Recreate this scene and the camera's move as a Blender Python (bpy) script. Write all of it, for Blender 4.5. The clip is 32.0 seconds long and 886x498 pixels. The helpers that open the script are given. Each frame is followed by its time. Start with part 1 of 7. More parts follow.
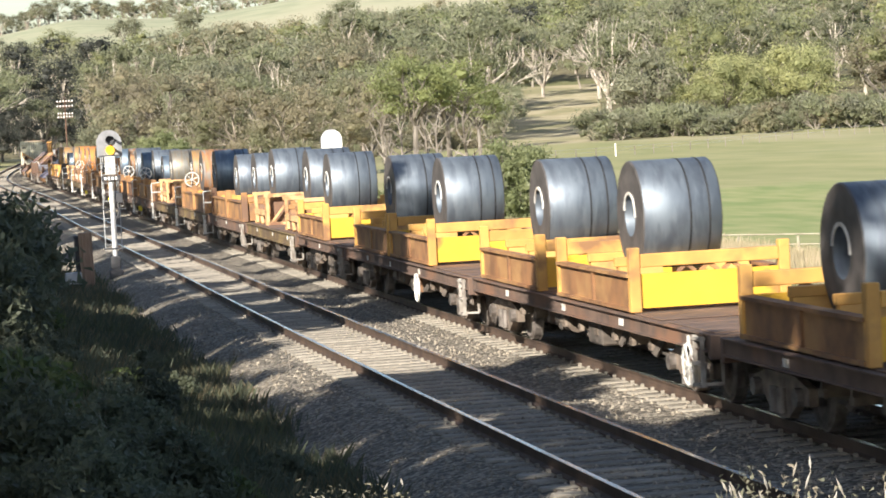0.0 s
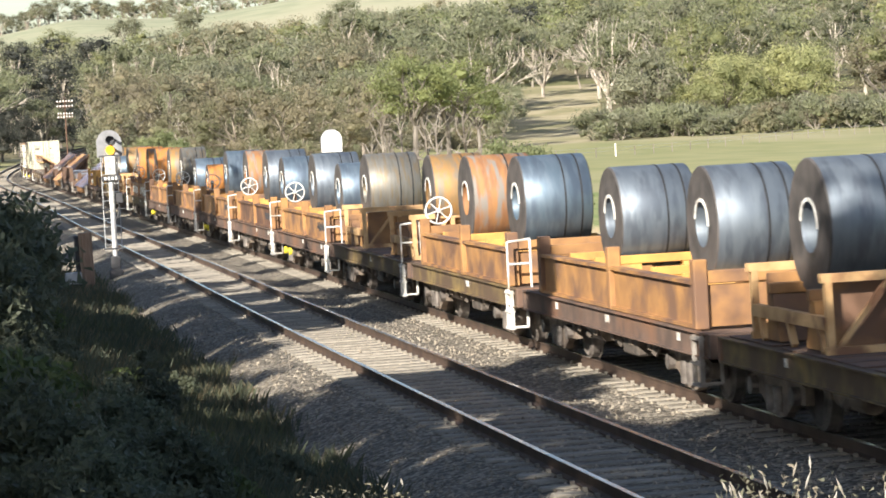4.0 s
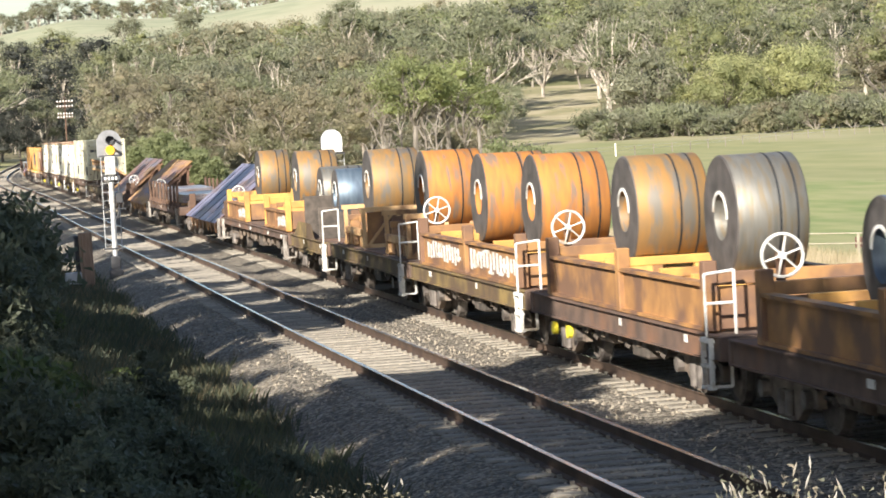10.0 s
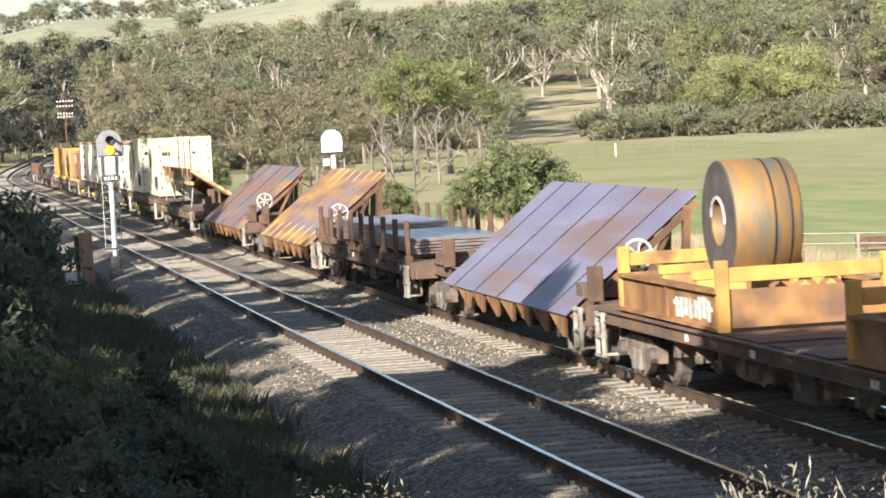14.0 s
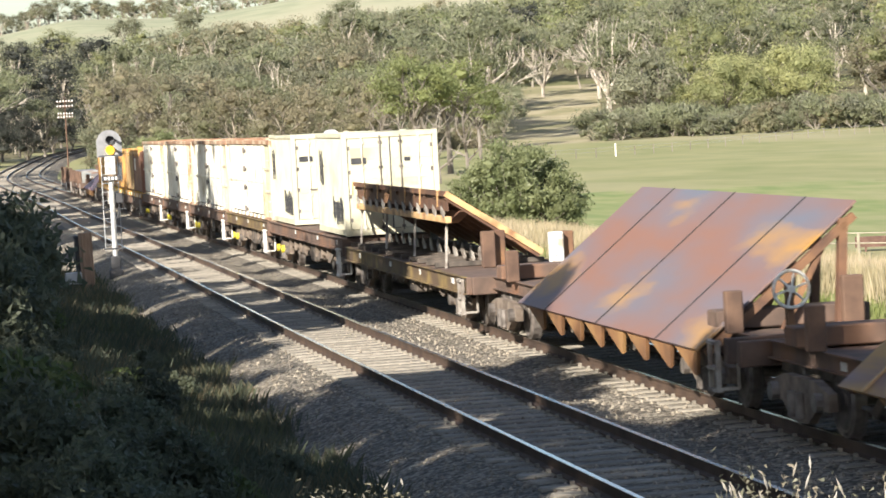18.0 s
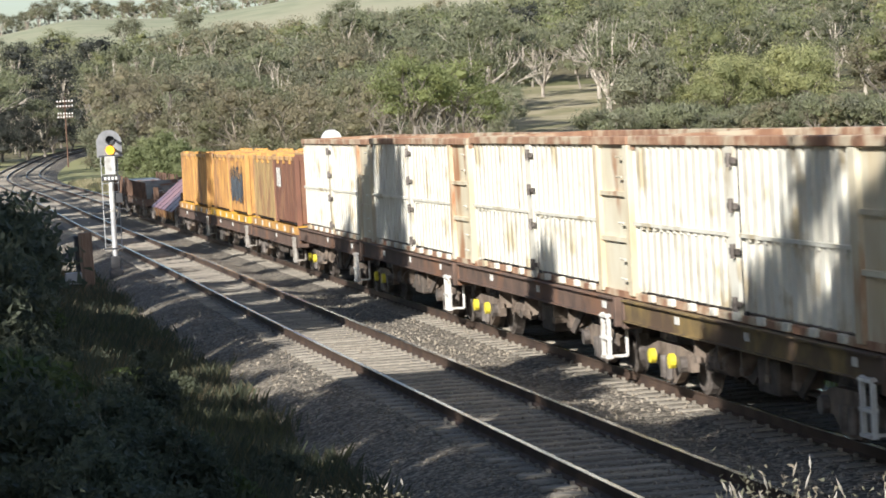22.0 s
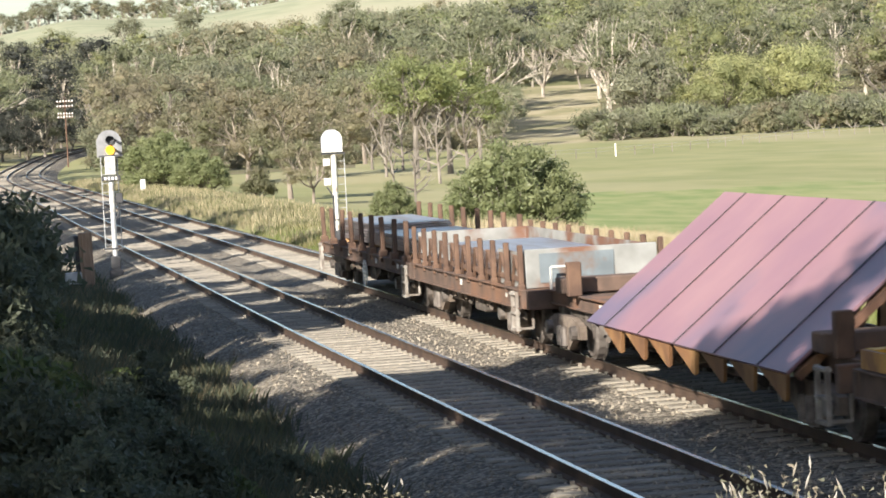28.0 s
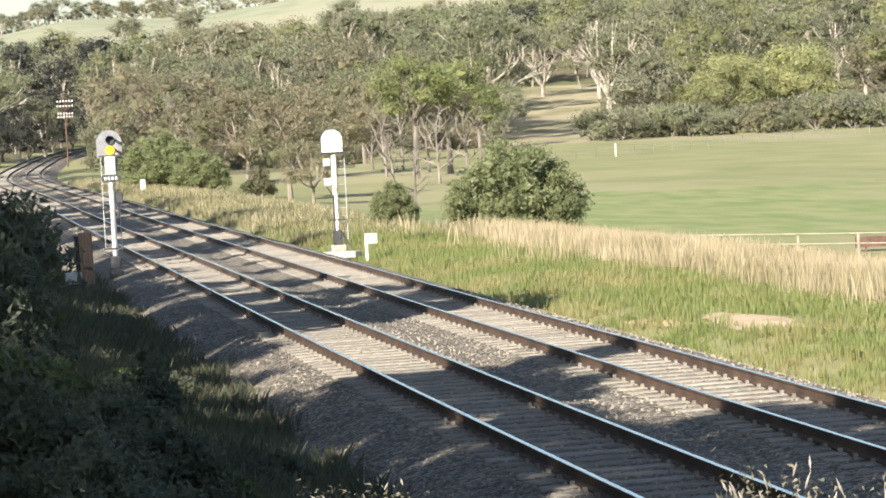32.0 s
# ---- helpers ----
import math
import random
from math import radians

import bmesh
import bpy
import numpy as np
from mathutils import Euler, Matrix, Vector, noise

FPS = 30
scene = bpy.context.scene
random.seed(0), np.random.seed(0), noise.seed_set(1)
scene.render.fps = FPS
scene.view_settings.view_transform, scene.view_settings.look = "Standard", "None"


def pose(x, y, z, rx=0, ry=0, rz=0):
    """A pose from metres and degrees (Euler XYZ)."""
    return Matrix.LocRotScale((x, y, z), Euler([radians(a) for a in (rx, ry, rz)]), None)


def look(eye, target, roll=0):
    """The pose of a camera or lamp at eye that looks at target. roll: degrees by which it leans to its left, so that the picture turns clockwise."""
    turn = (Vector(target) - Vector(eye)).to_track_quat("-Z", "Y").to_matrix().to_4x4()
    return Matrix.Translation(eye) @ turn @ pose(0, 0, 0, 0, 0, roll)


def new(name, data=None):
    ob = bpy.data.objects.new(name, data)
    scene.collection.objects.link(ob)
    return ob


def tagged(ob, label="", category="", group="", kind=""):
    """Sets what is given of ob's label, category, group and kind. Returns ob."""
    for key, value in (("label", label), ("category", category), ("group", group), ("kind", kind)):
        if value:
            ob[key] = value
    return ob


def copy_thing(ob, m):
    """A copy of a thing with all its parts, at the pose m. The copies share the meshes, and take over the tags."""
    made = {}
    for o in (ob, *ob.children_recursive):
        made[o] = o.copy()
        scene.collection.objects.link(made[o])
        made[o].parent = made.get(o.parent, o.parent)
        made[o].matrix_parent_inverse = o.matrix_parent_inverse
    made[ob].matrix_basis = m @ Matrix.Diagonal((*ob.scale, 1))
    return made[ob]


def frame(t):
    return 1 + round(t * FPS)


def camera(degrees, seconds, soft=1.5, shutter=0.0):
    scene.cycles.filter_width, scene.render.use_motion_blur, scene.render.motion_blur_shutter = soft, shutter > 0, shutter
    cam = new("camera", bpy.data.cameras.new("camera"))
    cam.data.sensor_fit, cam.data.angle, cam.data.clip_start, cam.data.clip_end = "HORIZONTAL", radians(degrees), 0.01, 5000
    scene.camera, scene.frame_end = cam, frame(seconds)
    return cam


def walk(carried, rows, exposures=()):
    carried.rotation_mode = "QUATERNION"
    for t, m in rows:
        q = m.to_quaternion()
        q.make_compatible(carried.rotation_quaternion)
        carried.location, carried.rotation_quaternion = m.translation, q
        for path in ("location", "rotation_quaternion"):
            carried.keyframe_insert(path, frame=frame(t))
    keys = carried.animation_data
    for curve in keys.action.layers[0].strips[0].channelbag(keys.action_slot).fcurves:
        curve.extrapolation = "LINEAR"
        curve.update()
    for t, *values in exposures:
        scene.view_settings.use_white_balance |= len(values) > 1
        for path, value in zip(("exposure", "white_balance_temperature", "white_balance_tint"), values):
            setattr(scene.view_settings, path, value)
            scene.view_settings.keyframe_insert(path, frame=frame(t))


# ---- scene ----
cam = camera(17.06, 32.0, soft=1.7, shutter=0.2)
EYE = (0.0, 0.0, 4.259)
YAW, PITCH, ROLL = 10.211, 2.678, -3.033
AIM = look(EYE, (EYE[0] + math.sin(radians(YAW)), EYE[1] + math.cos(radians(YAW)), EYE[2] - math.tan(radians(PITCH))), ROLL)
walk(cam, [(0.0, AIM), (32.0, AIM)], exposures=[(0.0, 1.27, 6380, 10), (18.5, 1.25, 6380, 10), (20.0, 1.03, 6200, 10), (21.0, 0.86, 6080, 10), (22.0, 0.80, 6020, 10), (24.0, 0.78, 6000, 10), (25.5, 0.82, 6060, 10), (27.5, 1.26, 6380, 10), (32.0, 1.30, 6380, 10)])

# ---- light ----
SUN_AZ = radians(218)          # the sun stands behind the camera and to its left; azimuth from +Y towards +X
SUN_EL = radians(28)
world = bpy.data.worlds.new("sky")
scene.world = world
world.use_nodes = True
wn = world.node_tree
sky = wn.nodes.new("ShaderNodeTexSky")
sky.sky_type, sky.sun_disc = "NISHITA", False
sky.sun_elevation, sky.sun_rotation = SUN_EL, SUN_AZ
sky.dust_density, sky.air_density = 0.8, 1.0
wn.nodes["Background"].inputs["Strength"].default_value = 0.066
wn.links.new(sky.outputs[0], wn.nodes["Background"].inputs["Color"])
sun = new("sun", bpy.data.lights.new("sun", "SUN"))
sun.data.energy, sun.data.angle, sun.data.color = 5.0, radians(0.55), (1.0, 0.925, 0.80)
TO_SUN = Vector((math.sin(SUN_AZ) * math.cos(SUN_EL), math.cos(SUN_AZ) * math.cos(SUN_EL), math.sin(SUN_EL)))
sun.matrix_world = look((0, 0, 60), Vector((0, 0, 60)) - TO_SUN)


# ---- materials ----
def mat(name, c1, c2, scale=4.0, rough=0.8, metal=0.0, bump=0.0, bscale=None, c3=None, s3=None, amount3=0.5, coord="Object", stretch=(1, 1, 1), rand=0.0, lo=0.35, hi=0.65):
    """Two colours mixed by noise, a third by a larger noise, fine relief, and tone from piece to piece."""
    m = bpy.data.materials.new(name)
    m.use_nodes = True
    n, l = m.node_tree.nodes, m.node_tree.links
    bsdf = n["Principled BSDF"]
    bsdf.inputs["Roughness"].default_value, bsdf.inputs["Metallic"].default_value = rough, metal
    tc = n.new("ShaderNodeTexCoord") if coord == "Object" else n.new("ShaderNodeNewGeometry")
    mp = n.new("ShaderNodeMapping")
    mp.inputs["Scale"].default_value = stretch
    l.new(tc.outputs["Object" if coord == "Object" else "Position"], mp.inputs["Vector"])
    if coord == "Object":
        inf = n.new("ShaderNodeObjectInfo")
        mul = n.new("ShaderNodeMath")
        mul.operation = "MULTIPLY"
        mul.inputs[1].default_value = 37.0
        l.new(inf.outputs["Random"], mul.inputs[0])
        cmb = n.new("ShaderNodeCombineXYZ")
        l.new(mul.outputs[0], cmb.inputs[0])
        l.new(mul.outputs[0], cmb.inputs[2])
        l.new(cmb.outputs[0], mp.inputs["Location"])

    def ramp(sc, detail, a, b):
        t = n.new("ShaderNodeTexNoise")
        t.inputs["Scale"].default_value, t.inputs["Detail"].default_value = sc, detail
        l.new(mp.outputs[0], t.inputs["Vector"])
        r = n.new("ShaderNodeMapRange")
        r.inputs["From Min"].default_value, r.inputs["From Max"].default_value = a, b
        l.new(t.outputs["Fac"], r.inputs["Value"])
        return t, r

    def mix(fac, x, y):
        k = n.new("ShaderNodeMix")
        k.data_type = "RGBA"
        for sock, val in ((k.inputs[0], fac), (k.inputs[6], x), (k.inputs[7], y)):
            if isinstance(val, tuple):
                sock.default_value = (*val, 1)
            else:
                l.new(val, sock)
        return k.outputs[2]

    t1, r1 = ramp(scale, 8.0, lo, hi)
    col = mix(r1.outputs[0], c1, c2)
    if c3:
        _, r3 = ramp(s3 or scale * 0.2, 4.0, 0.62 - 0.3 * amount3, 0.72 - 0.2 * amount3)
        col = mix(r3.outputs[0], col, c3)
    if rand:
        inf2 = n.new("ShaderNodeObjectInfo")
        hs = n.new("ShaderNodeHueSaturation")
        mr = n.new("ShaderNodeMapRange")
        mr.inputs["To Min"].default_value, mr.inputs["To Max"].default_value = 1 - rand, 1 + rand
        l.new(inf2.outputs["Random"], mr.inputs["Value"])
        l.new(mr.outputs[0], hs.inputs["Value"])
        l.new(col, hs.inputs["Color"])
        col = hs.outputs[0]
    l.new(col, bsdf.inputs["Base Color"])
    if bump:
        bp = n.new("ShaderNodeBump")
        bp.inputs["Strength"].default_value, bp.inputs["Distance"].default_value = 1.0, bump
        if bscale:
            t2 = n.new("ShaderNodeTexNoise")
            t2.inputs["Scale"].default_value, t2.inputs["Detail"].default_value = bscale, 6.0
            l.new(mp.outputs[0], t2.inputs["Vector"])
            l.new(t2.outputs["Fac"], bp.inputs["Height"])
        else:
            l.new(t1.outputs["Fac"], bp.inputs["Height"])
        l.new(bp.outputs[0], bsdf.inputs["Normal"])
    return m


def leaf_mat(name, c1, c2, c3, rand=0.25):
    """Leaves: tone varies leaf by leaf and clump by clump; light passes through a little."""
    m = mat(name, c1, c2, 0.9, 0.55, rand=rand, c3=c3, s3=0.25, amount3=0.5)
    n, l = m.node_tree.nodes, m.node_tree.links
    bsdf, out = n["Principled BSDF"], n["Material Output"]
    src = bsdf.inputs["Base Color"].links[0].from_socket
    geo = n.new("ShaderNodeNewGeometry")
    hs = n.new("ShaderNodeHueSaturation")
    mr = n.new("ShaderNodeMapRange")
    mr.inputs["To Min"].default_value, mr.inputs["To Max"].default_value = 0.88, 1.14
    l.new(geo.outputs["Random Per Island"], mr.inputs["Value"])
    l.new(mr.outputs[0], hs.inputs["Value"])
    l.new(src, hs.inputs["Color"])
    l.new(hs.outputs[0], bsdf.inputs["Base Color"])
    tr = n.new("ShaderNodeBsdfTranslucent")
    l.new(hs.outputs[0], tr.inputs["Color"])
    mx = n.new("ShaderNodeMixShader")
    mx.inputs[0].default_value = 0.45
    l.new(bsdf.outputs[0], mx.inputs[1])
    l.new(tr.outputs[0], mx.inputs[2])
    l.new(mx.outputs[0], out.inputs["Surface"])
    return m


M = {}
M["paddock"] = mat("paddock_grass", (0.165, 0.18, 0.06), (0.285, 0.26, 0.12), 0.22, 0.95, c3=(0.29, 0.26, 0.14), s3=0.03, amount3=0.45, coord="World", stretch=(1, 0.35, 1), lo=0.2, hi=0.8)
M["clearing"] = mat("bare_pale_clearing", (0.30, 0.26, 0.16), (0.40, 0.34, 0.22), 0.4, 0.95, bump=0.1, bscale=2.0, c3=(0.22, 0.20, 0.10), s3=0.08, coord="World")
M["green_paddock"] = mat("fresh_green_paddock", (0.145, 0.19, 0.05), (0.25, 0.25, 0.10), 0.5, 0.95, c3=(0.27, 0.25, 0.12), s3=0.05, amount3=0.4, coord="World", stretch=(1, 0.3, 1))
# far haze is put into this colour: paler and greyer than the paddock
M["hilltop"] = mat("hazed_hilltop_grass", (0.23, 0.245, 0.15), (0.31, 0.31, 0.20), 0.08, 0.95, c3=(0.33, 0.31, 0.21), s3=0.012, coord="World")
M["litter"] = mat("leaf_litter_floor", (0.10, 0.085, 0.045), (0.17, 0.145, 0.075), 0.3, 0.95, bump=0.1, bscale=2.0, c3=(0.13, 0.13, 0.05), s3=0.05, coord="World")
M["bank"] = mat("weedy_dark_bank", (0.075, 0.062, 0.045), (0.14, 0.115, 0.075), 1.2, 0.95, bump=0.08, bscale=5.0, c3=(0.06, 0.065, 0.03), s3=0.4, coord="World")


def gravel_mat(name):
    """Crushed stone: a tone for every stone, dark gaps between, and larger stains."""
    m = bpy.data.materials.new(name)
    m.use_nodes = True
    n, l = m.node_tree.nodes, m.node_tree.links
    bsdf = n["Principled BSDF"]
    bsdf.inputs["Roughness"].default_value = 0.95
    pos = n.new("ShaderNodeNewGeometry")
    vo = n.new("ShaderNodeTexVoronoi")
    vo.inputs["Scale"].default_value = 13.0
    l.new(pos.outputs["Position"], vo.inputs["Vector"])
    sep = n.new("ShaderNodeSeparateColor")
    l.new(vo.outputs["Color"], sep.inputs[0])
    ra = n.new("ShaderNodeValToRGB")
    ra.color_ramp.elements[0].color, ra.color_ramp.elements[1].color = (0.10, 0.082, 0.063, 1), (0.365, 0.318, 0.25, 1)
    l.new(sep.outputs[0], ra.inputs[0])
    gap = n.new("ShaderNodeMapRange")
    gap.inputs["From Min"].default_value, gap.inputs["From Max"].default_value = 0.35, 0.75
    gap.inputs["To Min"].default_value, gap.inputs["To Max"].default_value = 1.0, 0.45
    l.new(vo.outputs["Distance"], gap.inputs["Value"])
    st = n.new("ShaderNodeTexNoise")
    st.inputs["Scale"].default_value, st.inputs["Detail"].default_value = 0.5, 5.0
    l.new(pos.outputs["Position"], st.inputs["Vector"])
    sm = n.new("ShaderNodeMapRange")
    sm.inputs["From Min"].default_value, sm.inputs["From Max"].default_value = 0.35, 0.7
    sm.inputs["To Min"].default_value, sm.inputs["To Max"].default_value = 1.15, 0.75
    l.new(st.outputs["Fac"], sm.inputs["Value"])
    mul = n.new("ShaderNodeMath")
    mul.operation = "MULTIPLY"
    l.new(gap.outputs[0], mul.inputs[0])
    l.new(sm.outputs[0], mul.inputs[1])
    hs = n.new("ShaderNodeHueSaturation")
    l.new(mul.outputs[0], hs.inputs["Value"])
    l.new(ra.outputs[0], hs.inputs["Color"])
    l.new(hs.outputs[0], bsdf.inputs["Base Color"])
    bp = n.new("ShaderNodeBump")
    bp.invert = True
    bp.inputs["Distance"].default_value = 0.05
    l.new(vo.outputs["Distance"], bp.inputs["Height"])
    l.new(bp.outputs[0], bsdf.inputs["Normal"])
    return m


M["ballast"] = gravel_mat("ballast_gravel")
M["stone"] = mat("ballast_stone", (0.125, 0.102, 0.078), (0.385, 0.335, 0.265), 6.0, 0.95, coord="World")
M["sleeper"] = mat("weathered_sleeper", (0.19, 0.17, 0.14), (0.305, 0.272, 0.225), 5.0, 0.9, bump=0.01, stretch=(1, 6, 6), rand=0.2)
M["rail_web"] = mat("rusty_rail", (0.055, 0.036, 0.028), (0.105, 0.068, 0.048), 2.0, 0.75, 0.2, bump=0.004, coord="World")
M["rail_head"] = mat("polished_rail", (0.55, 0.55, 0.56), (0.65, 0.64, 0.63), 2.0, 0.22, 1.0, coord="World")
M["clip"] = mat("pale_clip", (0.5, 0.46, 0.4), (0.6, 0.56, 0.5), 5, 0.8)
M["bark_ghost"] = mat("white_gum_bark", (0.46, 0.41, 0.345), (0.27, 0.23, 0.19), 1.2, 0.85, stretch=(1, 1, 0.3), rand=0.15)
M["bark_pale"] = mat("pale_gum_bark", (0.38, 0.335, 0.28), (0.24, 0.205, 0.165), 1.2, 0.85, stretch=(1, 1, 0.3), rand=0.15)
M["bark_grey"] = mat("grey_bark", (0.24, 0.21, 0.18), (0.13, 0.11, 0.09), 1.5, 0.9, stretch=(1, 1, 0.3), rand=0.2)
M["leaf_gum"] = leaf_mat("gum_leaves", (0.166, 0.179, 0.1), (0.25, 0.262, 0.151), (0.204, 0.204, 0.138))
M["leaf_brown"] = leaf_mat("brownish_gum_leaves", (0.199, 0.174, 0.11), (0.276, 0.239, 0.155), (0.18, 0.18, 0.103))
M["leaf_grey"] = leaf_mat("grey_green_gum_leaves", (0.167, 0.169, 0.11), (0.251, 0.251, 0.164), (0.155, 0.157, 0.097))
M["leaf_olive"] = leaf_mat("olive_gum_leaves", (0.209, 0.222, 0.094), (0.304, 0.304, 0.142), (0.175, 0.196, 0.094))
M["leaf_bright"] = leaf_mat("bright_green_leaves", (0.314, 0.322, 0.145), (0.428, 0.421, 0.207), (0.267, 0.283, 0.131), 0.15)
M["leaf_lime"] = leaf_mat("fresh_green_gum_leaves", (0.216, 0.247, 0.095), (0.299, 0.32, 0.132), (0.194, 0.216, 0.09), 0.12)
M["bark_brown"] = mat("brown_grey_bark", (0.32, 0.27, 0.22), (0.16, 0.13, 0.105), 1.4, 0.9, stretch=(1, 1, 0.3), rand=0.15)
M["leaf_bush"] = leaf_mat("bush_leaves", (0.191, 0.22, 0.099), (0.274, 0.296, 0.146), (0.205, 0.223, 0.102), 0.15)
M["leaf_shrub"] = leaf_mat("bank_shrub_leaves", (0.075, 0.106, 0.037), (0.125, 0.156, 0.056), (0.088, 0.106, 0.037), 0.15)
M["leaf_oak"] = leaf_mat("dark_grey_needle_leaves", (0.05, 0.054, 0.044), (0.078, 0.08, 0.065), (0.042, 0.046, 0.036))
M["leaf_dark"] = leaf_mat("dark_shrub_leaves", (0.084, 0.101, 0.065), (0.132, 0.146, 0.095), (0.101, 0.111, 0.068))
M["grass_dry"] = leaf_mat("dry_grass_blades", (0.46, 0.38, 0.24), (0.58, 0.48, 0.33), (0.34, 0.29, 0.16), 0)
# the bank's shade is put into this tone, darker than the other grasses
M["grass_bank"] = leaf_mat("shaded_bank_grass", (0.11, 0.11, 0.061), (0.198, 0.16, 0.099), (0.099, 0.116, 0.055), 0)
M["grass_green"] = leaf_mat("green_grass_blades", (0.15, 0.19, 0.05), (0.235, 0.26, 0.085), (0.29, 0.26, 0.11), 0)
M["grass_rough"] = leaf_mat("rough_olive_grass_blades", (0.16, 0.165, 0.07), (0.25, 0.23, 0.12), (0.31, 0.27, 0.16), 0)
M["earth"] = mat("bare_earth", (0.42, 0.30, 0.18), (0.52, 0.40, 0.26), 1.5, 0.95, bump=0.03, coord="World")


def paint(name, c, c2=None, rough=0.6, scale=3.0, rust=0.0, rustc=(0.16, 0.065, 0.025), s3=0.8, metal=0.0, bump=0.002, stretch=(1, 1, 1)):
    c2 = c2 or tuple(x * 0.7 for x in c)
    return mat(name, c, c2, scale, rough, metal, bump, None, rustc if rust else None, s3, rust, stretch=stretch)


# ---- the line of the track ----
KAPPA_S = (-420, -20, 30, 60, 90, 130, 180, 230, 270, 310, 350, 400, 450, 520, 620, 740)
KAPPA = (0.0, 0.280, 0.404, 0.372, -0.277, 0.224, -0.096, -0.110, 0.175, 0.70, 0.60, 0.15, 0.10, 1.30, 2.600, 1.6)
TS = np.arange(-480, 740.5, 1.0)
_k = np.interp(TS, KAPPA_S, KAPPA) / 1000
_c = lambda a: np.concatenate([[0], np.cumsum((a[1:] + a[:-1]) / 2)])
T_TH = _c(_k)
T_TH -= np.interp(50, TS, T_TH)
T_X, T_Y = _c(np.sin(T_TH)), _c(np.cos(T_TH))
T_X += 8.225 - np.interp(50, TS, T_X)
T_Y -= np.interp(0, TS, T_Y)
SP = 3.644         # from track to track
LEVEL_S = (50, 350, 450, 500, 550, 600, 650, 740)      # the line falls a little and then climbs round the bend
LEVEL_Z = (0.0, -0.63, -0.48, -0.19, 0.26, 0.93, 1.7, 3.0)


def on_track(s, off=0.0, z=0.0):
    x, y, th = (float(np.interp(s, TS, a)) for a in (T_X, T_Y, T_TH))
    return Vector((x + off * math.cos(th), y - off * math.sin(th), z + float(np.interp(s, LEVEL_S, LEVEL_Z)))), th


def side_of(x, y):
    """Distance to the right of the near track's centre line, for points ahead of the camera."""
    return x - np.interp(y, T_Y, T_X)


# ---- mesh helpers ----
def part(name, bm, material, parent=None, label=""):
    me = bpy.data.meshes.new(name)
    if isinstance(bm, bmesh.types.BMesh):
        bm.to_mesh(me)
        bm.free()
    else:
        v, f = bm
        me.from_pydata([tuple(map(float, q)) for q in v], [], f)
    me.materials.append(material)
    ob = new(name, me)
    if parent:
        ob.parent = parent
    if label:
        ob["label"] = label
    return ob


def again(ob, name, parent, m):
    """One more piece on the same mesh."""
    o = new(name, ob.data)
    o.parent = parent
    o.matrix_basis = m
    return o


def empty(name):
    return new(name)


def box(bm, x0, x1, y0, y1, z0, z1, bevel=0.0):
    g = bmesh.ops.create_cube(bm, size=1.0)
    bmesh.ops.transform(bm, matrix=Matrix.Translation(((x0 + x1) / 2, (y0 + y1) / 2, (z0 + z1) / 2)) @ Matrix.Diagonal((abs(x1 - x0), abs(y1 - y0), abs(z1 - z0), 1)), verts=g["verts"])
    if bevel:
        ed = list({e for v in g["verts"] for e in v.link_edges})
        bmesh.ops.bevel(bm, geom=ed, offset=bevel, segments=1, affect="EDGES")
    return bm


def boxes(*args, bevel=0.0):
    bm = bmesh.new()
    for a in args:
        box(bm, *a, bevel=bevel)
    return bm


def beam(bm, a, b, w, h=None, up=(0, 0, 1)):
    """A bar of section w x h from a to b."""
    a, b = Vector(a), Vector(b)
    d = b - a
    z = d.normalized()
    x = z.cross(Vector(up))
    if x.length < 1e-3:
        x = Vector((1, 0, 0))
    x.normalize()
    y = z.cross(x)
    m = Matrix.Translation((a + b) / 2) @ Matrix((x, y, z)).transposed().to_4x4() @ Matrix.Diagonal((w, h or w, d.length, 1))
    bmesh.ops.create_cube(bm, size=1.0, matrix=m)
    return bm


def rod(bm, a, b, r, r2=None, seg=8):
    a, b = Vector(a), Vector(b)
    d = b - a
    m = Matrix.Translation((a + b) / 2) @ d.to_track_quat("Z", "Y").to_matrix().to_4x4()
    bmesh.ops.create_cone(bm, cap_ends=True, segments=seg, radius1=r, radius2=r if r2 is None else r2, depth=d.length, matrix=m)
    return bm


def ring(bm, c, axis, r, tube, seg=20, sub=6):
    """A torus round the axis."""
    q = Vector(axis).to_track_quat("Z", "Y").to_matrix()
    vs = [[bm.verts.new(Vector(c) + q @ Vector(((r + tube * math.cos(b)) * math.cos(a), (r + tube * math.cos(b)) * math.sin(a), tube * math.sin(b)))) for b in (2 * math.pi * j / sub for j in range(sub))] for a in (2 * math.pi * i / seg for i in range(seg))]
    for i in range(seg):
        for j in range(sub):
            bm.faces.new((vs[i][j], vs[(i + 1) % seg][j], vs[(i + 1) % seg][(j + 1) % sub], vs[i][(j + 1) % sub]))
    return bm


def prism(bm, prof, y0, y1):
    """A closed outline in x and z, drawn out along y."""
    a = [bm.verts.new((x, y0, z)) for x, z in prof]
    b = [bm.verts.new((x, y1, z)) for x, z in prof]
    bm.faces.new(a)
    bm.faces.new(b[::-1])
    for i in range(len(prof)):
        bm.faces.new((a[i], b[i], b[(i + 1) % len(prof)], a[(i + 1) % len(prof)]))
    return bm


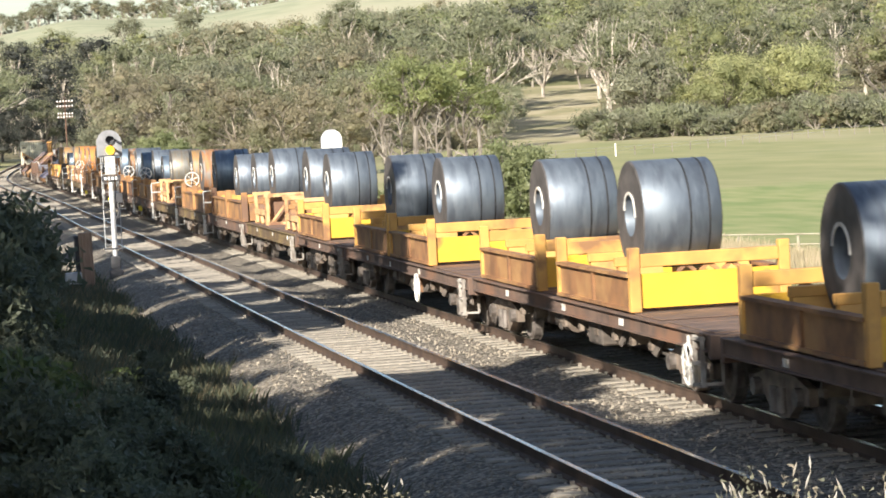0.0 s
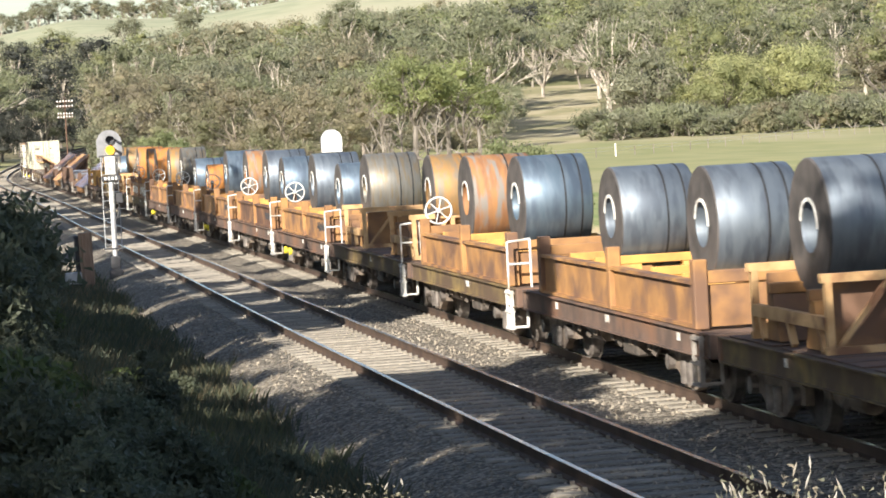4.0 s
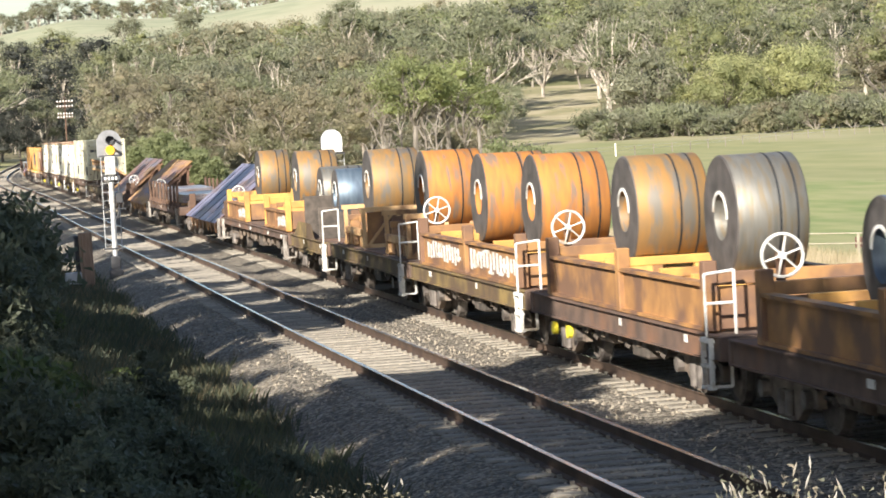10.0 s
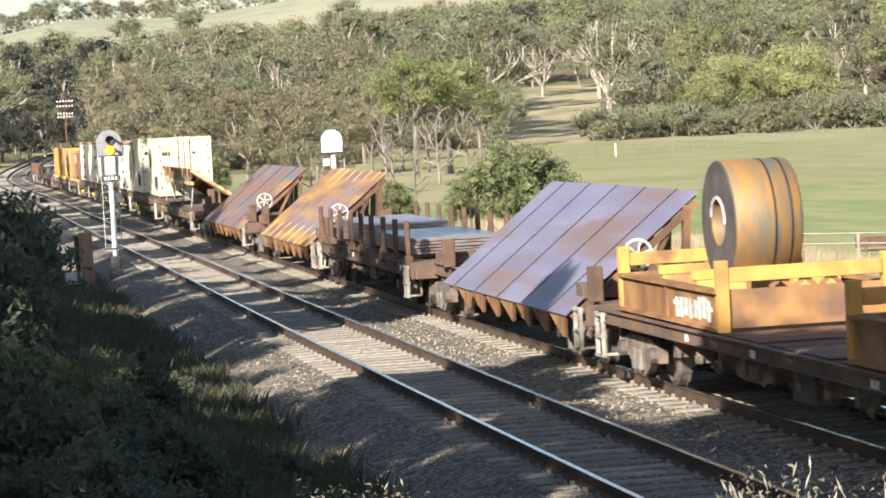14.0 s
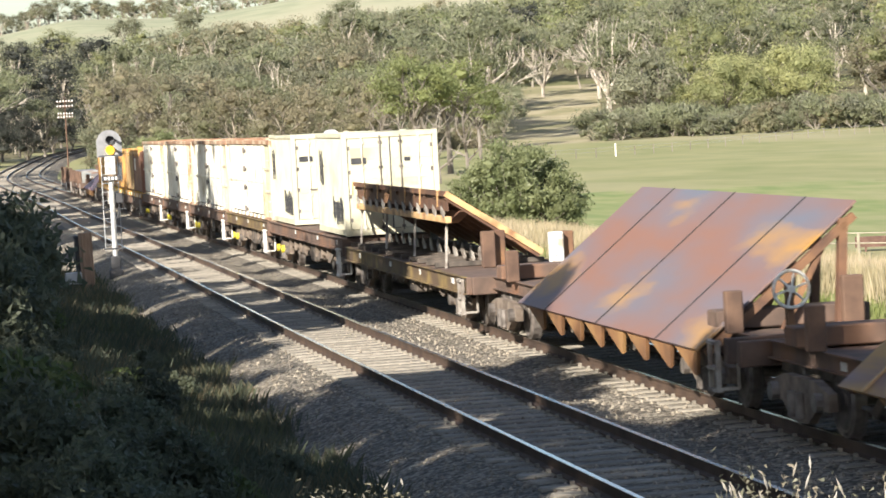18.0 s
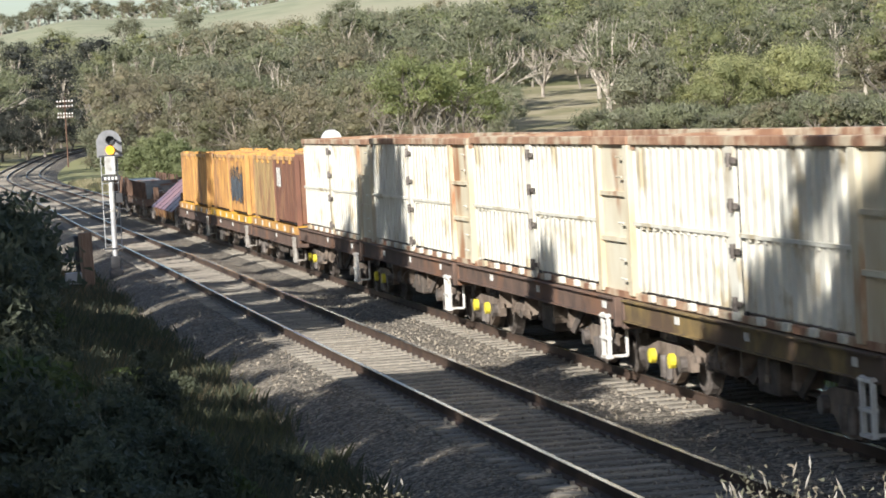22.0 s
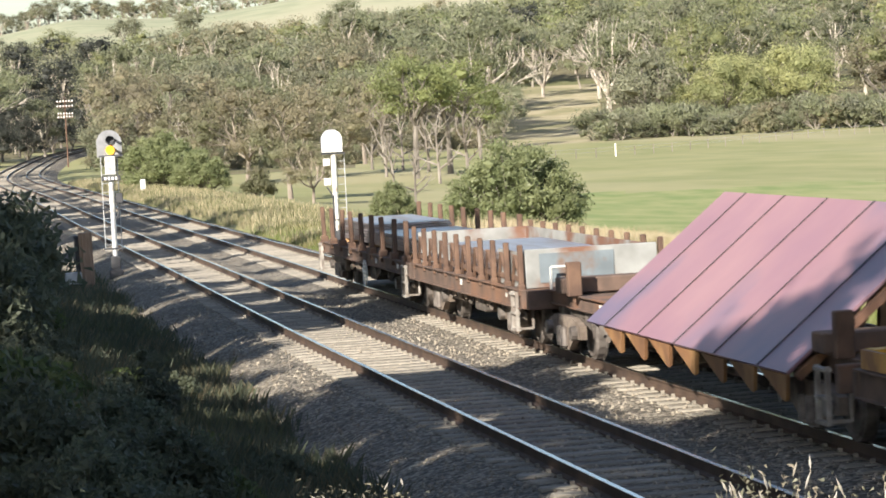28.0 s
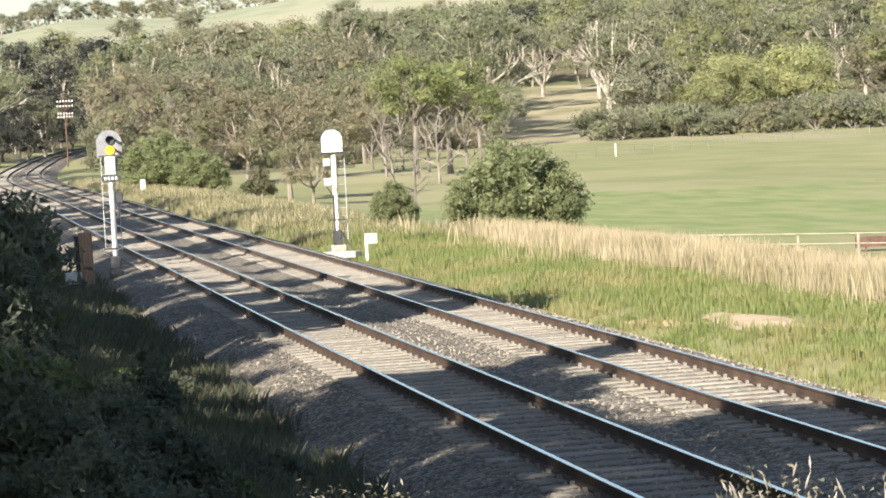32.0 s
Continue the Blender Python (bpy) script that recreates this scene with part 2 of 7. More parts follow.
def sweep(profile, s0, s1, step, off, closed=False):
    """A profile of (side, height) carried along the track."""
    ss = np.arange(s0, s1 + 0.01, step)
    v, f = [], []
    k = len(profile)
    for s in ss:
        for a, z in profile:
            v.append(on_track(s, off + a, z)[0])
    for i in range(len(ss) - 1):
        for j in range(k if closed else k - 1):
            a, b = i * k + j, i * k + (j + 1) % k
            f.append((a, b, b + k, a + k))
    return v, f


# ---- ground ----
def ground_z(x, y):
    x, y = np.asarray(x, float), np.asarray(y, float)
    r, az = np.hypot(x, y), np.degrees(np.arctan2(x, y))
    d = side_of(x, np.clip(y, -400, 715))
    ss = lambda e0, e1, t: (lambda q: q * q * (3 - 2 * q))(np.clip((t - e0) / (e1 - e0), 0, 1))
    z = -0.75 + 0.35 * ss(5.5, 8.0, d)                               # verge beyond the far track
    z = z - 1.5 * ss(9, 24, d) * (1 - 0.7 * ss(220, 470, r))
    z = z + np.interp(y, LEVEL_S, LEVEL_Z)
    bank = (1.1 + 2.3 * (1 - ss(8, 22, r))) * ss(-2.8, -7.5, d)          # the bank on the camera's side, with a knoll under it
    z = z + bank * (1 - ss(300, 420, r))
    rise = (24 - 5 * ss(8.5, 3, az)) * ss(410, 1010, r) + (36 + 8 * ss(5.0, 9.0, az) - 7 * ss(3.6, 1.6, az)) * ss(940, 1420, r) - 22 * ss(1430, 1900, r) - 3 * ss(800, 900, r)
    rise = rise * (1 + 0.06 * np.sin(np.radians(az * 31 + 40)) * ss(500, 900, r)) * np.where(np.abs(az) < 100, 1, 0.3)
    rise = rise * np.where(y < 720, ss(9, 60, np.abs(d - 2)), 1)
    z = z + rise + 0.25 * np.sin(x * 0.071 + 1) * np.sin(y * 0.053) * ss(12, 60, d)
    return z


def make_ground():
    azs = np.concatenate([np.arange(-180, -2, 4.0), np.arange(-2, 22.01, 0.2), np.arange(24, 180, 4.0)])
    rs = np.concatenate([[0.3, 2, 4, 7], np.geomspace(10, 4500, 230)])
    A, R = np.meshgrid(np.radians(azs), rs)
    X, Y = R * np.sin(A), R * np.cos(A)
    Z = ground_z(X, Y)
    Z = np.where(R > 1500, Z * np.clip(1 - (R - 1500) / 2500, 0.1, 1), Z)
    n, m = X.shape
    v = np.stack([X, Y, Z], -1).reshape(-1, 3)
    f = [(i * m + j, (i + 1) * m + j, (i + 1) * m + (j + 1) % m, i * m + (j + 1) % m) for i in range(n - 1) for j in range(m)]
    f.append(tuple(range(m))[::-1])
    ob = part("ground", (v, f), M["paddock"])
    for k in ("litter", "bank", "clearing", "green_paddock", "hilltop"):
        ob.data.materials.append(M[k])
    for pl in ob.data.polygons:
        pl.use_smooth = True
        c = pl.center
        r = math.hypot(c.x, c.y)
        d = float(side_of(c.x, min(max(c.y, -400), 715)))
        clearing = 11.2 < math.degrees(math.atan2(c.x, c.y)) < 13.5 and r < 640
        if r > 1060:
            pl.material_index = 5
        elif 452 < r < 1040 and not clearing and abs(d) > 10:
            pl.material_index = 1
        elif clearing and r > 425:
            pl.material_index = 3
        elif r > 345 and d > 12 and math.degrees(math.atan2(c.x, c.y)) < 8.6:
            pl.material_index = 1
        elif d < -2.2 and r < 160:
            pl.material_index = 2
        elif 20 < d and r < 205 + 25 * noise.noise((c.x * 0.05, c.y * 0.05, 0.0)):
            pl.material_index = 4
    tagged(ob, "open grassy ground with paddock, verge and hillside", "ground", kind="structure")


make_ground()

BALLAST = [(-3.6, -0.95), (-2.0, -0.36), (-1.5, -0.25), (-1.22, -0.215), (-0.9, -0.196), (0, -0.206), (0.9, -0.196), (1.22, -0.205), (1.5, -0.22), (1.85, -0.27), (2.2, -0.22), (SP - 1.22, -0.205), (SP - 0.9, -0.196), (SP, -0.206), (SP + 0.9, -0.196), (SP + 1.22, -0.21), (SP + 1.5, -0.24), (SP + 1.9, -0.31), (SP + 3.1, -0.72)]


def make_track():
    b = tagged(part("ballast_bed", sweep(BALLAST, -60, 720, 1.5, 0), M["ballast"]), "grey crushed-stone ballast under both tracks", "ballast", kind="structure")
    prof = [(-0.07, -0.172), (-0.07, -0.160), (-0.012, -0.135), (-0.012, -0.040), (-0.036, -0.030), (-0.036, -0.004), (0.036, -0.004), (0.036, -0.030), (0.012, -0.040), (0.012, -0.135), (0.07, -0.160), (0.07, -0.172)]
    head = [(-0.036, -0.0035), (-0.034, 0.0), (0.034, 0.0), (0.036, -0.0035)]
    for off, nm in ((0, "near_track"), (SP, "far_track")):
        tr = tagged(empty("railway_track"), "straight railway track with steel rails on sleepers", "railway track", "tracks", "structure")
        for g in (-0.7525, 0.7525):
            r = part("rail", sweep(prof, -60, 720, 2.0, off + g), M["rail_web"], tr, "rusty-sided steel rail")
            part("rail_head", sweep(head, -60, 720, 2.0, off + g), M["rail_head"], r, "polished bright running surface")
        bm = boxes((-1.25, 1.25, -0.115, 0.115, -0.30, -0.176), bevel=0.02)
        for g in (-0.7525, 0.7525):
            for k in (-0.11, 0.11):
                box(bm, g + k - 0.025, g + k + 0.025, -0.03, 0.03, -0.18, -0.125)
        first = part("sleeper", bm, M["sleeper"], tr)
        s = 28.0
        i = 0
        rest = []
        while s < 420:
            p, th = on_track(s, off)
            m = Matrix.Translation(p) @ Matrix.Rotation(-th + random.uniform(-0.012, 0.012), 4, "Z")
            if i == 0:
                first.matrix_basis = m
            elif i < 290:
                again(first, "sleeper", tr, m)
            else:
                rest.append(m)
            s += 0.61 + random.uniform(-0.03, 0.03)
            i += 1
        v, f = [], []
        for m in rest:
            k = len(v)
            v += [m @ Vector(q) for q in ((-1.25, -0.115, -0.176), (1.25, -0.115, -0.176), (1.25, 0.115, -0.176), (-1.25, 0.115, -0.176), (-1.25, -0.115, -0.3), (1.25, -0.115, -0.3))]
            f += [(k, k + 1, k + 2, k + 3), (k, k + 4, k + 5, k + 1)]
        part("far_sleepers", (v, f), M["sleeper"], tr)["kind"] = "stuff"


make_track()


def loose_stones():
    """The top layer of stones on the nearest stretch."""
    rs = np.random.RandomState(6)
    v, f = [], []
    px, pz = [q[0] for q in BALLAST], [q[1] for q in BALLAST]
    base = np.array([(1, 0, 0), (-1, 0, 0), (0, 1, 0), (0, -1, 0), (0, 0, 1), (0, 0, -1)], float)
    tri = ((0, 2, 4), (2, 1, 4), (1, 3, 4), (3, 0, 4), (2, 0, 5), (1, 2, 5), (3, 1, 5), (0, 3, 5))
    for i in range(9000):
        s, a = 29 + 46 * rs.rand() ** 1.4, rs.uniform(-3.3, SP + 3.0)
        if min(abs(abs(a) - 0.7525), abs(abs(a - SP) - 0.7525)) < 0.10:
            continue
        p, _ = on_track(s, a, float(np.interp(a, px, pz)))
        q = base * rs.uniform(0.020, 0.038, 3) * rs.uniform(0.75, 1.25, (6, 1))
        t = rs.uniform(0, 6.28)
        c, n = math.cos(t), math.sin(t)
        k = len(v)
        v.extend([(p.x + x * c - y * n, p.y + x * n + y * c, p.z + z + 0.006) for x, y, z in q])
        f.extend([tuple(k + j for j in g) for g in tri])
    tagged(part("loose_ballast", (v, f), M["stone"]), "loose crushed stones on top of the ballast", "ballast", kind="stuff")


loose_stones()


# ---- plants ----
def tube(v, f, pts, radii, seg=6):
    k0 = len(v)
    for i, (p, r) in enumerate(zip(pts, radii)):
        d = (pts[min(i + 1, len(pts) - 1)] - pts[max(i - 1, 0)]).normalized()
        x = d.cross(Vector((0.3, 1, 0.1))).normalized()
        y = d.cross(x)
        for j in range(seg):
            a = 2 * math.pi * j / seg
            v.append(p + (x * math.cos(a) + y * math.sin(a)) * r)
    for i in range(len(pts) - 1):
        for j in range(seg):
            a, b = k0 + i * seg + j, k0 + i * seg + (j + 1) % seg
            f.append((a, b, b + seg, a + seg))


def limb(rng, v, f, a, d, length, r, bend=0.25, n=5):
    """A crooked tapering limb; gives its points."""
    pts = [Vector(a)]
    d = Vector(d).normalized()
    for i in range(n):
        d = (d + Vector((rng.uniform(-bend, bend), rng.uniform(-bend, bend), rng.uniform(-bend, bend) + 0.08))).normalized()
        pts.append(pts[-1] + d * length / n)
    tube(v, f, pts, [r * (1 - 0.8 * i / n) for i in range(n + 1)], 6 if r > 0.2 else 4 if r > 0.09 else 3)
    return pts


def leaves(rs, centres, sizes, per, leaf, flat=0.6, tri=True):
    """Clumps of single leaf-sprays round the centres."""
    v, f = [], []
    for c, sz in zip(centres, sizes):
        n = max(6, int(per * sz * sz))
        q = rs.normal(size=(n, 3))
        q /= np.linalg.norm(q, axis=1)[:, None]
        rad = rs.uniform(0.25, 1.25, (n, 1)) ** 0.8
        q = q * rad * sz * np.array([1, 1, flat]) + np.array(c)
        # sprays lie roughly along the clump's surface
        nrm = (q - np.array(c)) / sz * 0.6 + rs.normal(size=(n, 3)) * 0.7
        nrm /= np.linalg.norm(nrm, axis=1)[:, None]
        a = np.cross(nrm, rs.normal(size=(n, 3)))
        a /= np.linalg.norm(a, axis=1)[:, None]
        b = np.cross(nrm, a)
        b /= np.linalg.norm(b, axis=1)[:, None]
        ln = leaf * rs.uniform(0.6, 1.3, (n, 1))
        a, b = a * ln * 1.25, b * ln * 0.45
        k = len(v)
        if tri:
            v.extend(np.stack([q - a * 0.9 - b, q - a * 0.5 + b * 1.2, q + a * 1.1], 1).reshape(-1, 3).tolist())
            f.extend([(k + 3 * i, k + 3 * i + 1, k + 3 * i + 2) for i in range(n)])
        else:
            v.extend(np.stack([q - a, q + b - a * 0.1, q + a, q - b + a * 0.1], 1).reshape(-1, 3).tolist())
            f.extend([(k + 4 * i, k + 4 * i + 1, k + 4 * i + 2, k + 4 * i + 3) for i in range(n)])
    return v, f


_t = (1 + 5 ** 0.5) / 2
ICO_V = np.array([(-1, _t, 0), (1, _t, 0), (-1, -_t, 0), (1, -_t, 0), (0, -1, _t), (0, 1, _t), (0, -1, -_t), (0, 1, -_t), (_t, 0, -1), (_t, 0, 1), (-_t, 0, -1), (-_t, 0, 1)]) / 1.902
ICO_F = ((0, 11, 5), (0, 5, 1), (0, 1, 7), (0, 7, 10), (0, 10, 11), (1, 5, 9), (5, 11, 4), (11, 10, 2), (10, 7, 6), (7, 1, 8), (3, 9, 4), (3, 4, 2), (3, 2, 6), (3, 6, 8), (3, 8, 9), (4, 9, 5), (2, 4, 11), (6, 2, 10), (8, 6, 7), (9, 8, 1))


def hearts(rs, v, f, centres, sizes, k=0.66, flat=0.75):
    """The dense twiggy hearts of the leaf clumps, lumpy and hidden under the leaves."""
    for c, sz in zip(centres, sizes):
        n = len(v)
        q = ICO_V * rs.uniform(0.6, 1.2, (12, 1)) * sz * k * np.array([1, 1, flat]) + np.array(c)
        v.extend(q.tolist())
        f.extend([tuple(n + i for i in t) for t in ICO_F])


def make_tree(seed, h, label, bark, leafm, fork=0.3, spread=0.5, clump=1.3, per=40, leaf=0.28, limbs=6, bare=0.0, name="gum_tree", lean=0.08, low=0.5):
    """A tapered trunk, crooked limbs from fork to top, and leaf clumps at their ends; low: how far down the crown goes."""
    rng, rs = random.Random(seed), np.random.RandomState(seed)
    v, f, tips = [], [], []
    base = limb(rng, v, f, (0, 0, -0.4), (rng.uniform(-lean, lean), rng.uniform(-lean, lean), 1), h * 0.78, h * 0.026, 0.13, 8)
    for i in range(limbs + 3):
        a = 2.4 * i + rng.uniform(-0.4, 0.4)
        q = fork + (0.85 - fork) * (i + 0.5) / (limbs + 3)
        k = q / 0.78 * 8
        at = base[min(int(k), 7)].lerp(base[min(int(k) + 1, 8)], k % 1)
        out = spread * rng.uniform(0.8, 1.3) * (1.25 - 0.5 * q)
        up = rng.uniform(0.15, 0.7) + 0.5 * q - 0.5 * low
        pts = limb(rng, v, f, at, (math.cos(a) * out, math.sin(a) * out, up), h * rng.uniform(0.28, 0.46) * (1.15 - 0.5 * q), h * 0.015 * (1.2 - 0.6 * q), 0.28, 6)
        tips += [pts[-1], pts[4]]
        for j in range(3):
            st = pts[rng.randint(2, 5)]
            b = a + rng.uniform(-1.6, 1.6)
            w = limb(rng, v, f, st, (math.cos(b) * 0.9, math.sin(b) * 0.9, rng.uniform(-0.2, 0.9)), h * rng.uniform(0.10, 0.22), h * 0.006, 0.3, 4)
            tips.append(w[-1])
    tips.append(base[-1])
    t = tagged(empty(name), label, "tree")
    part("trunk", (v, f), bark, t)
    keep = [c for c in tips if rng.random() > bare]
    if keep and per:
        sz = [clump * rng.uniform(0.55, 1.25) for _ in keep]
        lv, lf = leaves(rs, keep, sz, per, leaf, 0.75)
        hearts(rs, lv, lf, keep, sz)
        part("crown", (lv, lf), leafm, t)
    return t


def domes_of_leaves(rs, centres, sizes, cover, leaf, flat=0.72):
    """Loose pads of fine hanging leaf-sprays in small tufts, thinning outwards so that the outline stays ragged."""
    V, F = [], []
    area = 1.15 * leaf * leaf
    for c, sz in zip(centres, sizes):
        n = max(20, int(cover * 8.5 * sz * sz / area))
        k = max(5, int(7 + 5 * sz))
        t = rs.normal(size=(k, 3))
        t /= np.linalg.norm(t, axis=1)[:, None]
        t[:, 2] = np.where(t[:, 2] < -0.45, -t[:, 2], t[:, 2])
        t *= (rs.uniform(0.35, 1.05, (k, 1)) ** 0.7)
        pick = rs.randint(0, k, n)
        spread = rs.uniform(0.20, 0.36, k)[pick][:, None]
        q = t[pick] + rs.normal(size=(n, 3)) * spread * np.array([1, 1, 0.8])
        pos = q * sz * np.array([1, 1, flat]) + np.array(c)
        out = q / (np.linalg.norm(q, axis=1)[:, None] + 1e-6)
        nrm = out * 0.75 + rs.normal(size=(n, 3)) * 0.5
        nrm /= np.linalg.norm(nrm, axis=1)[:, None]
        hang = rs.normal(size=(n, 3)) * 0.8 + np.array([0, 0, -0.7])
        a = hang - nrm * np.sum(hang * nrm, axis=1)[:, None]
        a /= np.linalg.norm(a, axis=1)[:, None] + 1e-6
        b = np.cross(nrm, a)
        ln = leaf * rs.uniform(0.6, 1.35, (n, 1))
        a, b = a * ln * 1.15, b * ln * 0.48
        m = len(V)
        V.extend(np.stack([pos - a * 0.9 - b, pos - a * 0.5 + b * 1.2, pos + a * 1.1], 1).reshape(-1, 3).tolist())
        F.extend([(m + 3 * i, m + 3 * i + 1, m + 3 * i + 2) for i in range(n)])
    hearts(rs, V, F, centres, [s * 0.95 for s in sizes], 0.5, flat * 0.9)
    return V, F


def crown_plan(rng, h, w, deep, n, size):
    """Where the pads of a crown sit: on a rounded envelope of width w and depth deep."""
    mid = Vector((rng.uniform(-0.06, 0.06) * h, rng.uniform(-0.06, 0.06) * h, h * (1 - deep / 2) - size * h * 0.5))
    c, s = [], []
    for i in range(n):
        z = 1 - 1.65 * (i + 0.5) / n + rng.uniform(-0.12, 0.12)
        q = math.sqrt(max(0.05, 1 - min(1, z * z)))
        a = 2.4 * i + rng.uniform(-0.5, 0.5)
        k = rng.uniform(0.6, 1.0)
        c.append(mid + Vector((math.cos(a) * q * w * h * k, math.sin(a) * q * w * h * k, z * deep * 0.42 * h)))
        s.append(size * h * rng.uniform(0.75, 1.3))
    return c, s


def make_gum(seed, h, label, bark, leafm, w=0.36, deep=0.6, n=11, size=0.16, leaf=0.145, cover=0.28, bare=0.0, fork=0.22, name="gum_tree", girth=1.0, cat="tree"):
    """A short trunk that forks into long crooked limbs, each carrying rounded pads of leaves."""
    rng, rs = random.Random(seed), np.random.RandomState(seed)
    v, f = [], []
    lx, ly = rng.uniform(-0.12, 0.12), rng.uniform(-0.12, 0.12)
    base = [Vector((lx * k * k * h * fork, ly * k * h * fork, -0.5 + (h * fork + 0.5) * k)) for k in (0, 0.15, 0.55, 1.0)]
    tube(v, f, base, [h * k * girth for k in (0.034, 0.027, 0.023, 0.020)], 7)
    tubes = []
    c, s = crown_plan(rng, h, w, deep, n, size)
    start = base[-1]
    order = sorted(range(n), key=lambda i: math.atan2(c[i].y, c[i].x))
    mains = 4 if n < 13 else 5
    for g in range(mains):
        mine = order[g * n // mains:(g + 1) * n // mains]
        mid = sum((c[i] for i in mine), Vector()) / len(mine)
        e = start.lerp(mid, 0.58) + Vector((rng.uniform(-0.04, 0.04) * h, rng.uniform(-0.04, 0.04) * h, 0.0))
        q1 = start.lerp(e, 0.45) + Vector((rng.uniform(-0.03, 0.03) * h, rng.uniform(-0.03, 0.03) * h, -0.01 * h))
        tube(v, f, [base[-2], start, q1, e], [h * k * girth for k in (0.017, 0.016, 0.013, 0.0095)], 5)
        for i in mine:
            tubes.append((i, c[i], (q1 if i % 3 == 0 else q1.lerp(e, 0.6) if i % 3 == 1 else e)))
    for i, p, a in tubes:
        mid = a.lerp(p, 0.5) + Vector((rng.uniform(-0.05, 0.05) * h, rng.uniform(-0.05, 0.05) * h, rng.uniform(-0.03, 0.03) * h))
        q3 = mid.lerp(p, 0.55) + Vector((rng.uniform(-0.02, 0.02) * h, rng.uniform(-0.02, 0.02) * h, rng.uniform(-0.02, 0.02) * h))
        tube(v, f, [a, mid, q3, p], [h * k * girth for k in (0.0085, 0.0065, 0.0045, 0.002)], 4)
        for j in range(3):
            st = (mid, q3, q3)[j]
            e = p + Vector((rng.uniform(-1, 1), rng.uniform(-1, 1), rng.uniform(-0.2, 0.8))) * s[i] * 0.95
            tube(v, f, [st, st.lerp(e, 0.55) + Vector((0, 0, 0.15)), e], [h * k * girth for k in (0.0045, 0.003, 0.001)], 3)
    t = tagged(empty(name), label, cat)
    part("trunk", (v, f), bark, t)
    on = [i for i in range(n) if rng.random() >= bare]
    if on and cover:
        part("crown", domes_of_leaves(rs, [c[i] for i in on], [s[i] for i in on], cover, leaf), leafm, t)
    return t


def make_bush(seed, w, h, label, leafm, per=70, leaf=0.16, clump=0.55, n=26, name="bush"):
    rng, rs = random.Random(seed), np.random.RandomState(seed)
    v, f, tips = [], [], []
    for i in range(n):
        a, q = rng.uniform(0, 6.28), math.sqrt(rng.random())
        x, y = math.cos(a) * q * w / 2 * 0.85, math.sin(a) * q * w / 2 * 0.85
        z = (h - clump * 0.4) * rng.uniform(0.25, 1.0) * (1 - 0.55 * q * q)
        tips.append(Vector((x, y, max(z, clump * 0.35))))
        if i % 2 == 0:
            limb(rng, v, f, (x * 0.15, y * 0.15, -0.1), (x, y, z), math.sqrt(x * x + y * y + z * z) * 0.95, 0.035 * h / 2, 0.15, 4)
    t = tagged(empty(name), label, "bush")
    part("stem", (v, f), M["bark_grey"], t)
    sz = [clump * rng.uniform(0.7, 1.3) for _ in tips]
    lv, lf = leaves(rs, tips, sz, per / clump ** 2, leaf, 0.8)
    hearts(rs, lv, lf, tips, sz, 0.5)
    part("foliage", (lv, lf), leafm, t)
    return t


def polar(px, r):
    """The place r metres from the camera in the direction of the picture's column px on a level line."""
    az = radians(10.21) + math.atan((px - 784) / 5228)
    x, y = r * math.sin(az), r * math.cos(az)
    return x, y, float(ground_z(x, y))


def plant(proto, px, r, scale=1.0, turn=0.0, tall=1.0):
    x, y, z = polar(px, r)
    return Matrix.Translation((x, y, z - 0.1)) @ Matrix.Rotation(turn, 4, "Z") @ Matrix.Diagonal((scale, scale, scale * tall, 1))


class Nursery:
    """Each kind of plant is built once; the first planting moves it, the later ones copy it."""

    def __init__(self):
        self.used = set()

    def put(self, proto, m, group=""):
        ob = proto
        if proto.name in self.used:
            made = {}
            for o in (proto, *proto.children_recursive):
                made[o] = o.copy()
                scene.collection.objects.link(made[o])
                made[o].parent = made.get(o.parent, o.parent)
            ob = made[proto]
        self.used.add(proto.name)
        ob.matrix_basis = m
        return tagged(ob, group=group)


yard = Nursery()

GUMS = [
    make_gum(1, 12, "olive-green gum tree on the wooded hillside", M["bark_pale"], M["leaf_gum"]),
    make_gum(2, 13, "tall olive gum tree on the wooded hillside", M["bark_pale"], M["leaf_olive"], 0.30, 0.6, 11, 0.15, bare=0.1),
    make_gum(3, 10, "brownish-green gum tree on the wooded hillside", M["bark_grey"], M["leaf_brown"], 0.40, 0.75, 12, 0.18, fork=0.12),
    make_gum(4, 12, "brownish-green gum tree on the wooded hillside", M["bark_grey"], M["leaf_brown"], 0.36, 0.62, 11, 0.14, bare=0.15),
    make_gum(5, 9, "dense grey-green gum tree on the wooded hillside", M["bark_grey"], M["leaf_grey"], 0.42, 0.8, 12, 0.2, fork=0.10),
    make_gum(6, 11, "broad grey-green gum tree on the wooded hillside", M["bark_pale"], M["leaf_grey"], 0.44, 0.55, 12, 0.16),
]
OAK = make_gum(7, 11, "dark grey she-oak beside the bend of the line", M["bark_grey"], M["leaf_oak"], 0.34, 0.85, 12, 0.19, fork=0.08, name="she_oak")
GHOST = make_gum(11, 14, "gum tree with pale bare limbs and thin crown", M["bark_ghost"], M["leaf_gum"], 0.46, 0.66, 18, 0.13, 0.15, 0.42, 0.22, 0.14, girth=1.1)
BRIGHT = make_gum(12, 10, "pale yellow-green rounded tree beside the paddock", M["bark_grey"], M["leaf_bright"], 0.46, 0.8, 15, 0.2, 0.12, 0.5, fork=0.12)
TALL_BRIGHT = make_gum(16, 10, "yellow-green tree on bare grey trunks", M["bark_grey"], M["leaf_lime"], 0.34, 0.5, 14, 0.125, 0.10, 0.42, 0.08, 0.42)
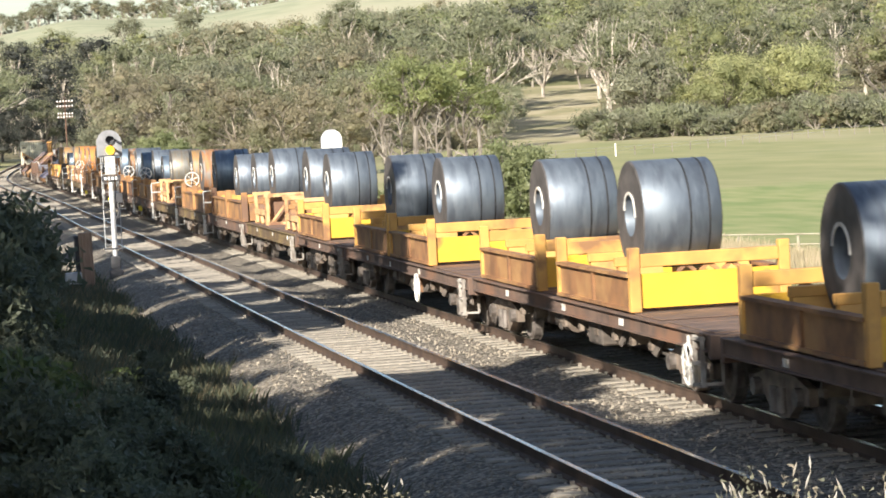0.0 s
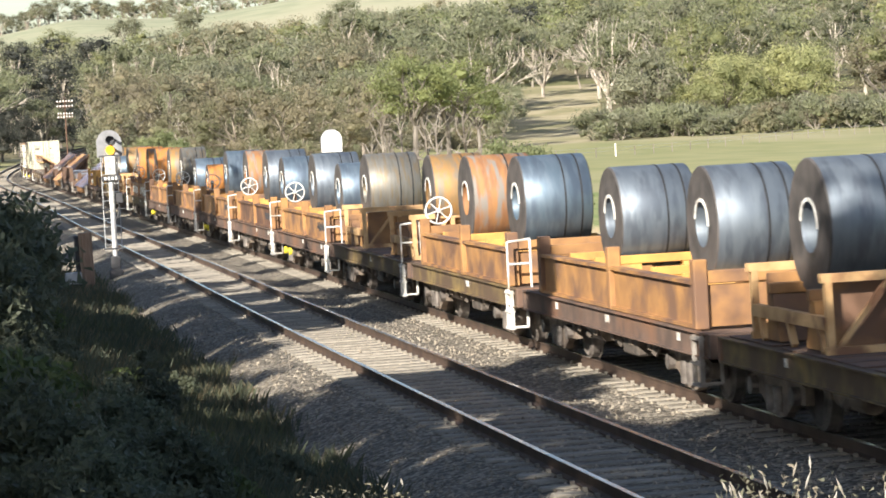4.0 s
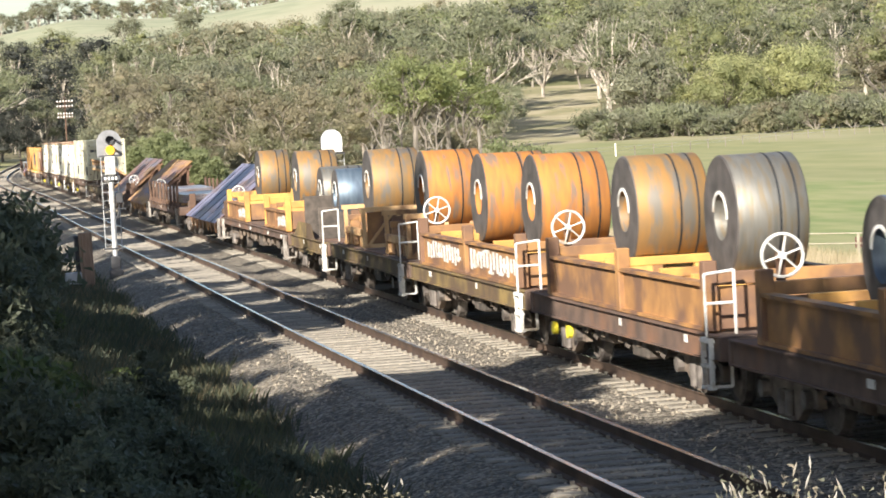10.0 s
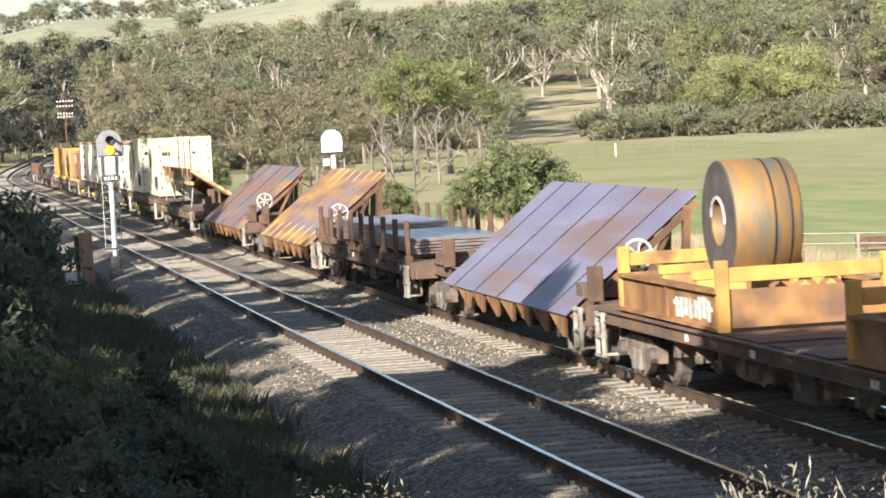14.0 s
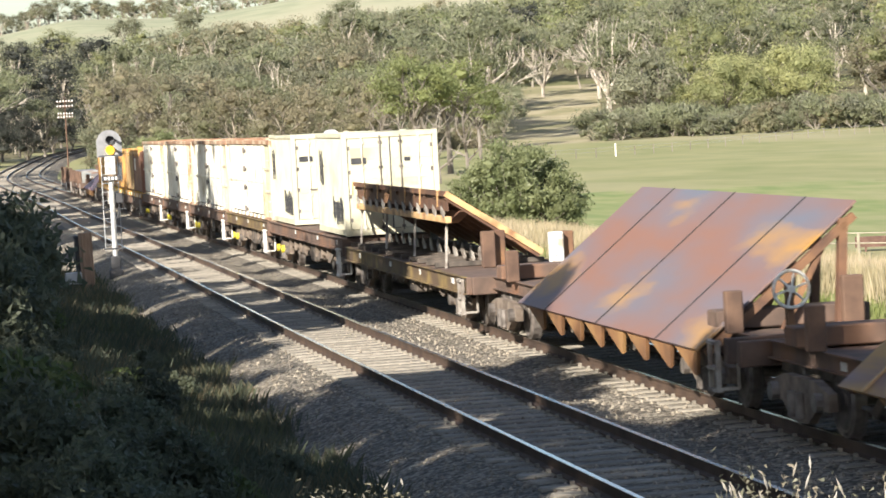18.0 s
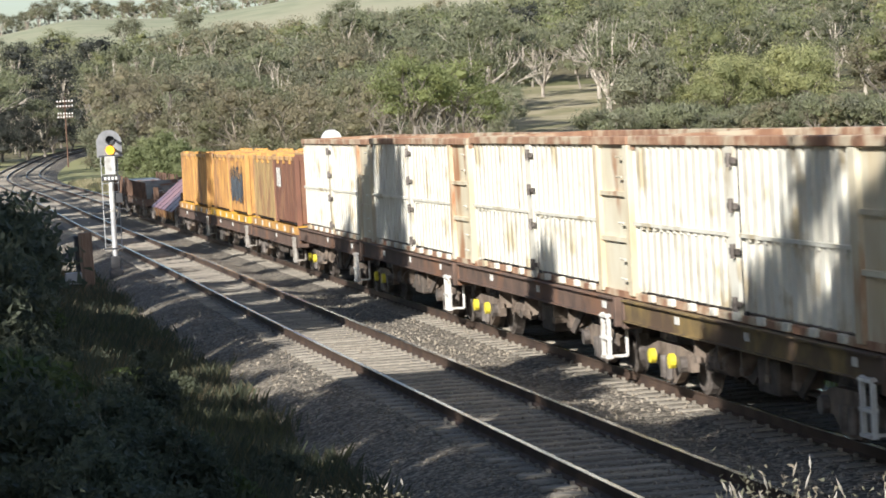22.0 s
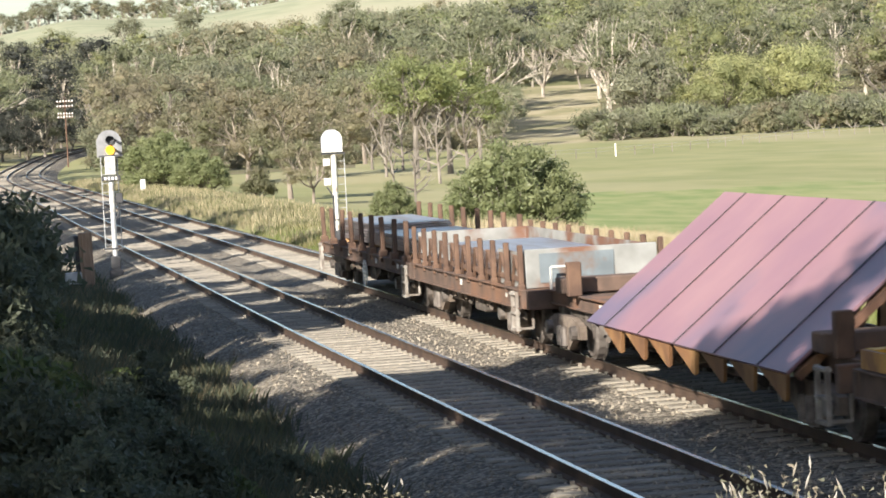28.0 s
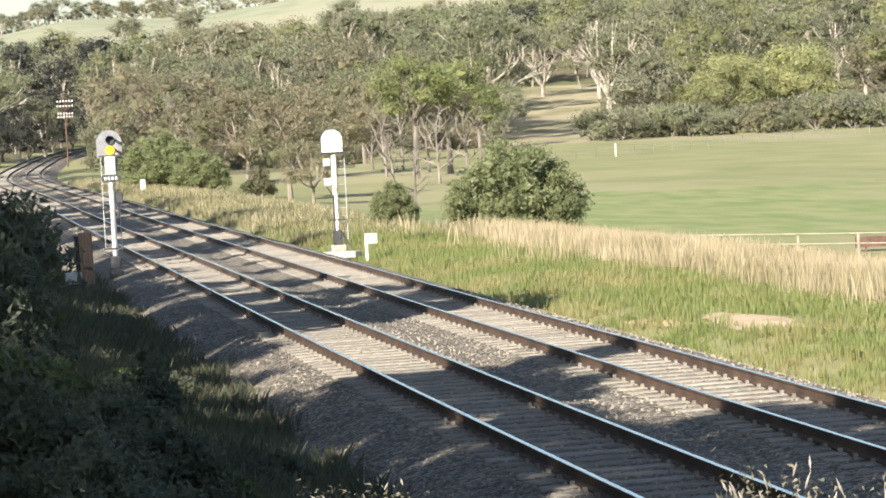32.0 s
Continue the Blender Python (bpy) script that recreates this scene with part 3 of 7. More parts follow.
BARE = make_tree(13, 8, "leafless grey tree beside the paddock", M["bark_grey"], M["leaf_gum"], 0.2, 0.5, 1.0, 0, 0.3, 9, 1.0, name="bare_tree", low=0.0)
SCRUB = make_gum(14, 4.6, "grey-green scrub bush at the edge of the paddock", M["bark_grey"], M["leaf_gum"], 0.48, 0.9, 9, 0.26, 0.14, 0.36, fork=0.06, name="scrub_bush", cat="bush")
SCRUB_B = make_gum(15, 4.2, "brownish scrub bush at the edge of the paddock", M["bark_pale"], M["leaf_brown"], 0.46, 0.9, 9, 0.25, 0.14, 0.36, fork=0.06, name="scrub_bush", cat="bush")


def far_wood_mesh(spots, seed):
    """Trees too far off to tell apart, joined: short trunks and loose crowns of leaf clumps."""
    rs, rng = np.random.RandomState(seed), random.Random(seed)
    tv, tf = [], []
    kinds = ("leaf_gum", "leaf_brown", "leaf_grey", "leaf_olive", "leaf_bush", "leaf_oak")
    out = {k: ([], []) for k in kinds}
    for x, y, z, h in spots:
        v, f = out[rng.choices(kinds, (2, 0, 2, 0, 0, 6) if x / y < 0.066 else (3, 6, 2, 2, 1, 1) if x / y < 0.165 else (4, 1, 3, 4, 2, 1))[0]]
        top = limb(rng, tv, tf, (x, y, z - 0.3), (rng.uniform(-0.15, 0.15), 0, 1), h * 0.7, h * 0.022, 0.15, 4)
        c, sz = crown_plan(rng, h, rng.uniform(0.28, 0.4), rng.uniform(0.55, 0.8), 8, 0.17)
        for i in range(5):
            tube(tv, tf, [top[2], top[2].lerp(c[i] + Vector((x, y, z)), 0.5) + Vector((0, 0, 0.04 * h)), c[i] + Vector((x, y, z + 0.03 * h))], [h * 0.016, h * 0.011, h * 0.003], 3)
        lv, lf = domes_of_leaves(rs, [q + Vector((x, y, z)) for q in c], sz, 0.17, 0.27)
        k = len(v)
        v.extend(lv)
        f.extend([tuple(i + k for i in q) for q in lf])
    wood = tagged(empty("far_wood"), "dense wood of olive and brownish gums covering the hill", "wood", kind="stuff")
    part("far_trunks", (tv, tf), M["bark_pale"], wood)["kind"] = "stuff"
    for k in kinds:
        part("far_crowns", out[k], M[k], wood)["kind"] = "stuff"


def make_woods():
    rng = random.Random(7)
    # the wooded hillside behind the paddock: the first rows tree by tree, the rest joined
    tries, n = 0, 0
    grid, far = set(), []
    while n < 680 and tries < 20000:
        tries += 1
        px, r = rng.uniform(-80, 1650), 450 * (1060 / 450) ** (rng.random() ** 0.8)
        if 880 < px < 1085 and r < 625:
            continue
        if px > 1040 and r < 466 or 1450 < px < 1545 and r < 625 or 1240 < px < 1470 and r < 490:
            continue
        if px < 300 and r > 920 or px < 640 and r > 1000:
            continue
        x, y, z = polar(px, r)
        cell = (int(x / 8.0), int(y / 10.0)) if r > 560 else (int(x / 10.0), int(y / 11.0), 0)
        if cell in grid or (abs(float(side_of(x, y)) - 2) < 12 and y < 720):
            continue
        grid.add(cell)
        n += 1
        if r < 560:
            k = rng.choice([GUMS[q] for q in ((4, 5) if px < 190 else (2, 3, 3, 2, 0, 4, 5) if px < 650 else (0, 1, 5, 4, 0, 2, 1))] if rng.random() < 0.9 else [GHOST])
            k = OAK if px < 190 and rng.random() < 0.7 else k
            yard.put(k, plant(k, px, r, rng.uniform(1.0, 1.65), rng.uniform(0, 6.28)), "hillside trees")
        else:
            far.append((x, y, z, rng.uniform(10, 16) if r < 800 or px > 600 else rng.uniform(8, 13)))
    for i in range(95):
        x, y, z = polar(-60 + i * 8.5 + rng.uniform(-6, 6), rng.uniform(1425, 1520))
        far.append((x, y, z - 1.5, rng.uniform(7, 10) if i < 28 else rng.uniform(8, 13)))
    far_wood_mesh(far, 8)
    # the grassy hilltop
    for px in (5, 20, 35, 50, 60, 75, 90, 105, 120, 135, 165, 190, 210, 235, 262, 300, 330, 345, 380, 410, 450, 480, 500, 520, 640, 660, 690, 730, 770, 830, 860, 900):
        k = rng.choice((GUMS[2], GUMS[4], GUMS[4], GUMS[5]))
        yard.put(k, plant(k, px + rng.uniform(-12, 12), rng.uniform(1330, 1410), rng.uniform(0.8, 1.3), rng.uniform(0, 6)), "hilltop trees")
    for px, r in ((240, 1190), (258, 1195), (345, 1210), (362, 1220), (60, 1120), (30, 1100)):
        yard.put(GUMS[4], plant(GUMS[4], px, r, 1.1, px), "hilltop trees")
    # scrub along the foot of the wood
    for i in range(52):
        px = 1065 + i * 10 + rng.uniform(-8, 8)
        k = rng.choice([SCRUB, SCRUB_B, SCRUB])
        yard.put(k, Matrix.Translation((0, 0, -0.7)) @ plant(k, px, rng.uniform(428, 455), rng.uniform(0.7, 1.4), rng.uniform(0, 6)), "scrub along the paddock")
    for i in range(46):
        px = 190 + i * 15 + rng.uniform(-10, 10)
        k = rng.choice([SCRUB, SCRUB_B, SCRUB_B])
        yard.put(k, Matrix.Translation((0, 0, -0.7)) @ plant(k, px, rng.uniform(425, 460), rng.uniform(0.6, 1.3), rng.uniform(0, 6)), "scrub along the paddock")
    # undergrowth below the first rows, where the trunks would stand bare
    for i in range(70):
        px = 185 + i * 7.0 + rng.uniform(-8, 8)
        k = rng.choice([SCRUB, SCRUB_B, SCRUB_B])
        yard.put(k, Matrix.Translation((0, 0, -0.7)) @ plant(k, px, rng.uniform(372, 425), rng.uniform(0.6, 1.15), rng.uniform(0, 6)), "scrub along the paddock")
    for px, r, s in ((1075, 588, 1.35), (975, 604, 1.05), (1497, 612, 1.25), (1165, 520, 0.8), (620, 440, 0.9), (1545, 560, 1.0), (1215, 480, 0.6), (912, 566, 0.42), (90, 520, 0.8), (340, 430, 0.8), (700, 470, 1.0), (635, 760, 1.3), (500, 690, 1.2), (15, 640, 1.2)):
        yard.put(GHOST, plant(GHOST, px, r, s, px * 0.1), "pale gums")
    for px, r, s in ((1300, 462, 1.2), (1345, 474, 1.15), (1420, 468, 1.3), (1225, 470, 0.75)):
        yard.put(BRIGHT, plant(BRIGHT, px, r, s, px), "bright trees")


make_woods()


def make_middle_trees():
    """Trees between the line and the paddock, and the wood round the far bend."""
    for px, r, s in ((745, 290, 1.25), (805, 300, 1.2), (860, 330, 0.95)):
        yard.put(TALL_BRIGHT, plant(TALL_BRIGHT, px, r, s, px), "bright trees")
    for px, r, s in ((702, 262, 0.7), (742, 205, 0.62), (690, 300, 0.95), (835, 290, 1.1), (785, 270, 0.95), (720, 320, 1.0), (765, 310, 1.1), (668, 330, 0.95)):
        yard.put(BARE, plant(BARE, px, r, s, px), "bare trees")
    near = make_gum(21, 9.0, "spreading brownish gum with a leaning trunk", M["bark_brown"], M["leaf_brown"], 0.46, 0.72, 17, 0.14, 0.1, 0.42, 0.06, 0.24)
    for px, r, s in ((520, 233, 1.0), (560, 215, 0.55), (445, 300, 1.15), (600, 310, 1.2), (655, 370, 1.3)):
        yard.put(near, plant(near, px, r, s, px * 0.7), "gums beside the line")
    for px, r, s, k in ((215, 400, 0.9, 4), (255, 380, 1.0, 2), (310, 390, 1.1, 3), (365, 370, 1.0, 2), (410, 395, 1.1, 3), (470, 390, 1.05, 0), (540, 400, 1.1, 2), (690, 410, 1.1, 0), (880, 420, 0.9, 4), (905, 430, 0.8, 0)):
        yard.put(GUMS[k], plant(GUMS[k], px, r, s, px * 0.3), "gums beside the line")
    for px, r, s in ((-20, 520, 1.0), (15, 530, 1.1), (-40, 480, 1.0), (0, 470, 0.9), (45, 560, 1.1), (70, 590, 1.2), (30, 600, 1.1), (95, 640, 1.0), (120, 620, 1.1), (60, 500, 0.8), (105, 560, 0.9), (140, 600, 0.9)):
        yard.put(OAK, plant(OAK, px, r, s, px * 0.3), "trees round the far bend")
    for px, r, s, k in ((75, 760, 1.0, 0), (100, 780, 1.0, 4), (130, 770, 1.1, 1), (160, 760, 1.0, 4), (185, 600, 0.8, 4), (205, 560, 0.8, 0), (225, 500, 0.9, 4), (110, 800, 1.2, 1), (150, 810, 1.2, 4), (190, 720, 1.0, 1)):
        yard.put(GUMS[k], plant(GUMS[k], px, r, s, px * 0.3), "trees round the far bend")


make_middle_trees()

BUSH = make_bush(31, 4.9, 3.2, "large round leafy green bush in dry grass", M["leaf_bush"], 120, 0.055, 0.36, 210)
yard.put(BUSH, plant(BUSH, 915, 130, 1.42, 0), "green bushes")
yard.put(BUSH, plant(BUSH, 295, 250, 1.65, 2.0, tall=0.95), "green bushes")
yard.put(BUSH, plant(BUSH, 362, 244, 1.15, 4.0), "green bushes")
yard.put(BUSH, plant(BUSH, 700, 140, 0.55, 1.0, tall=1.25), "green bushes")
DIM = make_bush(32, 3.0, 2.6, "dark brown thorny bush under a gum", M["leaf_brown"], 60, 0.12, 0.5, 40)
yard.put(DIM, plant(DIM, 462, 238, 1.0, 0), "brown bushes")


def make_shade_trees():
    """Tall trees on the bank beside and behind the camera, out of view; they shade bank and rails."""
    tall = make_tree(41, 15, "tall gum tree on the bank above the line", M["bark_pale"], M["leaf_gum"], 0.5, 0.8, 1.1, 75, 0.22, 8, low=0.3)
    rng = random.Random(3)
    L = 11.2 / math.tan(SUN_EL)
    flat = make_gum(42, 14, "tall flat-topped gum on the bank above the line", M["bark_pale"], M["leaf_gum"], 0.15, 0.05, 12, 0.072, 0.14, 0.8, 0, 0.6)
    near = ((6.3, 39.5, 0.5), (8.0, 38.8, 0.45), (9.6, 38.4, 0.4), (11.2, 38.5, 0.42), (12.4, 38.0, 0.35), (7.0, 36.3, 0.5), (8.8, 36.0, 0.5), (10.6, 36.0, 0.5), (12.3, 35.6, 0.5), (13.5, 36.0, 0.3), (6.0, 33.5, 0.6), (8.6, 33.2, 0.6), (11.0, 33.0, 0.6), (13.0, 33.0, 0.45),
            (8.0, 30.3, 0.6), (10.5, 30.0, 0.6), (12.6, 30.0, 0.5), (6.6, 42.2, 0.45), (8.0, 43.0, 0.4), (7.0, 45.2, 0.45), (8.6, 45.6, 0.38), (7.4, 48.2, 0.42), (9.0, 48.2, 0.38), (10.2, 49.4, 0.33), (11.3, 50.6, 0.28), (12.0, 51.4, 0.2), (9.5, 46.9, 0.25), (9.8, 45.6, 0.26), (9.2, 43.6, 0.24), (8.6, 40.9, 0.36))
    middle = ((7.4, 63.5, 0.4), (9.0, 63.9, 0.4), (10.5, 64.8, 0.42), (11.8, 66.5, 0.42), (13.2, 68.5, 0.4), (14.2, 70.5, 0.35), (8.6, 66.6, 0.5), (10.6, 68.0, 0.5), (12.3, 70.6, 0.5), (13.2, 73.0, 0.45), (9.5, 71.0, 0.6), (7.5, 70.0, 0.5), (11.0, 74.5, 0.5), (8.5, 75.5, 0.45), (6.6, 74.0, 0.55),
              (10.0, 80.6, 0.4), (7.6, 82.0, 0.45), (5.4, 57.5, 0.5), (5.3, 66.0, 0.6), (5.2, 82.0, 0.6), (5.4, 90.0, 0.55), (5.2, 42.5, 0.5), (4.4, 47.5, 0.6), (4.6, 52.5, 0.6), (4.4, 57.0, 0.6), (4.3, 61.5, 0.6))
    for tx, ty, s in near + middle:
        k = 11.6 / math.tan(SUN_EL)
        x, y = tx + math.sin(SUN_AZ) * k, ty + math.cos(SUN_AZ) * k
        gz = float(ground_z(x, y))
        yard.put(flat, Matrix.Translation((x, y, gz - 0.1)) @ Matrix.Rotation(rng.uniform(0, 6), 4, "Z") @ Matrix.Diagonal((s, s, (11.6 - gz) / 13.15, 1)), "trees on the bank")
    for tx, ty, s in (
                      (4.0, 30, 1.0), (3.4, 38, 0.9), (1.0, 33, 1.0), (3.2, 46, 0.75), (-0.5, 44, 1.0), (2.2, 54, 0.75), (-1, 55, 1.0), (2.2, 62, 0.75), (2.8, 69, 0.8), (-0.5, 66, 1.0), (2.2, 78, 0.9), (2.4, 87, 0.8), (-0.5, 82, 1.0), (2.2, 96, 0.7), (-1, 96, 1.0), (2.6, 112, 0.8),
                      (6, 128, 0.5), (9.5, 122, 0.5), (9.5, 138, 0.7), (10.5, 160, 0.7), (11.5, 182, 0.6), (8, 150, 0.7), (3, 140, 0.9), (10, 172, 0.6), (5, 168, 0.9), (12, 190, 0.5), (4, 200, 0.8), (8, 104, 0.45), (11, 111, 0.4), (7, 117, 0.5), (12, 148, 0.5), (9, 212, 0.7), (13, 226, 0.6), (10, 243, 0.7), (15, 262, 0.7), (9, 280, 0.8), (16, 296, 0.8), (13, 318, 0.8), (19, 336, 0.8), (13, 350, 0.9), (18, 368, 0.9), (22, 388, 0.8)):
        x, y = tx + math.sin(SUN_AZ) * L, ty + math.cos(SUN_AZ) * L
        m = Matrix.Translation((x, y, float(ground_z(x, y)) - 0.1)) @ Matrix.Rotation(rng.uniform(0, 6), 4, "Z") @ Matrix.Diagonal((s, s, 0.76 if ty < 60 else 1.0, 1))
        yard.put(tall, m, "trees on the bank")
    # one higher tree beside the camera shades the nearest stretch of the far track
    for x, y, s in ((-3.4, 9.6, 0.95), (-5.5, 4.0, 1.05)):
        yard.put(tall, Matrix.Translation((x, y, float(ground_z(x, y)) - 0.1)) @ Matrix.Rotation(x + y, 4, "Z") @ Matrix.Diagonal((0.85, 0.85, s, 1)), "trees on the bank")


make_shade_trees()


def make_bank_plants():
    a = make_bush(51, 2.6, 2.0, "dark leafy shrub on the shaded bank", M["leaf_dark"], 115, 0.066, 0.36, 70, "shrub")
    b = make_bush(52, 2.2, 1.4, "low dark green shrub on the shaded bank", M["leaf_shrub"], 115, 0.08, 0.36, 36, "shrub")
    rng = random.Random(5)
    for px, r, s in ((-95, 66, 1.65), (-35, 74, 1.35), (40, 60, 0.7), (-72, 60, 1.7), (-15, 82, 1.1), (60, 70, 0.45), (-60, 56, 1.2), (200, 58, 0.22), (240, 54, 0.45), (300, 50, 0.4), (210, 50, 0.5), (120, 60, 0.25), (400, 42, 0.4), (480, 38, 0.4), (560, 34, 0.35), (370, 46, 0.35), (-50, 48, 0.9), (80, 52, 0.45), (20, 42, 0.6), (-20, 38, 1.0), (110, 46, 0.42), (20, 31, 0.8), (60, 34, 0.5), (190, 37, 0.6), (150, 29, 0.6), (270, 32, 0.6), (350, 34, 0.5), (230, 44, 0.55), (420, 30, 0.5), (330, 41, 0.42), (520, 31, 0.4), (60, 26, 0.6), (300, 27, 0.5), (440, 36, 0.35)):
        k = a if rng.random() < 0.6 else b
        yard.put(k, plant(k, px, r, s, rng.uniform(0, 6)), "bank shrubs")


make_bank_plants()


def blades(name, spots, h, w, per, material, label, bend=0.35, cat="grass", seed=1, loose=0.09):
    rs = np.random.RandomState(seed)
    v, f = [], []
    for x, y in spots:
        z = float(ground_z(x, y))
        for i in range(per):
            a = rs.uniform(0, 6.28)
            px, py = x + rs.normal() * loose, y + rs.normal() * loose
            hh = h * rs.uniform(0.35, 1.2) * (1 + 0.3 * noise.noise((x * 0.8, y * 0.5, 2.0)))
            lx, ly = math.cos(a) * bend * hh * rs.rand(), math.sin(a) * bend * hh * rs.rand()
            b = rs.uniform(0, 3.14)
            wx, wy = math.cos(b) * w, math.sin(b) * w
            k = len(v)
            v += [(px - wx, py - wy, z - 0.03), (px + wx, py + wy, z - 0.03), (px + lx * 0.4 + wx * 0.7, py + ly * 0.4 + wy * 0.7, z + hh * 0.6), (px + lx, py + ly, z + hh)]
            f += [(k, k + 1, k + 2), (k, k + 2, k + 3)]
    return tagged(part(name, (v, f), material), label, cat, kind="stuff")


def make_grass():
    rs = np.random.RandomState(2)
    dry, green, mixed, bank = [], [], [], []
    while len(dry) < 6000:
        y, d = rs.uniform(56, 118), rs.uniform(9.5, 22.5)
        x = float(np.interp(y, T_Y, T_X)) + d
        lo = 14.4 + 2.2 * noise.noise((y * 0.12, 3.0, 0.0)) + 1.2 * noise.noise((x * 0.5, y * 0.4, 7.0)) - 0.01 * (y - 60)
        if rs.rand() < 1 / (1 + math.exp(-(d - lo) * 1.6)) * (1 if d < 20.5 else 0.5):
            dry.append((x, y))
    while len(green) < 7600:
        y, d = rs.uniform(42, 130), rs.uniform(SP + 2.5, 14.5)
        x = float(np.interp(y, T_Y, T_X)) + d
        if ((x - 17.0) / 1.0) ** 2 + ((y - 58.2) / 2.6) ** 2 > rs.uniform(0.3, 1.2):
            green.append((x, y))
    while len(mixed) < 5200:
        y, d = rs.uniform(112, 300), rs.uniform(SP + 2.9, 15)
        if rs.rand() < 1.3 - d / 14:
            mixed.append((float(np.interp(y, T_Y, T_X)) + d, y))
    weeds = []
    while len(weeds) < 7000:
        y, d = 24 + 76 * rs.rand() ** 1.5, rs.uniform(-5.5, -2.1)
        edge = -2.7 + 0.7 * noise.noise((y * 0.22, 1.0, 0.0)) + 0.4 * noise.noise((y * 0.8, 5.0, 0.0))
        if d < edge + rs.normal() * 0.15:
            weeds.append((float(np.interp(y, T_Y, T_X)) + d, y))
    while len(bank) < 5200:
        y, d = rs.uniform(24, 100), rs.uniform(-8.5, -2.5)
        if rs.rand() < 0.15 + (-2.5 - d) / 4:
            bank.append((float(np.interp(y, T_Y, T_X)) + d, y))
    blades("dry_grass", dry, 0.80, 0.0045, 18, M["grass_dry"], "tall dry straw-coloured grass along the line", 0.25, seed=1, loose=0.30)
    blades("verge_grass", green, 0.24, 0.012, 10, M["grass_green"], "short green grass on the verge of the line", seed=2, loose=0.16)
    blades("rough_grass", mixed[:4000], 0.38, 0.016, 8, M["grass_rough"], "rough olive grass beside the far track", seed=3, loose=0.2)
    blades("straw_grass", mixed[4000:], 0.42, 0.014, 7, M["grass_dry"], "thin straw grass beside the far track", seed=4, loose=0.2)
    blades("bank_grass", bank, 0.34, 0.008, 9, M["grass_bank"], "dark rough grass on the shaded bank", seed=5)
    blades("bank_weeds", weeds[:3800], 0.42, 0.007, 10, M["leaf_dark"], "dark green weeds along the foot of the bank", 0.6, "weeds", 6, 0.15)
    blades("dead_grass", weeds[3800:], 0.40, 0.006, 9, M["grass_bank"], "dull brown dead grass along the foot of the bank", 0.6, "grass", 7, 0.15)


make_grass()


# ---- the train ----
M["deck"] = paint("worn_brown_deck", (0.15, 0.096, 0.072), (0.085, 0.058, 0.046), 0.85, 2.5, 0.35, (0.19, 0.10, 0.06))
M["under"] = mat("grimy_underframe", (0.05, 0.042, 0.036), (0.12, 0.097, 0.08), 4.0, 0.85, bump=0.004)
M["bogie"] = mat("dusty_brown_bogie_steel", (0.10, 0.075, 0.058), (0.24, 0.19, 0.15), 4.0, 0.85, bump=0.004)
M["wheel"] = mat("worn_wheel_steel", (0.10, 0.085, 0.075), (0.24, 0.21, 0.19), 5, 0.55, 0.4)
M["orange"] = paint("faded_orange_paint", (0.41, 0.215, 0.08), (0.27, 0.14, 0.06), 0.65, 2.2, 0.6, (0.17, 0.095, 0.06), 1.2)
# yellow-orange paint, brightened over the orange to carry sunlight on saddles and posts
M["saddle"] = paint("yellow_orange_lit_paint", (0.62, 0.35, 0.09), (0.48, 0.25, 0.07), 0.65, 2.2, 0.3, (0.25, 0.13, 0.06), 1.2)
M["brown"] = paint("rusty_brown_paint", (0.14, 0.07, 0.042), (0.085, 0.047, 0.033), 0.75, 2.4, 0.5, (0.24, 0.125, 0.06), 1.0)
M["cradle"] = paint("rusty_orange_brown_paint", (0.27, 0.135, 0.06), (0.16, 0.082, 0.042), 0.7, 2.4, 0.5, (0.34, 0.19, 0.08), 1.0)
M["yellow"] = paint("bright_yellow_paint", (0.72, 0.42, 0.04), (0.62, 0.34, 0.035), 0.55, 2.0, 0.15, (0.30, 0.15, 0.05), 1.5)
M["sill_yellow"] = paint("dull_yellow_sill", (0.25, 0.175, 0.065), (0.12, 0.085, 0.045), 0.75, 2.6, 0.7, (0.10, 0.065, 0.04), 1.0)
M["tan"] = paint("pale_orange_frame", (0.62, 0.40, 0.20), (0.46, 0.27, 0.12), 0.7, 3.0, 0.3, (0.22, 0.11, 0.06), 1.5)
M["white"] = mat("dirty_white_paint", (0.78, 0.77, 0.74), (0.58, 0.56, 0.52), 4, 0.5, c3=(0.4, 0.33, 0.26), s3=3, amount3=0.25)
M["yellow_dot"] = paint("safety_yellow", (0.85, 0.72, 0.05), (0.7, 0.58, 0.05), 0.5)
M["worn"] = mat("worn_pale_steel", (0.16, 0.13, 0.11), (0.42, 0.39, 0.35), 3.0, 0.7)
M["black"] = mat("black_marks", (0.03, 0.03, 0.035), (0.06, 0.06, 0.065), 5, 0.7)
M["coil_blue"] = mat("blue_grey_coil_steel", (0.135, 0.16, 0.195), (0.175, 0.205, 0.24), 1.5, 0.52, 0.55, 0.001, 60, (0.11, 0.128, 0.158), 1.6, 0.45, stretch=(4, 1, 1))
M["coil_teal"] = mat("bluish_coil_steel", (0.12, 0.165, 0.215), (0.16, 0.205, 0.255), 2.0, 0.5, 0.55, 0.001, 60, (0.10, 0.13, 0.175), 1.3, 0.5, stretch=(4, 1, 1))
M["coil_grey"] = mat("dull_grey_coil_steel", (0.155, 0.15, 0.135), (0.21, 0.20, 0.18), 2, 0.5, 0.45, 0.002, 60, (0.20, 0.16, 0.11), 2.2, 0.45, stretch=(6, 1, 1))
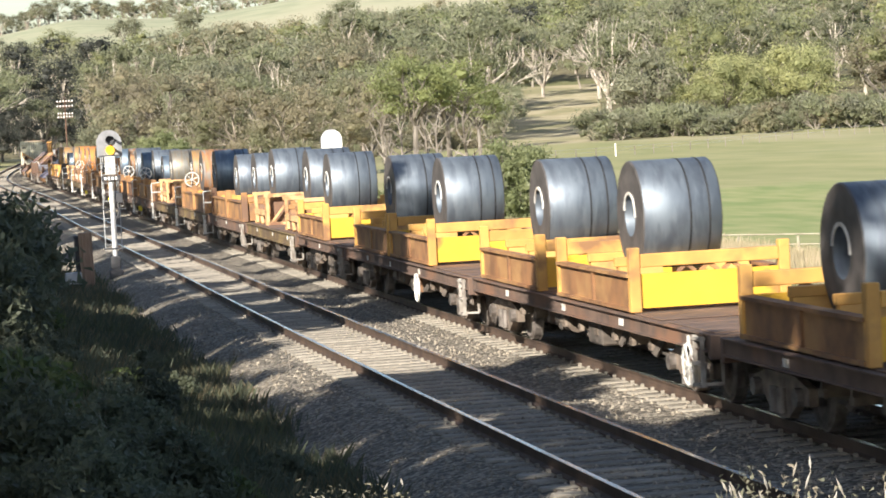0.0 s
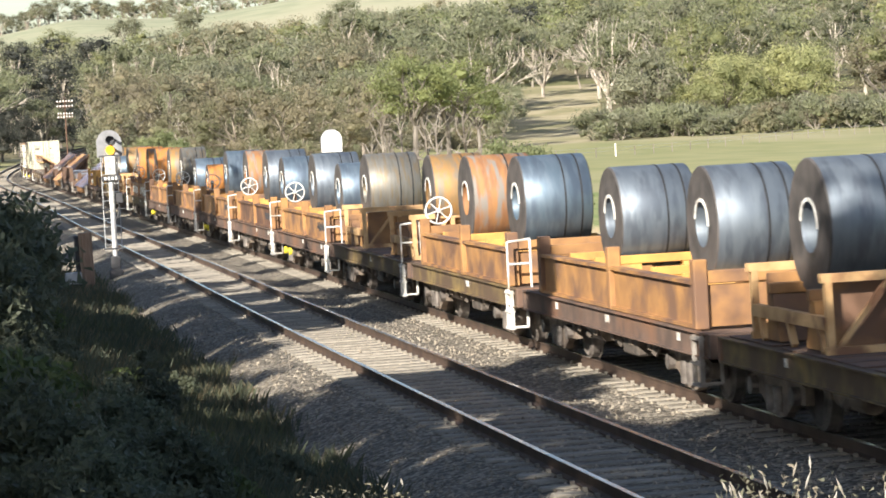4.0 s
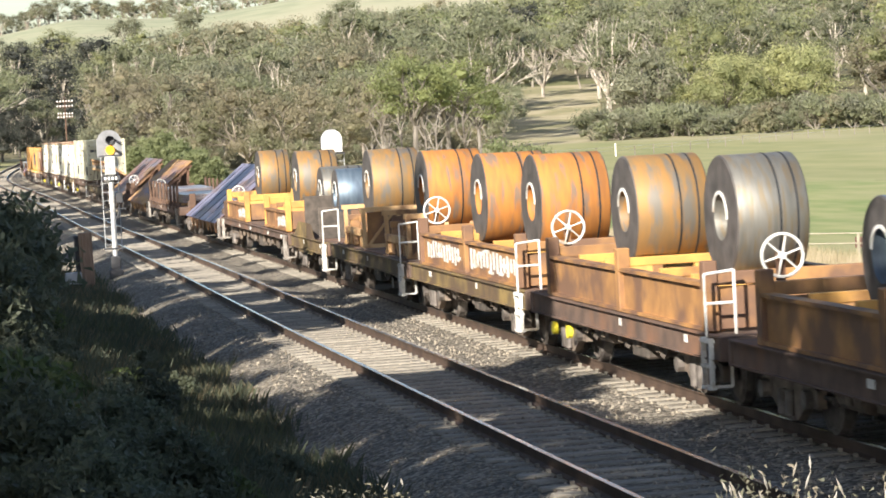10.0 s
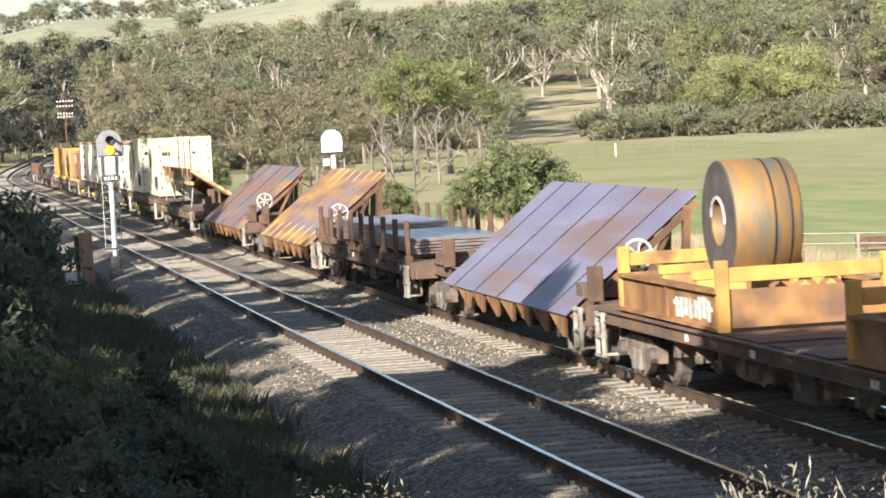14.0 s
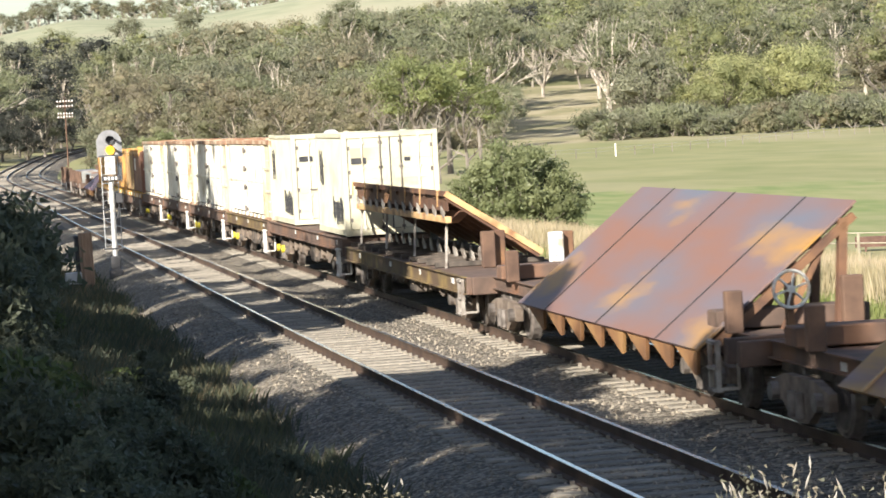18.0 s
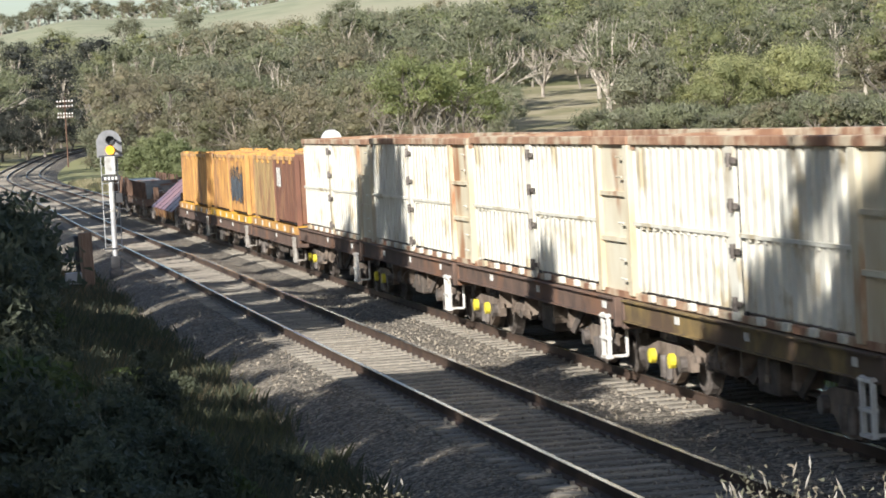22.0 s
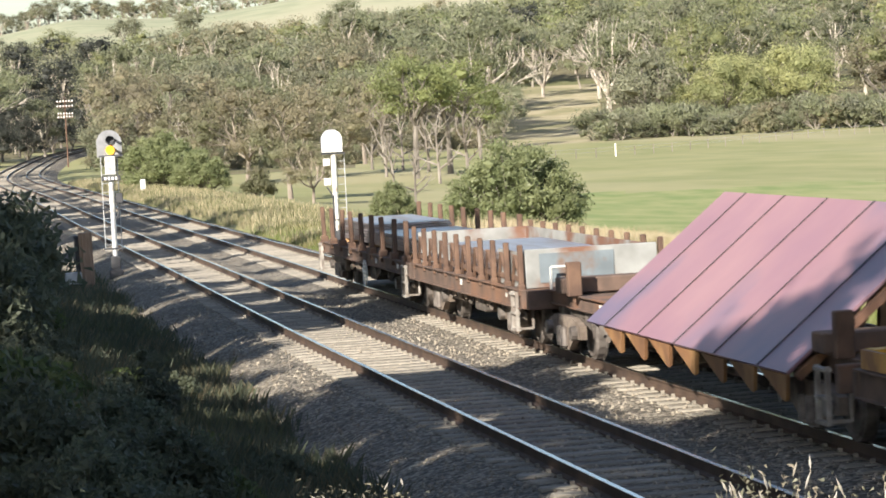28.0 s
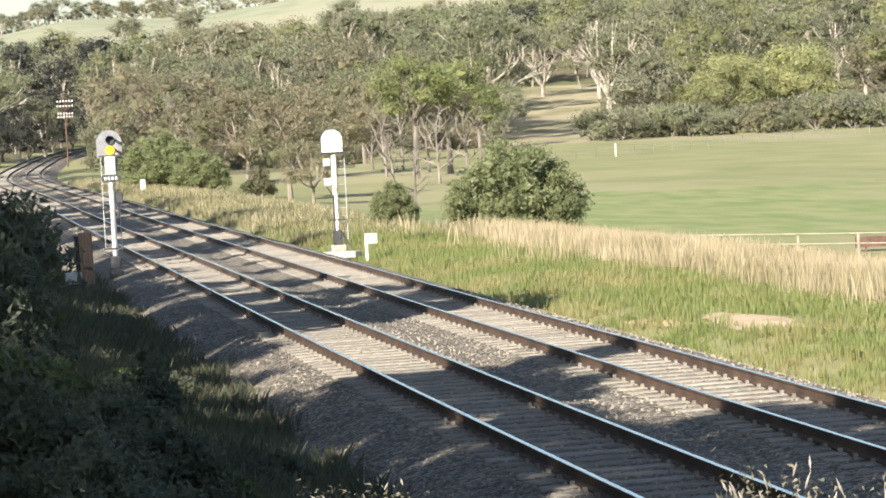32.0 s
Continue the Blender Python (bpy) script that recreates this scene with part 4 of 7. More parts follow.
M["coil_rust"] = mat("orange_rusted_coil", (0.47, 0.19, 0.04), (0.33, 0.135, 0.042), 1.8, 0.75, 0.1, 0.003, 60, (0.20, 0.135, 0.095), 1.6, 0.3, stretch=(5, 1, 1))
M["coil_brown"] = mat("brown_rusted_coil", (0.24, 0.115, 0.06), (0.34, 0.17, 0.07), 1.8, 0.7, 0.2, 0.003, 60, (0.22, 0.20, 0.18), 1.4, 0.45, stretch=(5, 1, 1))
M["coil_mixed"] = mat("half_rusted_coil", (0.24, 0.16, 0.08), (0.35, 0.185, 0.06), 1.6, 0.6, 0.3, 0.003, 60, (0.175, 0.155, 0.13), 1.5, 0.42, stretch=(4, 1, 1))
M["coil_side"] = mat("coil_edge_rings", (0.075, 0.068, 0.066), (0.13, 0.115, 0.11), 3, 0.6, 0.35, 0.002, 40)
M["strap"] = mat("dark_strap", (0.02, 0.021, 0.024), (0.035, 0.036, 0.04), 8, 0.6, 0.2)
M["plate_violet"] = mat("violet_grey_plate_steel", (0.26, 0.24, 0.33), (0.20, 0.18, 0.26), 0.9, 0.45, 0.3, 0.002, None, (0.23, 0.15, 0.13), 0.5, 0.35, stretch=(2, 0.3, 1))
M["plate_rust"] = mat("rust_streaked_plate_steel", (0.22, 0.125, 0.10), (0.43, 0.24, 0.07), 0.9, 0.6, 0.2, 0.003, None, (0.23, 0.18, 0.21), 0.35, 0.4, stretch=(2.2, 0.28, 1), lo=0.42, hi=0.62)
M["plate_dark"] = mat("blotched_plate_steel", (0.25, 0.125, 0.085), (0.15, 0.155, 0.19), 0.4, 0.55, 0.2, 0.003, None, (0.42, 0.23, 0.07), 0.45, 0.33, stretch=(1.6, 0.5, 1))
M["plate_plum"] = mat("plum_red_plate_steel", (0.31, 0.165, 0.19), (0.38, 0.21, 0.215), 0.6, 0.42, 0.2, 0.002, None, (0.17, 0.13, 0.19), 0.3, 0.4)
M["sheet"] = mat("stacked_sheet_steel", (0.38, 0.34, 0.36), (0.28, 0.24, 0.25), 2, 0.32, 0.55, c3=(0.27, 0.17, 0.12), s3=1, amount3=0.3, stretch=(2, 0.3, 1))
M["cream"] = mat("cream_container_paint", (0.72, 0.70, 0.62), (0.62, 0.59, 0.51), 1.5, 0.55, 0, 0.003, None, (0.45, 0.38, 0.26), 1.3, 0.25)
M["cream_w"] = mat("white_container_paint", (0.60, 0.57, 0.44), (0.52, 0.485, 0.36), 1.5, 0.5, 0, 0.003, None, (0.44, 0.40, 0.28), 1.0, 0.3)
M["rust_rail"] = mat("rusted_top_rail", (0.24, 0.125, 0.075), (0.40, 0.24, 0.15), 3, 0.8, c3=(0.48, 0.40, 0.29), s3=1.5)
# darker cream for the recess floors of the box folds
M["cream_fold"] = mat("darker_cream_folds", (0.34, 0.32, 0.27), (0.22, 0.20, 0.16), 2.0, 0.8, stretch=(1, 1, 0.4))
M["cream_rust"] = mat("rust_stained_cream_paint", (0.64, 0.60, 0.48), (0.54, 0.45, 0.30), 1.6, 0.65, 0, 0.003, None, (0.36, 0.19, 0.10), 1.2, 0.22, stretch=(1, 1, 0.4))
M["box_orange"] = mat("weathered_orange_box", (0.62, 0.34, 0.10), (0.44, 0.22, 0.075), 1.8, 0.7, 0, 0.003, None, (0.34, 0.18, 0.085), 0.9, 0.35, stretch=(1, 0.9, 0.7))
M["box_tan"] = mat("weathered_tan_box", (0.44, 0.30, 0.13), (0.30, 0.20, 0.095), 1.8, 0.7, 0, 0.003, None, (0.27, 0.14, 0.075), 0.9, 0.4, stretch=(1, 0.9, 0.7))
M["box_brown"] = mat("red_brown_box", (0.21, 0.095, 0.06), (0.16, 0.075, 0.05), 1.5, 0.65, 0, 0.003, None, (0.27, 0.14, 0.08), 1, 0.3)
M["green_grey"] = mat("grey_green_side", (0.30, 0.30, 0.29), (0.20, 0.20, 0.19), 2, 0.75, c3=(0.17, 0.085, 0.055), s3=1.2, amount3=0.45)
M["blue_grey"] = mat("faded_blue_grey_paint", (0.17, 0.20, 0.22), (0.12, 0.14, 0.155), 2, 0.7, c3=(0.16, 0.10, 0.07), s3=1.5, amount3=0.25)
M["stanchion"] = mat("rusty_stanchion", (0.085, 0.05, 0.036), (0.15, 0.088, 0.058), 3, 0.85)

MOVERS = []


def ride(ob, u, lat=0.0, z=0.0, label="", category="", group=""):
    """Puts a thing on the train at u metres from its head; motions() carries it along the far track."""
    tagged(ob, label, category, group)
    MOVERS.append((ob, u, lat, z))
    return ob


# -- running gear --
WHEEL = None


def bogie(parent, y):
    """A two-axle bogie: side frames, bolster, springs, axles and wheels."""
    bg = part("bogie", boxes((-1.0, 1.0, -0.2, 0.2, 0.42, 0.66), bevel=0.02), M["under"], parent, "grimy steel bogie")
    bg.matrix_basis = pose(0, y, 0)
    side = [(-1.18, 0.36), (-0.70, 0.36), (-0.32, 0.14), (0.32, 0.14), (0.70, 0.36), (1.18, 0.36), (1.18, 0.58), (0.62, 0.70), (-0.62, 0.70), (-1.18, 0.58)]
    for sx in (-1, 1):
        bm = bmesh.new()
        a = [bm.verts.new((sx * 0.98, q, z)) for q, z in side]
        b = [bm.verts.new((sx * 1.10, q, z)) for q, z in side]
        bm.faces.new(a)
        bm.faces.new(b[::-1])
        for i in range(len(side)):
            bm.faces.new((a[i], b[i], b[(i + 1) % len(side)], a[(i + 1) % len(side)]))
        part("side_frame", bm, M["bogie"], bg)
        for k in (-0.16, 0.16):
            part("spring", rod(bmesh.new(), (sx * 1.13, k, 0.20), (sx * 1.13, k, 0.52), 0.07, seg=10), M["wheel"], bg)
        for k in (-0.9, 0.9):
            part("axle_box", rod(bmesh.new(), (sx * 1.06, k, 0.46), (sx * 1.20, k, 0.46), 0.12, seg=10), M["wheel"], bg)
    global WHEEL
    for k in (-0.9, 0.9):
        for sx in (-1, 1):
            if WHEEL is None:
                w = rod(bmesh.new(), (-0.065, 0, 0), (0.065, 0, 0), 0.46, seg=18)
                rod(w, (-0.085, 0, 0), (-0.06, 0, 0), 0.49, seg=18)
                rod(w, (0.05, 0, 0), (0.09, 0, 0), 0.13, seg=14)
                ring(w, (0.066, 0, 0), (1, 0, 0), 0.40, 0.035, 18, 4)
                WHEEL = part("wheel", w, M["wheel"], bg, "steel wheel with bright tread")
                wh = WHEEL
            else:
                wh = new("wheel", WHEEL.data)
                wh.parent = bg
            wh.matrix_basis = pose(sx * 0.75, k, 0.46, 0, 0, 0 if sx > 0 else 180)
        part("axle", rod(bmesh.new(), (-0.7, k, 0.46), (0.7, k, 0.46), 0.075), M["wheel"], bg)
    return bg


def handwheel(parent, x, y, z, r=0.30, axis="y"):
    o = part("handbrake_wheel", ring(bmesh.new(), (0, 0, 0), (0, 1, 0), r, 0.022, 24, 6), M["white"], parent, "white spoked handbrake wheel")
    for i in range(6):
        a = i * math.pi / 3 + 0.3
        part("spoke", rod(bmesh.new(), (0, 0, 0), (math.cos(a) * r, 0.02, math.sin(a) * r), 0.014, seg=6), M["white"], o)
    part("hub", rod(bmesh.new(), (0, -0.03, 0), (0, 0.05, 0), 0.05, seg=10), M["white"], o)
    o.matrix_basis = pose(x, y, z, 0, 0, 0 if axis == "y" else 90)
    c = part("brake_column", boxes((x - 0.05, x + 0.05, y + 0.06, y + 0.16, 1.02, z + 0.06)) if axis == "y" else boxes((x + 0.05, x + 0.12, y - 0.05, y + 0.05, z - 0.1, 1.0)), M["brown"], parent)
    return o


def steps(parent, y, top=1.0, rail=False, white=False):
    """Shunter's steps at a corner, on both sides; with a handrail where the wagon has one."""
    for sx in (-1, 1):
        bm = bmesh.new()
        x = sx * 1.36
        for dy in (-0.19, 0.19):
            beam(bm, (x, y + dy, 0.30), (x, y + dy, top), 0.06, 0.06)
        beam(bm, (x - sx * 0.28, y - 0.19, 0.34), (x, y - 0.19, 0.34), 0.04)
        beam(bm, (x - sx * 0.28, y - 0.19, 0.34), (x - sx * 0.28, y - 0.19, top), 0.04)
        m = M["white" if rail or white else "worn"]
        st = part("step_ladder", bm, m, parent, "white steel step ladder" if rail or white else "")
        for z in (0.32, 0.62, top - 0.04):
            part("step", boxes((x - 0.05, x + 0.05, y - 0.21, y + 0.21, z - 0.02, z + 0.02)), m, st)
        if rail:
            bm = bmesh.new()
            rod(bm, (x, y, 1.0), (x, y, 1.86), 0.02)
            rod(bm, (x, y, 1.86), (x - sx * 0.42, y, 1.90), 0.02)
            rod(bm, (x, y, 1.46), (x - sx * 0.42, y, 1.46), 0.022)
            rod(bm, (x - sx * 0.42, y, 1.0), (x - sx * 0.42, y, 1.90), 0.022)
            part("handrail", bm, M["white"], parent, "white tubular handrail")


def flat_wagon(L, sill, deck, sill_h=0.30, rail=False, side_wheel=None, end_wheel=None, dots=False, planks=True, fish=False, ladder_far=False, inset=0.0, wheel_z=2.16, wheel_r=0.28, lift=0.0):
    """A bogie flat wagon, its middle over the origin; its head end towards -y; lift raises deck and sills over the bogies."""
    w = empty("flat_wagon")
    h = L / 2 - 0.25
    part("deck", boxes((-1.25 + inset, 1.25 - inset, -h, h, 0.97 + lift, 1.03 + lift)), deck, w)
    if planks:
        y = -h + 0.35
        k = None
        while y < h - 0.3:
            if k is None:
                k = part("deck_plank", boxes((-1.2, 1.2, -0.30, 0.30, 1.034, 1.058), bevel=0.006), deck, w)
                k.matrix_basis = pose(0, y, 0)
            else:
                again(k, "deck_plank", w, pose(0, y, random.uniform(-0.006, 0.004)))
            y += 0.66 if y % 3 > 0.7 else 0.95
    for sx in (-1, 1):
        zl = 1.0 - sill_h + lift * 0.6
        bm = prism(bmesh.new(), [(sx * (x - inset), z) for x, z in ((1.255, zl), (1.36, zl), (1.36, zl + 0.02), (1.30, zl + 0.02), (1.30, 1.02 + lift), (1.36, 1.02 + lift), (1.36, 1.045 + lift), (1.255, 1.045 + lift))], -h, h)
        if fish:
            vs = [bm.verts.new((sx * 1.31, yy, zz)) for yy, zz in ((-h + 2.4, 1.0), (-h + 3.2, 1.45), (-h + 5.8, 1.45), (-h + 7.2, 1.0), (-h + 6.2, 0.60), (-h + 3.2, 0.60))]
            bm.faces.new(vs)
        part("side_sill", bm, sill, w)
        bm = bmesh.new()
        for i in range(max(2, int(L / 4.1))):
            y = -h + 0.9 + i * 4.1 + random.uniform(-0.5, 0.8)
            box(bm, sx * (1.315 - inset), sx * (1.302 - inset), y, y + random.uniform(0.1, 0.28), 0.85 + lift, 0.96 + lift)
        part("marking_plate", bm, M["white"], w, "small pale marking plates")["kind"] = "stuff"
        bm = bmesh.new()
        for i in range(max(2, int(L / 3.4))):
            y = -h + 3.2 + i * 2.1
            if y < h - 3.2:
                beam(bm, (sx * 1.0, y, 0.95), (sx * 1.18, y + 0.25, 0.50), 0.06, 0.10)
                rod(bm, (sx * 1.05, y, 0.52), (sx * 1.05, y + 1.0, 0.52), 0.03)
        part("brake_rigging", bm, M["under"], w)["kind"] = "stuff"
        part("inner_girder", boxes((sx * 0.70, sx * 0.82, -h + 0.2, h - 0.2, 0.66, 0.97 + lift)), M["under"], w)
        y = -h + 3.6
        k = None
        while y < h - 3.4 and not inset:
            if k is None:
                k = part("hanger_bracket", boxes((sx * 0.84, sx * 1.22, -0.03, 0.03, 0.56, 0.96 + lift), (sx * 1.16, sx * 1.22, -0.10, 0.10, 0.56, 0.66)), M["bogie"], w)
                k.matrix_basis = pose(0, y, 0)
            else:
                again(k, "hanger_bracket", w, pose(0, y, 0))
            y += 1.15
        if L > 9 and not inset:
            part("equipment_box", boxes((sx * 0.84, sx * 1.20, sx * 1.1 - 0.45, sx * 1.1 + 0.45, 0.40, 0.86), bevel=0.03), M["under"], w)
            t = rod(rod(bmesh.new(), (sx * 1.02, -sx * 1.4 - 0.5, 0.62), (sx * 1.02, -sx * 1.4 + 0.5, 0.62), 0.17, seg=12), (sx * 1.02, -sx * 1.4 + 0.5, 0.62), (sx * 1.02, -sx * 1.4 + 0.9, 0.66), 0.03, seg=6)
            part("air_reservoir", t, M["bogie"], w)
    bm = boxes((-0.35, 0.35, -h, h, 0.62, 0.97), (-0.9, -0.5, -0.9, 0.6, 0.45, 0.85), (0.4, 0.8, 0.2, 1.4, 0.42, 0.84), bevel=0.02)
    rod(bm, (-0.75, 1.0, 0.62), (-0.75, 2.0, 0.62), 0.2, seg=14)
    part("centre_sill", bm, M["under"], w)
    for sy in (-1, 1):
        e = part("end_beam", boxes((-1.32, 1.32, sy * h, sy * (h + 0.16), 0.70 + lift * 0.5, 1.04 + lift), bevel=0.015), deck, w)
        bm = boxes((-0.10, 0.10, sy * (h + 0.16), sy * (h + 0.25), 0.72, 0.98), (-0.16, 0.16, sy * (h + 0.10), sy * (h + 0.22), 0.68, 1.0))
        rod(bm, (0.3, sy * (h + 0.16), 0.8), (0.34, sy * (h + 0.22), 0.45), 0.03)
        part("coupler", bm, M["under"], w)
        bogie(w, sy * (h - 1.75))
    steps(w, -h + 0.35, 1.0, rail, dots)
    if ladder_far:
        steps(w, h - 0.3, 1.0, False, dots)
    if dots:
        for sx in (-1, 1):
            for y in (h - 2.4, h - 1.3):
                part("sensor_cover", rod(bmesh.new(), (sx * 1.2, y, 0.5), (sx * 1.28, y, 0.5), 0.11, seg=12), M["yellow_dot"], w, "bright yellow axle-box cover")
    if side_wheel is not None:
        handwheel(w, -1.36, side_wheel, 0.56, 0.29, "x")
    if end_wheel is not None:
        handwheel(w, -0.82, end_wheel, wheel_z, wheel_r, "y")
    return w


def wall_beam(bm, sx, y0, y1, z0, z1):
    """A flanged side wall in one piece."""
    prof = [(1.10, z0), (1.29, z0), (1.29, z0 + 0.05), (1.22, z0 + 0.05), (1.22, z1 - 0.05), (1.29, z1 - 0.05), (1.29, z1), (1.10, z1), (1.10, z1 - 0.05), (1.19, z1 - 0.05), (1.19, z0 + 0.05), (1.10, z0 + 0.05)]
    prism(bm, [(sx * x, z) for x, z in prof], y0, y1)


def graffiti(parent, x, y0, y1, z0, z1, seed, material, n=16, out=-1):
    """Unreadable painted writing as plain bars."""
    rng = random.Random(seed)
    bm = bmesh.new()
    for i in range(n):
        y = y0 + (y1 - y0) * (i + 0.5) / n
        w = (y1 - y0) / n * 0.32
        a, b = z0 + (z1 - z0) * rng.uniform(0, 0.25), z1 - (z1 - z0) * rng.uniform(0, 0.25)
        box(bm, x, x + out * 0.004, y - w, y + w, a, b)
        if rng.random() < 0.6:
            zz = rng.uniform(a, b)
            box(bm, x, x + out * 0.006, y - w * 2.4, y + w * 2.4, zz - 0.03, zz + 0.03)
    part("painted_mark", bm, material, parent)["kind"] = "stuff"


def saddles(parent, y, span=0.85, z=1.06, paint_of="saddle"):
    """Wedge-shaped blocks and cross members between which a coil lies, as parts of what carries them."""
    for sy in (-1, 1):
        for x0, x1 in ((-1.05, -0.35), (0.35, 1.05)):
            bm = bmesh.new()
            vs = [(x0, y + sy * span, z), (x0, y + sy * (span + 0.55), z), (x0, y + sy * (span + 0.40), z + 0.60), (x0, y + sy * (span + 0.24), z + 0.60)]
            a = [bm.verts.new(q) for q in vs]
            b = [bm.verts.new((x1, q[1], q[2])) for q in vs]
            bm.faces.new(a)
            bm.faces.new(b[::-1])
            for i in range(4):
                bm.faces.new((a[i], b[i], b[(i + 1) % 4], a[(i + 1) % 4]))
            part("saddle", bm, M[paint_of], parent)
        part("saddle_beam", boxes((-1.09, 1.09, y + sy * (span + 0.22), y + sy * (span + 0.36), z + 0.602, z + 0.74), bevel=0.01), M[paint_of], parent)


def coil_cradle(L, seed=0, endm="yellow", sidem="cradle", z1=1.64):
    """A coil cradle with flanged side walls, corner posts, painted end panels and saddles; base at z 0 on the deck."""
    c = empty("coil_cradle")
    o = 1.06
    for sx in (-1, 1):
        bm = bmesh.new()
        wall_beam(bm, sx, -L / 2 + 0.1, L / 2 - 0.1, 0.02, z1 - o)
        part("side_wall", bm, M[sidem], c)
        part("wall_rib", boxes((sx * 1.26, sx * 1.222, -0.06, 0.06, 0.07, z1 - o - 0.05)), M[sidem], c)
        for sy in (-1, 1):
            bm = boxes((sx * 1.26, sx * 1.09, sy * (L / 2 - 0.16), sy * (L / 2), 0.0, 0.98), bevel=0.012)
            rod(bm, (sx * 1.17, sy * (L / 2 - 0.03), 0.92), (sx * 1.17, sy * (L / 2 + 0.006), 0.92), 0.045, seg=8)
            part("corner_post", bm, M["saddle"], c)
    for sy in (-1, 1):
        y = sy * (L / 2 - 0.08)
        part("end_panel", boxes((-1.08, 1.08, y - 0.03, y + 0.03, 0.06, z1 - o)), M[endm], c, "painted end panel")
        part("end_beam", boxes((-1.08, 1.08, y - 0.07, y + 0.07, z1 - o + 0.10, z1 - o + 0.30), bevel=0.01), M["saddle"], c)
        bm = bmesh.new()
        for k in (-0.36, 0.0, 0.36):
            beam(bm, (k - 0.14, y, z1 - o), (k, y, z1 - o + 0.12), 0.05, 0.06)
            beam(bm, (k + 0.14, y, z1 - o), (k, y, z1 - o + 0.12), 0.05, 0.06)
        part("end_braces", bm, M["orange"], c)
    saddles(c, 0, 0.62, 0.02)
    return c


def coil_walls(w, y0, y1, sidem="orange", mid=True, seed=1):
    """Fixed flanged walls, posts and saddles of a coil wagon, as parts of it."""
    for sx in (-1, 1):
        ym = (y0 + y1) / 2
        for a, b in ((y0, ym - 0.1), (ym + 0.1, y1)):
            bm = bmesh.new()
            wall_beam(bm, sx, a, b, 1.06, 1.72)
            part("side_wall", bm, M[sidem], w)
        for y in (y0, ym, y1):
            part("post", boxes((sx * 1.30, sx * 1.10, y - 0.11, y + 0.11, 1.05, 2.02), bevel=0.015), M["orange"], w)
    for y in (y0, y1):
        part("end_panel", boxes((-1.08, 1.08, y - 0.03, y + 0.03, 1.08, 1.66)), M["orange"], w)
        part("cross_beam", boxes((-1.1, 1.1, y - 0.08, y + 0.08, 1.68, 1.86), bevel=0.012), M["orange"], w)


def lattice_frame(L=3.2):
    """An open cradle of welded bars with lattice ends."""
    c = empty("lattice_cradle")
    for sy in (-1, 1):
        y = sy * L / 2
        bm = boxes((-1.12, 1.12, y - 0.05, y + 0.05, 0.0, 0.09), (-1.16, 1.16, y - 0.06, y + 0.06, 0.88, 0.99))
        for x in (-1.05, -0.2, 0.36, 1.05):
            beam(bm, (x, y, 0.05), (x * 1.02, y, 0.92), 0.11, 0.09)
        for a, b in (((-0.95, 0.08), (-0.28, 0.9)), ((0.44, 0.9), (1.0, 0.10)), ((-0.12, 0.1), (0.02, 0.42)), ((0.30, 0.1), (0.16, 0.42))):
            beam(bm, (a[0], y, a[1]), (b[0], y, b[1]), 0.07, 0.06)
        box(bm, -0.2, 0.36, y - 0.04, y + 0.04, 0.44, 0.53)
        part("lattice_end", bm, M["tan"], c)
        part("back_plate", boxes((-0.95, 0.95, y + sy * -0.22, y + sy * -0.18, 0.05, 0.86)), M["orange"], c)
    for sx in (-1, 1):
        bm = boxes((sx * 1.12, sx * 1.02, -L / 2, L / 2, 0.30, 0.46))
        for k in (-0.5, 0.0, 0.5):
            beam(bm, (sx * 1.07, k * L * 0.8 - 0.15, 0.02), (sx * 1.07, k * L * 0.8 + 0.1, 0.40), 0.08, 0.08)
        part("side_rail", bm, M["tan"], c)
    saddles(c, 0, 0.55, 0.02, "orange")
    return c


def coil_mesh(R, W, r=0.34):
    """Turns a wound strip's section round the x axis; rounded shoulders, an open eye."""
    prof = [(-W / 2, r), (-W / 2 + 0.004, r + 0.08), (-W / 2, R * 0.6), (-W / 2 + 0.005, R * 0.82), (-W / 2, R - 0.02), (-W / 2 + 0.02, R), (W / 2 - 0.02, R), (W / 2, R - 0.02), (W / 2, r), (W / 2 - 0.02, r - 0.01), (-W / 2 + 0.02, r - 0.01)]
    n = 56
    v, f = [], []
    for i in range(n):
        a = 2 * math.pi * i / n
        for x, q in prof:
            v.append((x, q * math.cos(a), q * math.sin(a)))
    k = len(prof)
    for i in range(n):
        for j in range(k):
            f.append((i * k + j, ((i + 1) % n) * k + j, ((i + 1) % n) * k + (j + 1) % k, i * k + (j + 1) % k))
    return v, f


